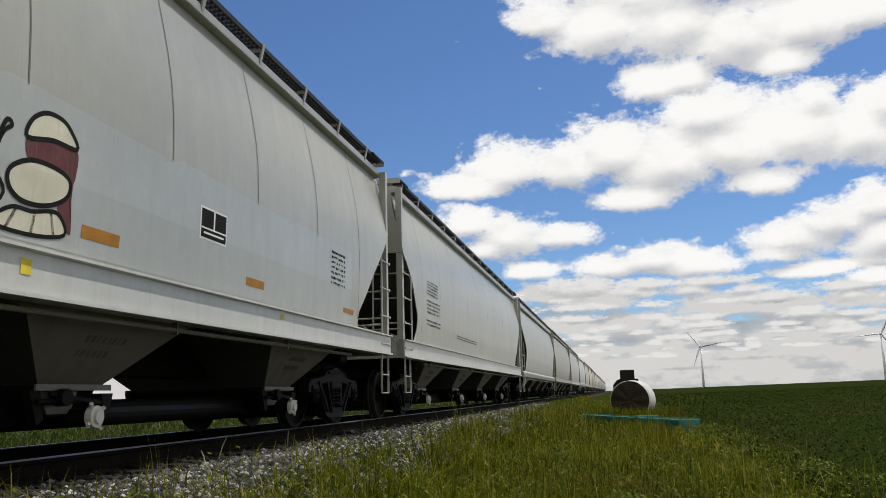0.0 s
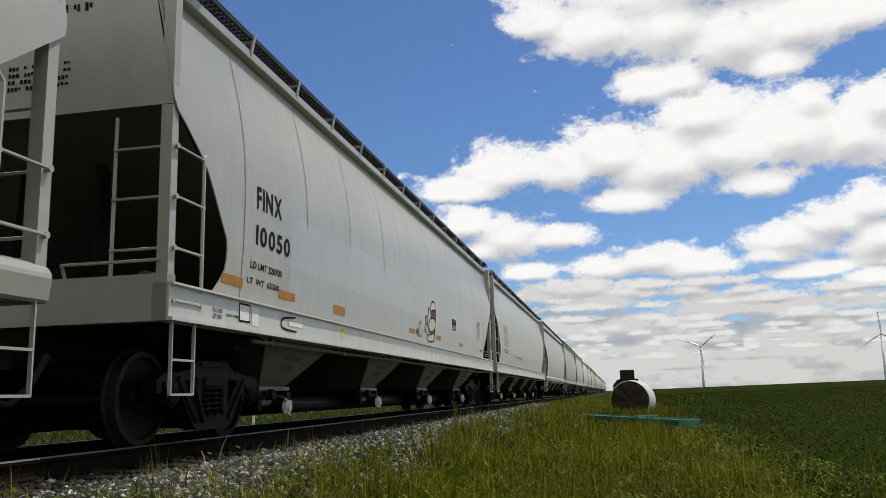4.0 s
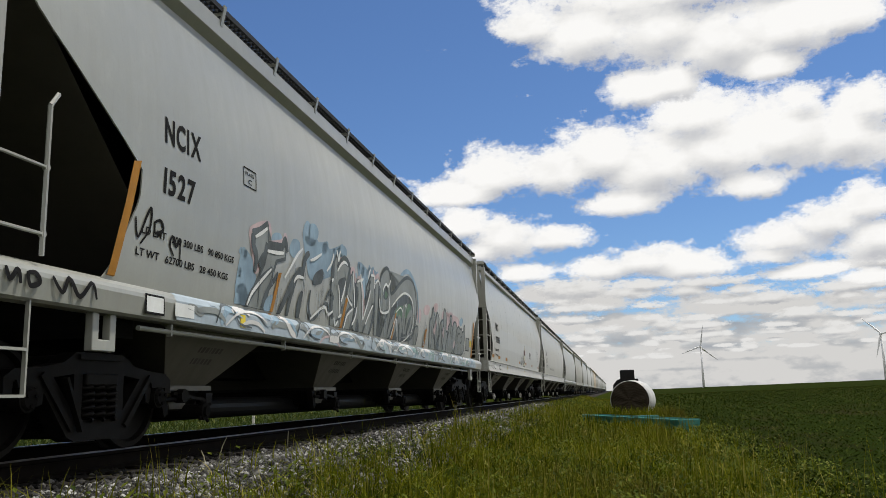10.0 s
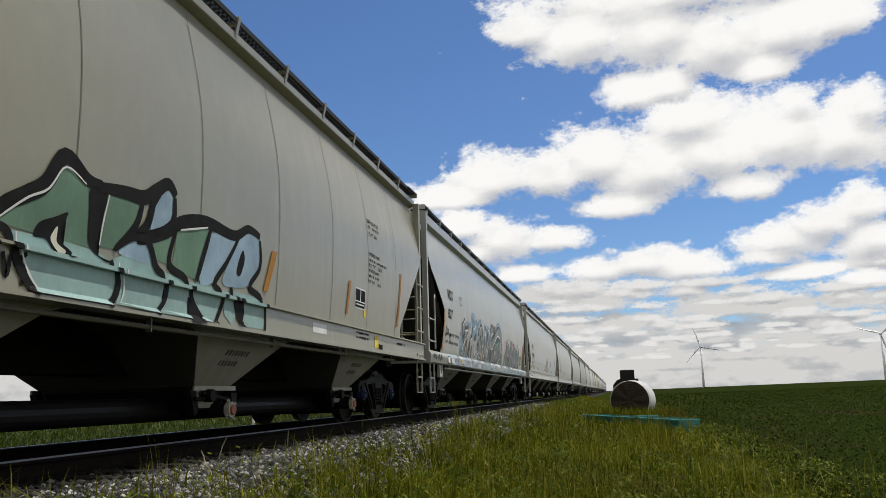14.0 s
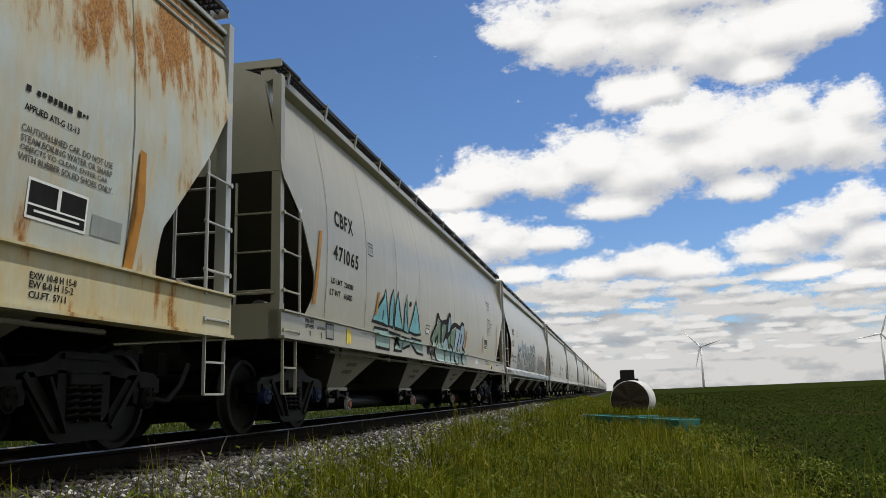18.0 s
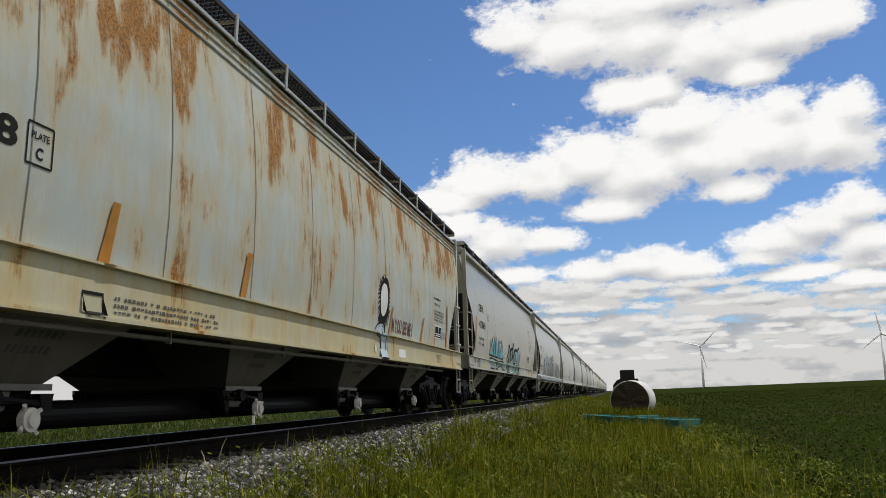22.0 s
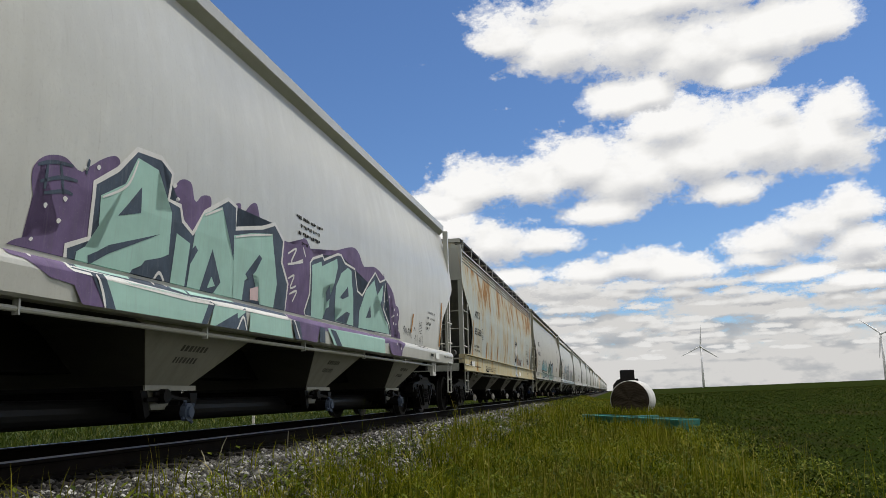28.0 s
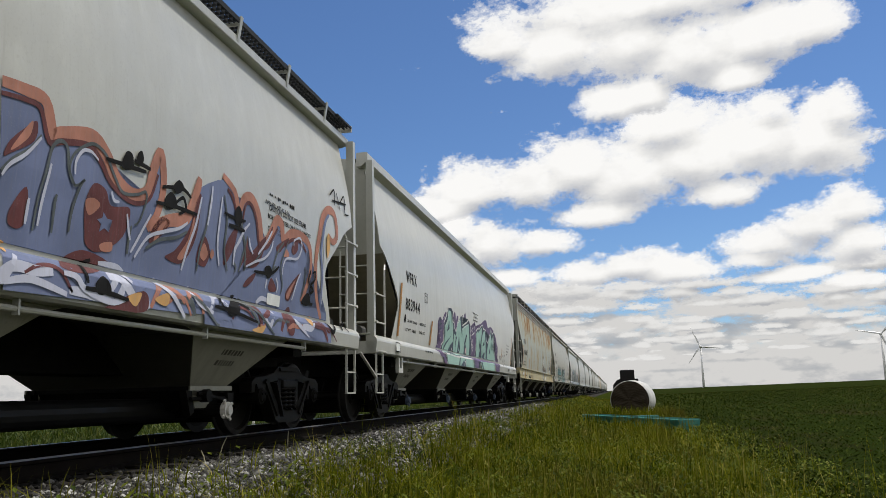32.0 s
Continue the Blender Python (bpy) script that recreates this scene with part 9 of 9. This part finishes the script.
stroke("painted_line", w_last, [(2.50, 1.19), (2.75, 1.24), (3.12, 1.18)], PALELILAC, 0.055, 9, False)
stroke("painted_line", w_last, [(3.54, 1.47), (3.80, 1.47), (3.94, 1.37)], PALELILAC, 0.055, 9, False)
stroke("painted_line", w_last, [(6.38, 1.46), (6.52, 1.53), (6.76, 1.51)], PALELILAC, 0.055, 10, False)
stroke("painted_line", w_last, [(7.39, 1.36), (7.76, 1.22)], PALELILAC, 0.055, 9, False)
stroke("painted_line", w_last, [(4.89, 1.46), (5.01, 1.32), (5.30, 1.25)], PALELILAC, 0.055, 9, False)
stroke("painted_line", w_last, [(4.90, 1.38), (5.12, 1.30), (5.43, 1.11)], SLATE, 0.035, 10, False)
stroke("painted_line", w_last, [(5.93, 1.46), (6.32, 1.36), (6.77, 1.14)], SLATE, 0.035, 9, False)
decal("painted_shape", w_last, [(3.73, 2.35), (3.78, 2.43), (3.86, 2.42), (3.88, 2.32), (3.79, 2.27), (3.72, 2.28)], INK, 11, True)
decal("painted_shape", w_last, [(3.93, 2.45), (3.99, 2.49), (4.02, 2.41), (3.93, 2.36)], INK, 11, True)
decal("painted_shape", w_last, [(4.51, 2.32), (4.61, 2.40), (4.70, 2.34), (4.57, 2.26)], INK, 11, True)
decal("painted_shape", w_last, [(4.38, 2.17), (4.49, 2.26), (4.59, 2.17), (4.44, 2.08)], INK, 11, True)
decal("painted_shape", w_last, [(3.44, 1.30), (3.55, 1.37), (3.64, 1.27), (3.49, 1.22)], INK, 11, True)
stroke("painted_line", w_last, [(3.51, 2.29), (3.82, 2.31), (4.07, 2.33)], INK, 0.04, 12, False)
stroke("painted_line", w_last, [(3.88, 2.38), (4.13, 2.37)], INK, 0.04, 13, False)
stroke("painted_line", w_last, [(4.33, 2.27), (4.67, 2.33), (4.83, 2.28)], INK, 0.04, 12, False)
stroke("painted_line", w_last, [(4.24, 2.11), (4.58, 2.14), (4.95, 2.15)], INK, 0.04, 13, False)
stroke("painted_line", w_last, [(4.58, 2.19), (4.69, 2.25), (4.74, 2.16), (4.63, 2.09)], INK, 0.04, 12, False)
stroke("painted_line", w_last, [(3.32, 1.25), (3.56, 1.25), (3.87, 1.22)], INK, 0.04, 13, False)
stroke("painted_line", w_last, [(3.35, 1.29), (3.33, 1.42), (3.44, 1.48)], INK, 0.04, 12, False)
decal("painted_shape", w_last, [(5.73, 2.35), (5.83, 2.43), (5.91, 2.34), (5.87, 2.22), (5.77, 2.23)], INK, 11, True)
decal("painted_shape", w_last, [(6.53, 1.87), (6.67, 1.92), (6.75, 1.84), (6.64, 1.77)], INK, 11, True)
decal("painted_shape", w_last, [(5.59, 1.32), (5.76, 1.42), (5.91, 1.42), (5.84, 1.29), (5.67, 1.25)], INK, 11, True)
decal("painted_shape", w_last, [(5.75, 1.47), (5.83, 1.49), (5.82, 1.45)], INK, 11, True)
decal("painted_shape", w_last, [(7.70, 1.62), (7.89, 1.75), (8.01, 1.65), (7.86, 1.58)], INK, 11, True)
stroke("painted_line", w_last, [(5.50, 2.29), (5.79, 2.28), (5.99, 2.30)], INK, 0.04, 12, False)
stroke("painted_line", w_last, [(5.61, 2.19), (5.98, 2.19)], INK, 0.04, 13, False)
stroke("painted_line", w_last, [(6.27, 1.80), (6.72, 1.84), (6.93, 1.95)], INK, 0.04, 12, False)
stroke("painted_line", w_last, [(5.32, 1.32), (5.66, 1.31), (6.31, 1.24)], INK, 0.04, 13, False)
stroke("painted_line", w_last, [(5.50, 1.33), (5.49, 1.40), (5.59, 1.45)], INK, 0.04, 12, False)
stroke("painted_line", w_last, [(5.85, 1.45), (6.12, 1.37)], INK, 0.04, 13, False)
stroke("painted_line", w_last, [(7.70, 1.61), (8.09, 1.62)], INK, 0.04, 12, False)
stroke("painted_line", w_last, [(7.96, 2.06), (7.90, 1.93), (7.93, 1.85)], INK, 0.04, 13, False)
stroke("painted_line", w_last, [(8.02, 2.02), (8.13, 2.05), (8.11, 1.94), (7.98, 1.86), (8.09, 1.80), (7.96, 1.76), (8.00, 1.89)], INK, 0.04, 12, False)
stroke("painted_line", w_last, [(8.45, 1.46), (8.23, 1.75), (8.15, 2.10), (8.21, 2.42), (8.40, 2.83), (8.66, 3.01), (8.91, 2.99), (8.99, 2.72), (8.82, 2.58), (8.62, 2.64)], RUSTRED, 0.13, 4, False)
stroke("painted_line", w_last, [(8.40, 1.59), (8.40, 2.08), (8.34, 2.38), (8.49, 2.78), (8.66, 2.94)], LILAC, 0.075, 6, False)
stroke("painted_line", w_last, [(8.44, 1.66), (8.45, 2.09), (8.47, 2.54)], PALELILAC, 0.03, 8, False)
decal("painted_shape", w_last, [(8.54, 2.54), (8.62, 2.67), (8.69, 2.51), (8.59, 2.31)], AMBER, 8, True)
stroke("painted_line", w_last, [(8.76, 3.25), (9.01, 3.39), (8.93, 3.14)], INK, 0.03, 9, False)
stroke("painted_line", w_last, [(9.09, 3.37), (9.18, 3.12)], INK, 0.03, 9, False)
stroke("painted_line", w_last, [(9.22, 3.25), (9.45, 3.39), (9.40, 3.13), (9.58, 3.13)], INK, 0.03, 9, False)
stroke("painted_line", w_last, [(8.86, 3.20), (9.51, 3.28)], INK, 0.03, 9, False)
decal("painted_shape", w_last, [(2.56, 1.59), (2.57, 1.70), (2.69, 1.86), (2.73, 1.66), (2.66, 1.57)], MAROON, 6, True)
decal("painted_shape", w_last, [(3.34, 1.68), (3.31, 1.89), (3.39, 2.06), (3.54, 2.05), (3.63, 1.94), (3.88, 1.97), (3.82, 1.73), (3.55, 1.56), (3.38, 1.58)], MAROON, 6, True)
decal("painted_shape", w_last, [(2.45, 2.01), (2.49, 2.12), (2.63, 2.26), (2.73, 2.33), (2.72, 2.19), (2.52, 2.05)], MAROON, 6, True)
decal("painted_shape", w_last, [(3.31, 1.91), (3.41, 1.95), (3.49, 1.91), (3.37, 1.81)], RUSTRED, 7, True)
decal("painted_shape", w_last, [(3.54, 1.62), (3.68, 1.66), (3.69, 1.59), (3.57, 1.57)], RUSTRED, 7, True)
decal("painted_shape", w_last, [(2.51, 2.08), (2.68, 2.32), (2.67, 2.21), (2.55, 2.09)], RUSTRED, 7, True)
decal("painted_shape", w_last, [(3.54, 1.87), (3.59, 1.83), (3.66, 1.83), (3.60, 1.78), (3.63, 1.73), (3.57, 1.75), (3.51, 1.71), (3.53, 1.77), (3.47, 1.80), (3.53, 1.82)], LILAC, 8, False)
stroke("painted_line", w_last, [(2.79, 1.58), (2.81, 1.81), (2.86, 2.03), (2.90, 2.20), (2.98, 2.27), (3.06, 2.24), (3.09, 2.09), (3.17, 1.99), (3.28, 2.06)], SLATE, 0.03, 9, False)
stroke("painted_line", w_last, [(2.98, 1.60), (2.98, 1.81), (2.99, 1.88)], SLATE, 0.03, 9, False)
stroke("painted_line", w_last, [(3.16, 1.64), (3.17, 1.81), (3.23, 2.00), (3.28, 2.06)], SLATE, 0.03, 9, False)
stroke("painted_line", w_last, [(3.17, 1.99), (3.10, 2.09), (3.13, 2.21), (3.23, 2.30), (3.36, 2.36), (3.51, 2.32), (3.63, 2.19), (3.76, 2.08), (3.96, 2.11), (4.08, 2.16), (4.10, 2.09), (4.03, 1.91), (3.96, 1.85)], SLATE, 0.03, 9, False)
stroke("painted_line", w_last, [(3.92, 1.84), (3.90, 1.69), (3.90, 1.60)], SLATE, 0.03, 9, False)
stroke("painted_line", w_last, [(2.44, 1.91), (2.53, 2.01), (2.68, 2.12), (2.78, 2.25)], SLATE, 0.03, 9, False)
stroke("painted_line", w_last, [(2.83, 1.62), (2.85, 1.82), (2.90, 2.08)], PALELILAC, 0.028, 11, False)
stroke("painted_line", w_last, [(3.16, 2.07), (3.16, 2.17), (3.23, 2.27), (3.33, 2.29), (3.42, 2.25)], PALELILAC, 0.028, 11, False)
stroke("painted_line", w_last, [(3.61, 2.05), (3.65, 1.99), (3.72, 1.99)], PALELILAC, 0.028, 11, False)
stroke("painted_line", w_last, [(2.45, 1.88), (2.51, 1.97), (2.65, 2.08), (2.78, 2.23)], PALELILAC, 0.028, 11, False)
stroke("painted_line", w_last, [(2.71, 1.61), (2.72, 1.79)], PALELILAC, 0.028, 11, False)
stroke("painted_line", w_last, [(3.84, 1.92), (3.89, 1.78), (3.92, 1.72)], PALELILAC, 0.028, 11, False)
stroke("painted_line", w_last, [(3.94, 1.62), (4.02, 1.74), (4.18, 1.99)], PALELILAC, 0.028, 11, False)
decal("painted_shape", w_last, [(5.90, 1.74), (5.96, 1.92), (6.06, 2.15), (6.10, 2.02), (6.20, 1.97), (6.02, 1.88)], MAROON, 7, True)
decal("painted_shape", w_last, [(6.04, 1.61), (6.13, 1.70), (6.32, 1.79), (6.27, 1.70), (6.12, 1.61)], MAROON, 7, True)
decal("painted_shape", w_last, [(6.68, 1.67), (6.73, 1.78), (6.80, 1.77), (6.91, 1.67), (6.76, 1.63)], MAROON, 7, True)
decal("painted_shape", w_last, [(7.20, 1.60), (7.23, 1.72), (7.59, 1.96), (7.45, 1.76), (7.32, 1.60)], MAROON, 7, True)
decal("painted_shape", w_last, [(6.92, 2.11), (6.84, 2.17), (7.05, 2.28), (7.21, 2.34), (7.17, 2.29)], MAROON, 7, True)
decal("painted_shape", w_last, [(7.30, 2.21), (7.37, 2.32), (7.50, 2.34), (7.49, 2.23), (7.37, 2.16)], MAROON, 7, True)
decal("painted_shape", w_last, [(6.43, 2.03), (6.57, 2.21), (6.71, 2.39), (6.69, 2.29), (6.54, 2.12)], MAROON, 7, True)
decal("painted_shape", w_last, [(7.21, 1.63), (7.29, 1.73), (7.47, 1.86), (7.37, 1.73), (7.28, 1.61)], RUSTRED, 8, True)
decal("painted_shape", w_last, [(7.04, 2.09), (7.14, 2.19), (7.23, 2.12)], RUSTRED, 8, True)
stroke("painted_line", w_last, [(5.76, 1.87), (5.77, 1.97), (5.88, 2.07), (5.99, 2.24)], PALELILAC, 0.032, 12, False)
stroke("painted_line", w_last, [(6.10, 2.14), (6.13, 2.05), (6.21, 1.98)], PALELILAC, 0.032, 12, False)
stroke("painted_line", w_last, [(6.06, 1.82), (6.29, 1.91), (6.53, 1.99), (6.68, 2.11), (6.73, 2.22)], PALELILAC, 0.032, 12, False)
stroke("painted_line", w_last, [(7.04, 1.87), (7.05, 1.98), (7.15, 2.08), (7.48, 2.13), (7.62, 2.29), (7.56, 2.40), (7.37, 2.34), (7.36, 2.27)], PALELILAC, 0.032, 12, False)
stroke("painted_line", w_last, [(6.59, 1.65), (6.62, 1.76)], PALELILAC, 0.032, 12, False)
stroke("painted_line", w_last, [(7.38, 1.60), (7.52, 1.85), (7.61, 1.96)], PALELILAC, 0.032, 12, False)
stroke("painted_line", w_last, [(6.91, 1.64), (6.93, 1.73), (6.86, 1.81)], PALELILAC, 0.032, 12, False)
stroke("painted_line", w_last, [(5.77, 1.82), (5.83, 1.78), (5.81, 1.72)], SLATE, 0.03, 10, False)
stroke("painted_line", w_last, [(6.03, 1.80), (6.24, 1.89), (6.43, 2.03)], SLATE, 0.03, 10, False)
stroke("painted_line", w_last, [(7.04, 1.64), (7.07, 1.76), (6.98, 1.95), (7.07, 2.13), (7.19, 2.30)], SLATE, 0.03, 10, False)
stroke("painted_line", w_last, [(5.90, 1.74), (5.97, 1.93), (6.06, 2.15)], SLATE, 0.03, 10, False)
stroke("painted_line", w_last, [(7.75, 2.07), (7.76, 1.87), (7.67, 1.66)], SLATE, 0.03, 10, False)
stroke("painted_line", w_last, [(6.76, 1.83), (6.78, 1.90), (6.86, 1.94)], SLATE, 0.03, 10, False)
decal("painted_shape", w_last, [(4.20, 1.75), (4.23, 1.88), (4.36, 2.00), (4.50, 1.98), (4.33, 1.80)], MAROON, 6, True)
decal("painted_shape", w_last, [(4.47, 1.67), (4.64, 1.77), (4.85, 2.02), (4.93, 2.26), (5.03, 2.36), (4.97, 1.94), (4.76, 1.66)], MAROON, 6, True)
decal("painted_shape", w_last, [(5.01, 1.73), (5.05, 1.90), (5.14, 1.98), (5.26, 1.85), (5.20, 1.70), (5.07, 1.69)], MAROON, 6, True)
decal("painted_shape", w_last, [(5.57, 1.76), (5.59, 2.00), (5.83, 2.22), (5.75, 1.96)], MAROON, 6, True)
decal("painted_shape", w_last, [(6.02, 1.83), (6.26, 2.05), (6.55, 2.23), (6.36, 1.88)], MAROON, 6, True)
decal("painted_shape", w_last, [(4.26, 1.78), (4.33, 1.92), (4.43, 1.98), (4.34, 1.83)], RUSTRED, 8, True)
decal("painted_shape", w_last, [(5.07, 1.79), (5.13, 1.91), (5.22, 1.82), (5.15, 1.74)], RUSTRED, 8, True)
decal("painted_shape", w_last, [(4.67, 1.70), (4.82, 1.88), (4.91, 2.12), (4.90, 1.90), (4.77, 1.70)], RUSTRED, 8, True)
stroke("painted_line", w_last, [(4.00, 1.59), (4.17, 1.79), (4.43, 1.89), (4.65, 1.96), (4.79, 2.04)], PALELILAC, 0.035, 11, False)
stroke("painted_line", w_last, [(4.75, 1.59), (4.83, 1.81), (4.95, 2.07), (5.03, 2.34)], PALELILAC, 0.035, 11, False)
stroke("painted_line", w_last, [(5.46, 1.74), (5.39, 1.96), (5.42, 2.25), (5.45, 2.44)], PALELILAC, 0.035, 11, False)
stroke("painted_line", w_last, [(5.76, 1.79), (5.79, 1.97), (5.97, 2.19), (6.10, 2.30)], PALELILAC, 0.035, 11, False)
stroke("painted_line", w_last, [(5.17, 2.09), (5.22, 2.32), (5.24, 2.50)], PALELILAC, 0.035, 11, False)
stroke("painted_line", w_last, [(6.34, 2.00), (6.55, 2.17), (6.70, 2.33)], PALELILAC, 0.035, 11, False)
stroke("painted_line", w_last, [(4.15, 1.69), (4.35, 1.80), (4.62, 1.87), (4.80, 1.96)], SLATE, 0.035, 10, False)
stroke("painted_line", w_last, [(5.03, 1.62), (5.06, 1.85), (5.16, 2.11), (5.22, 2.41)], SLATE, 0.035, 10, False)
stroke("painted_line", w_last, [(5.65, 1.71), (5.54, 1.93), (5.57, 2.23), (5.49, 2.47)], SLATE, 0.035, 10, False)
stroke("painted_line", w_last, [(6.03, 1.77), (6.01, 2.01), (5.89, 2.29), (5.81, 2.43)], SLATE, 0.035, 10, False)
stroke("painted_line", w_last, [(6.75, 1.87), (6.85, 2.08), (7.04, 2.25)], SLATE, 0.035, 10, False)
sill_swirls(w_last, 2.2, 8.6, (PALELILAC, MAROON, SLATE, LILAC, RUSTRED, PALELILAC, LILAC), 9)
bars(w_last, 6.63, 7.39, 2.70, 2.80, 1, INK)
lettering(w_last, "APPLIED ATI-G 6-16", 6.50, 2.62, 0.72, 0.05, INK, 2)
lettering(w_last, "CAUTION: DO NOT USE STEAM,", 6.61, 2.55, 1.17, 0.08, INK, 2)
lettering(w_last, "BOILING WATER OR SHARP OBJECTS", 6.59, 2.45, 1.35, 0.07, INK, 2)
bars(w_last, 6.6, 7.09, 2.3, 2.39, 2, INK)
patch("sticker", w_last, 6.66, 7.02, 1.33, 1.46, WHITE, 13, None)
stroke("painted_line", w_last, [(8.63, 1.43), (8.78, 1.30), (8.94, 1.42)], INK, 0.06, 9, False)
stroke("painted_line", w_last, [(9.19, 1.36), (9.36, 1.47), (9.49, 1.36)], INK, 0.05, 9, False)


# ---- motion ----
def run(t):
    """How far the train has gone after t seconds."""
    return 3.12 * t + 0.003 * t * t


def motions():
    for wagon, y in TRAIN:
        walk(wagon, [(t, pose(TRACK, y + run(t), 0)) for t in range(0, 33, 4)])
    rolling = [o for wagon, y in TRAIN[:10] for o in wagon.children_recursive if o.name.startswith("wheelset")]
    steps = [i * 0.2 for i in range(161)]
    for wheel in rolling:
        y = wheel.location.y
        walk(wheel, [(t, pose(0, y, WHEEL_R, -math.degrees(run(t) / WHEEL_R))) for t in steps])
    for deck, rx, ry, rz in DECKS:
        walk(deck, [(0, pose(0, 0, 0.409)), (32, pose(0, 0, 0.409, rx, ry, rz))])
    for rotor, phase in ROTORS:
        p = rotor.location.copy()
        walk(rotor, [(t, pose(*p, 0, phase + 53 * t, 0)) for t in range(0, 33)])


motions()
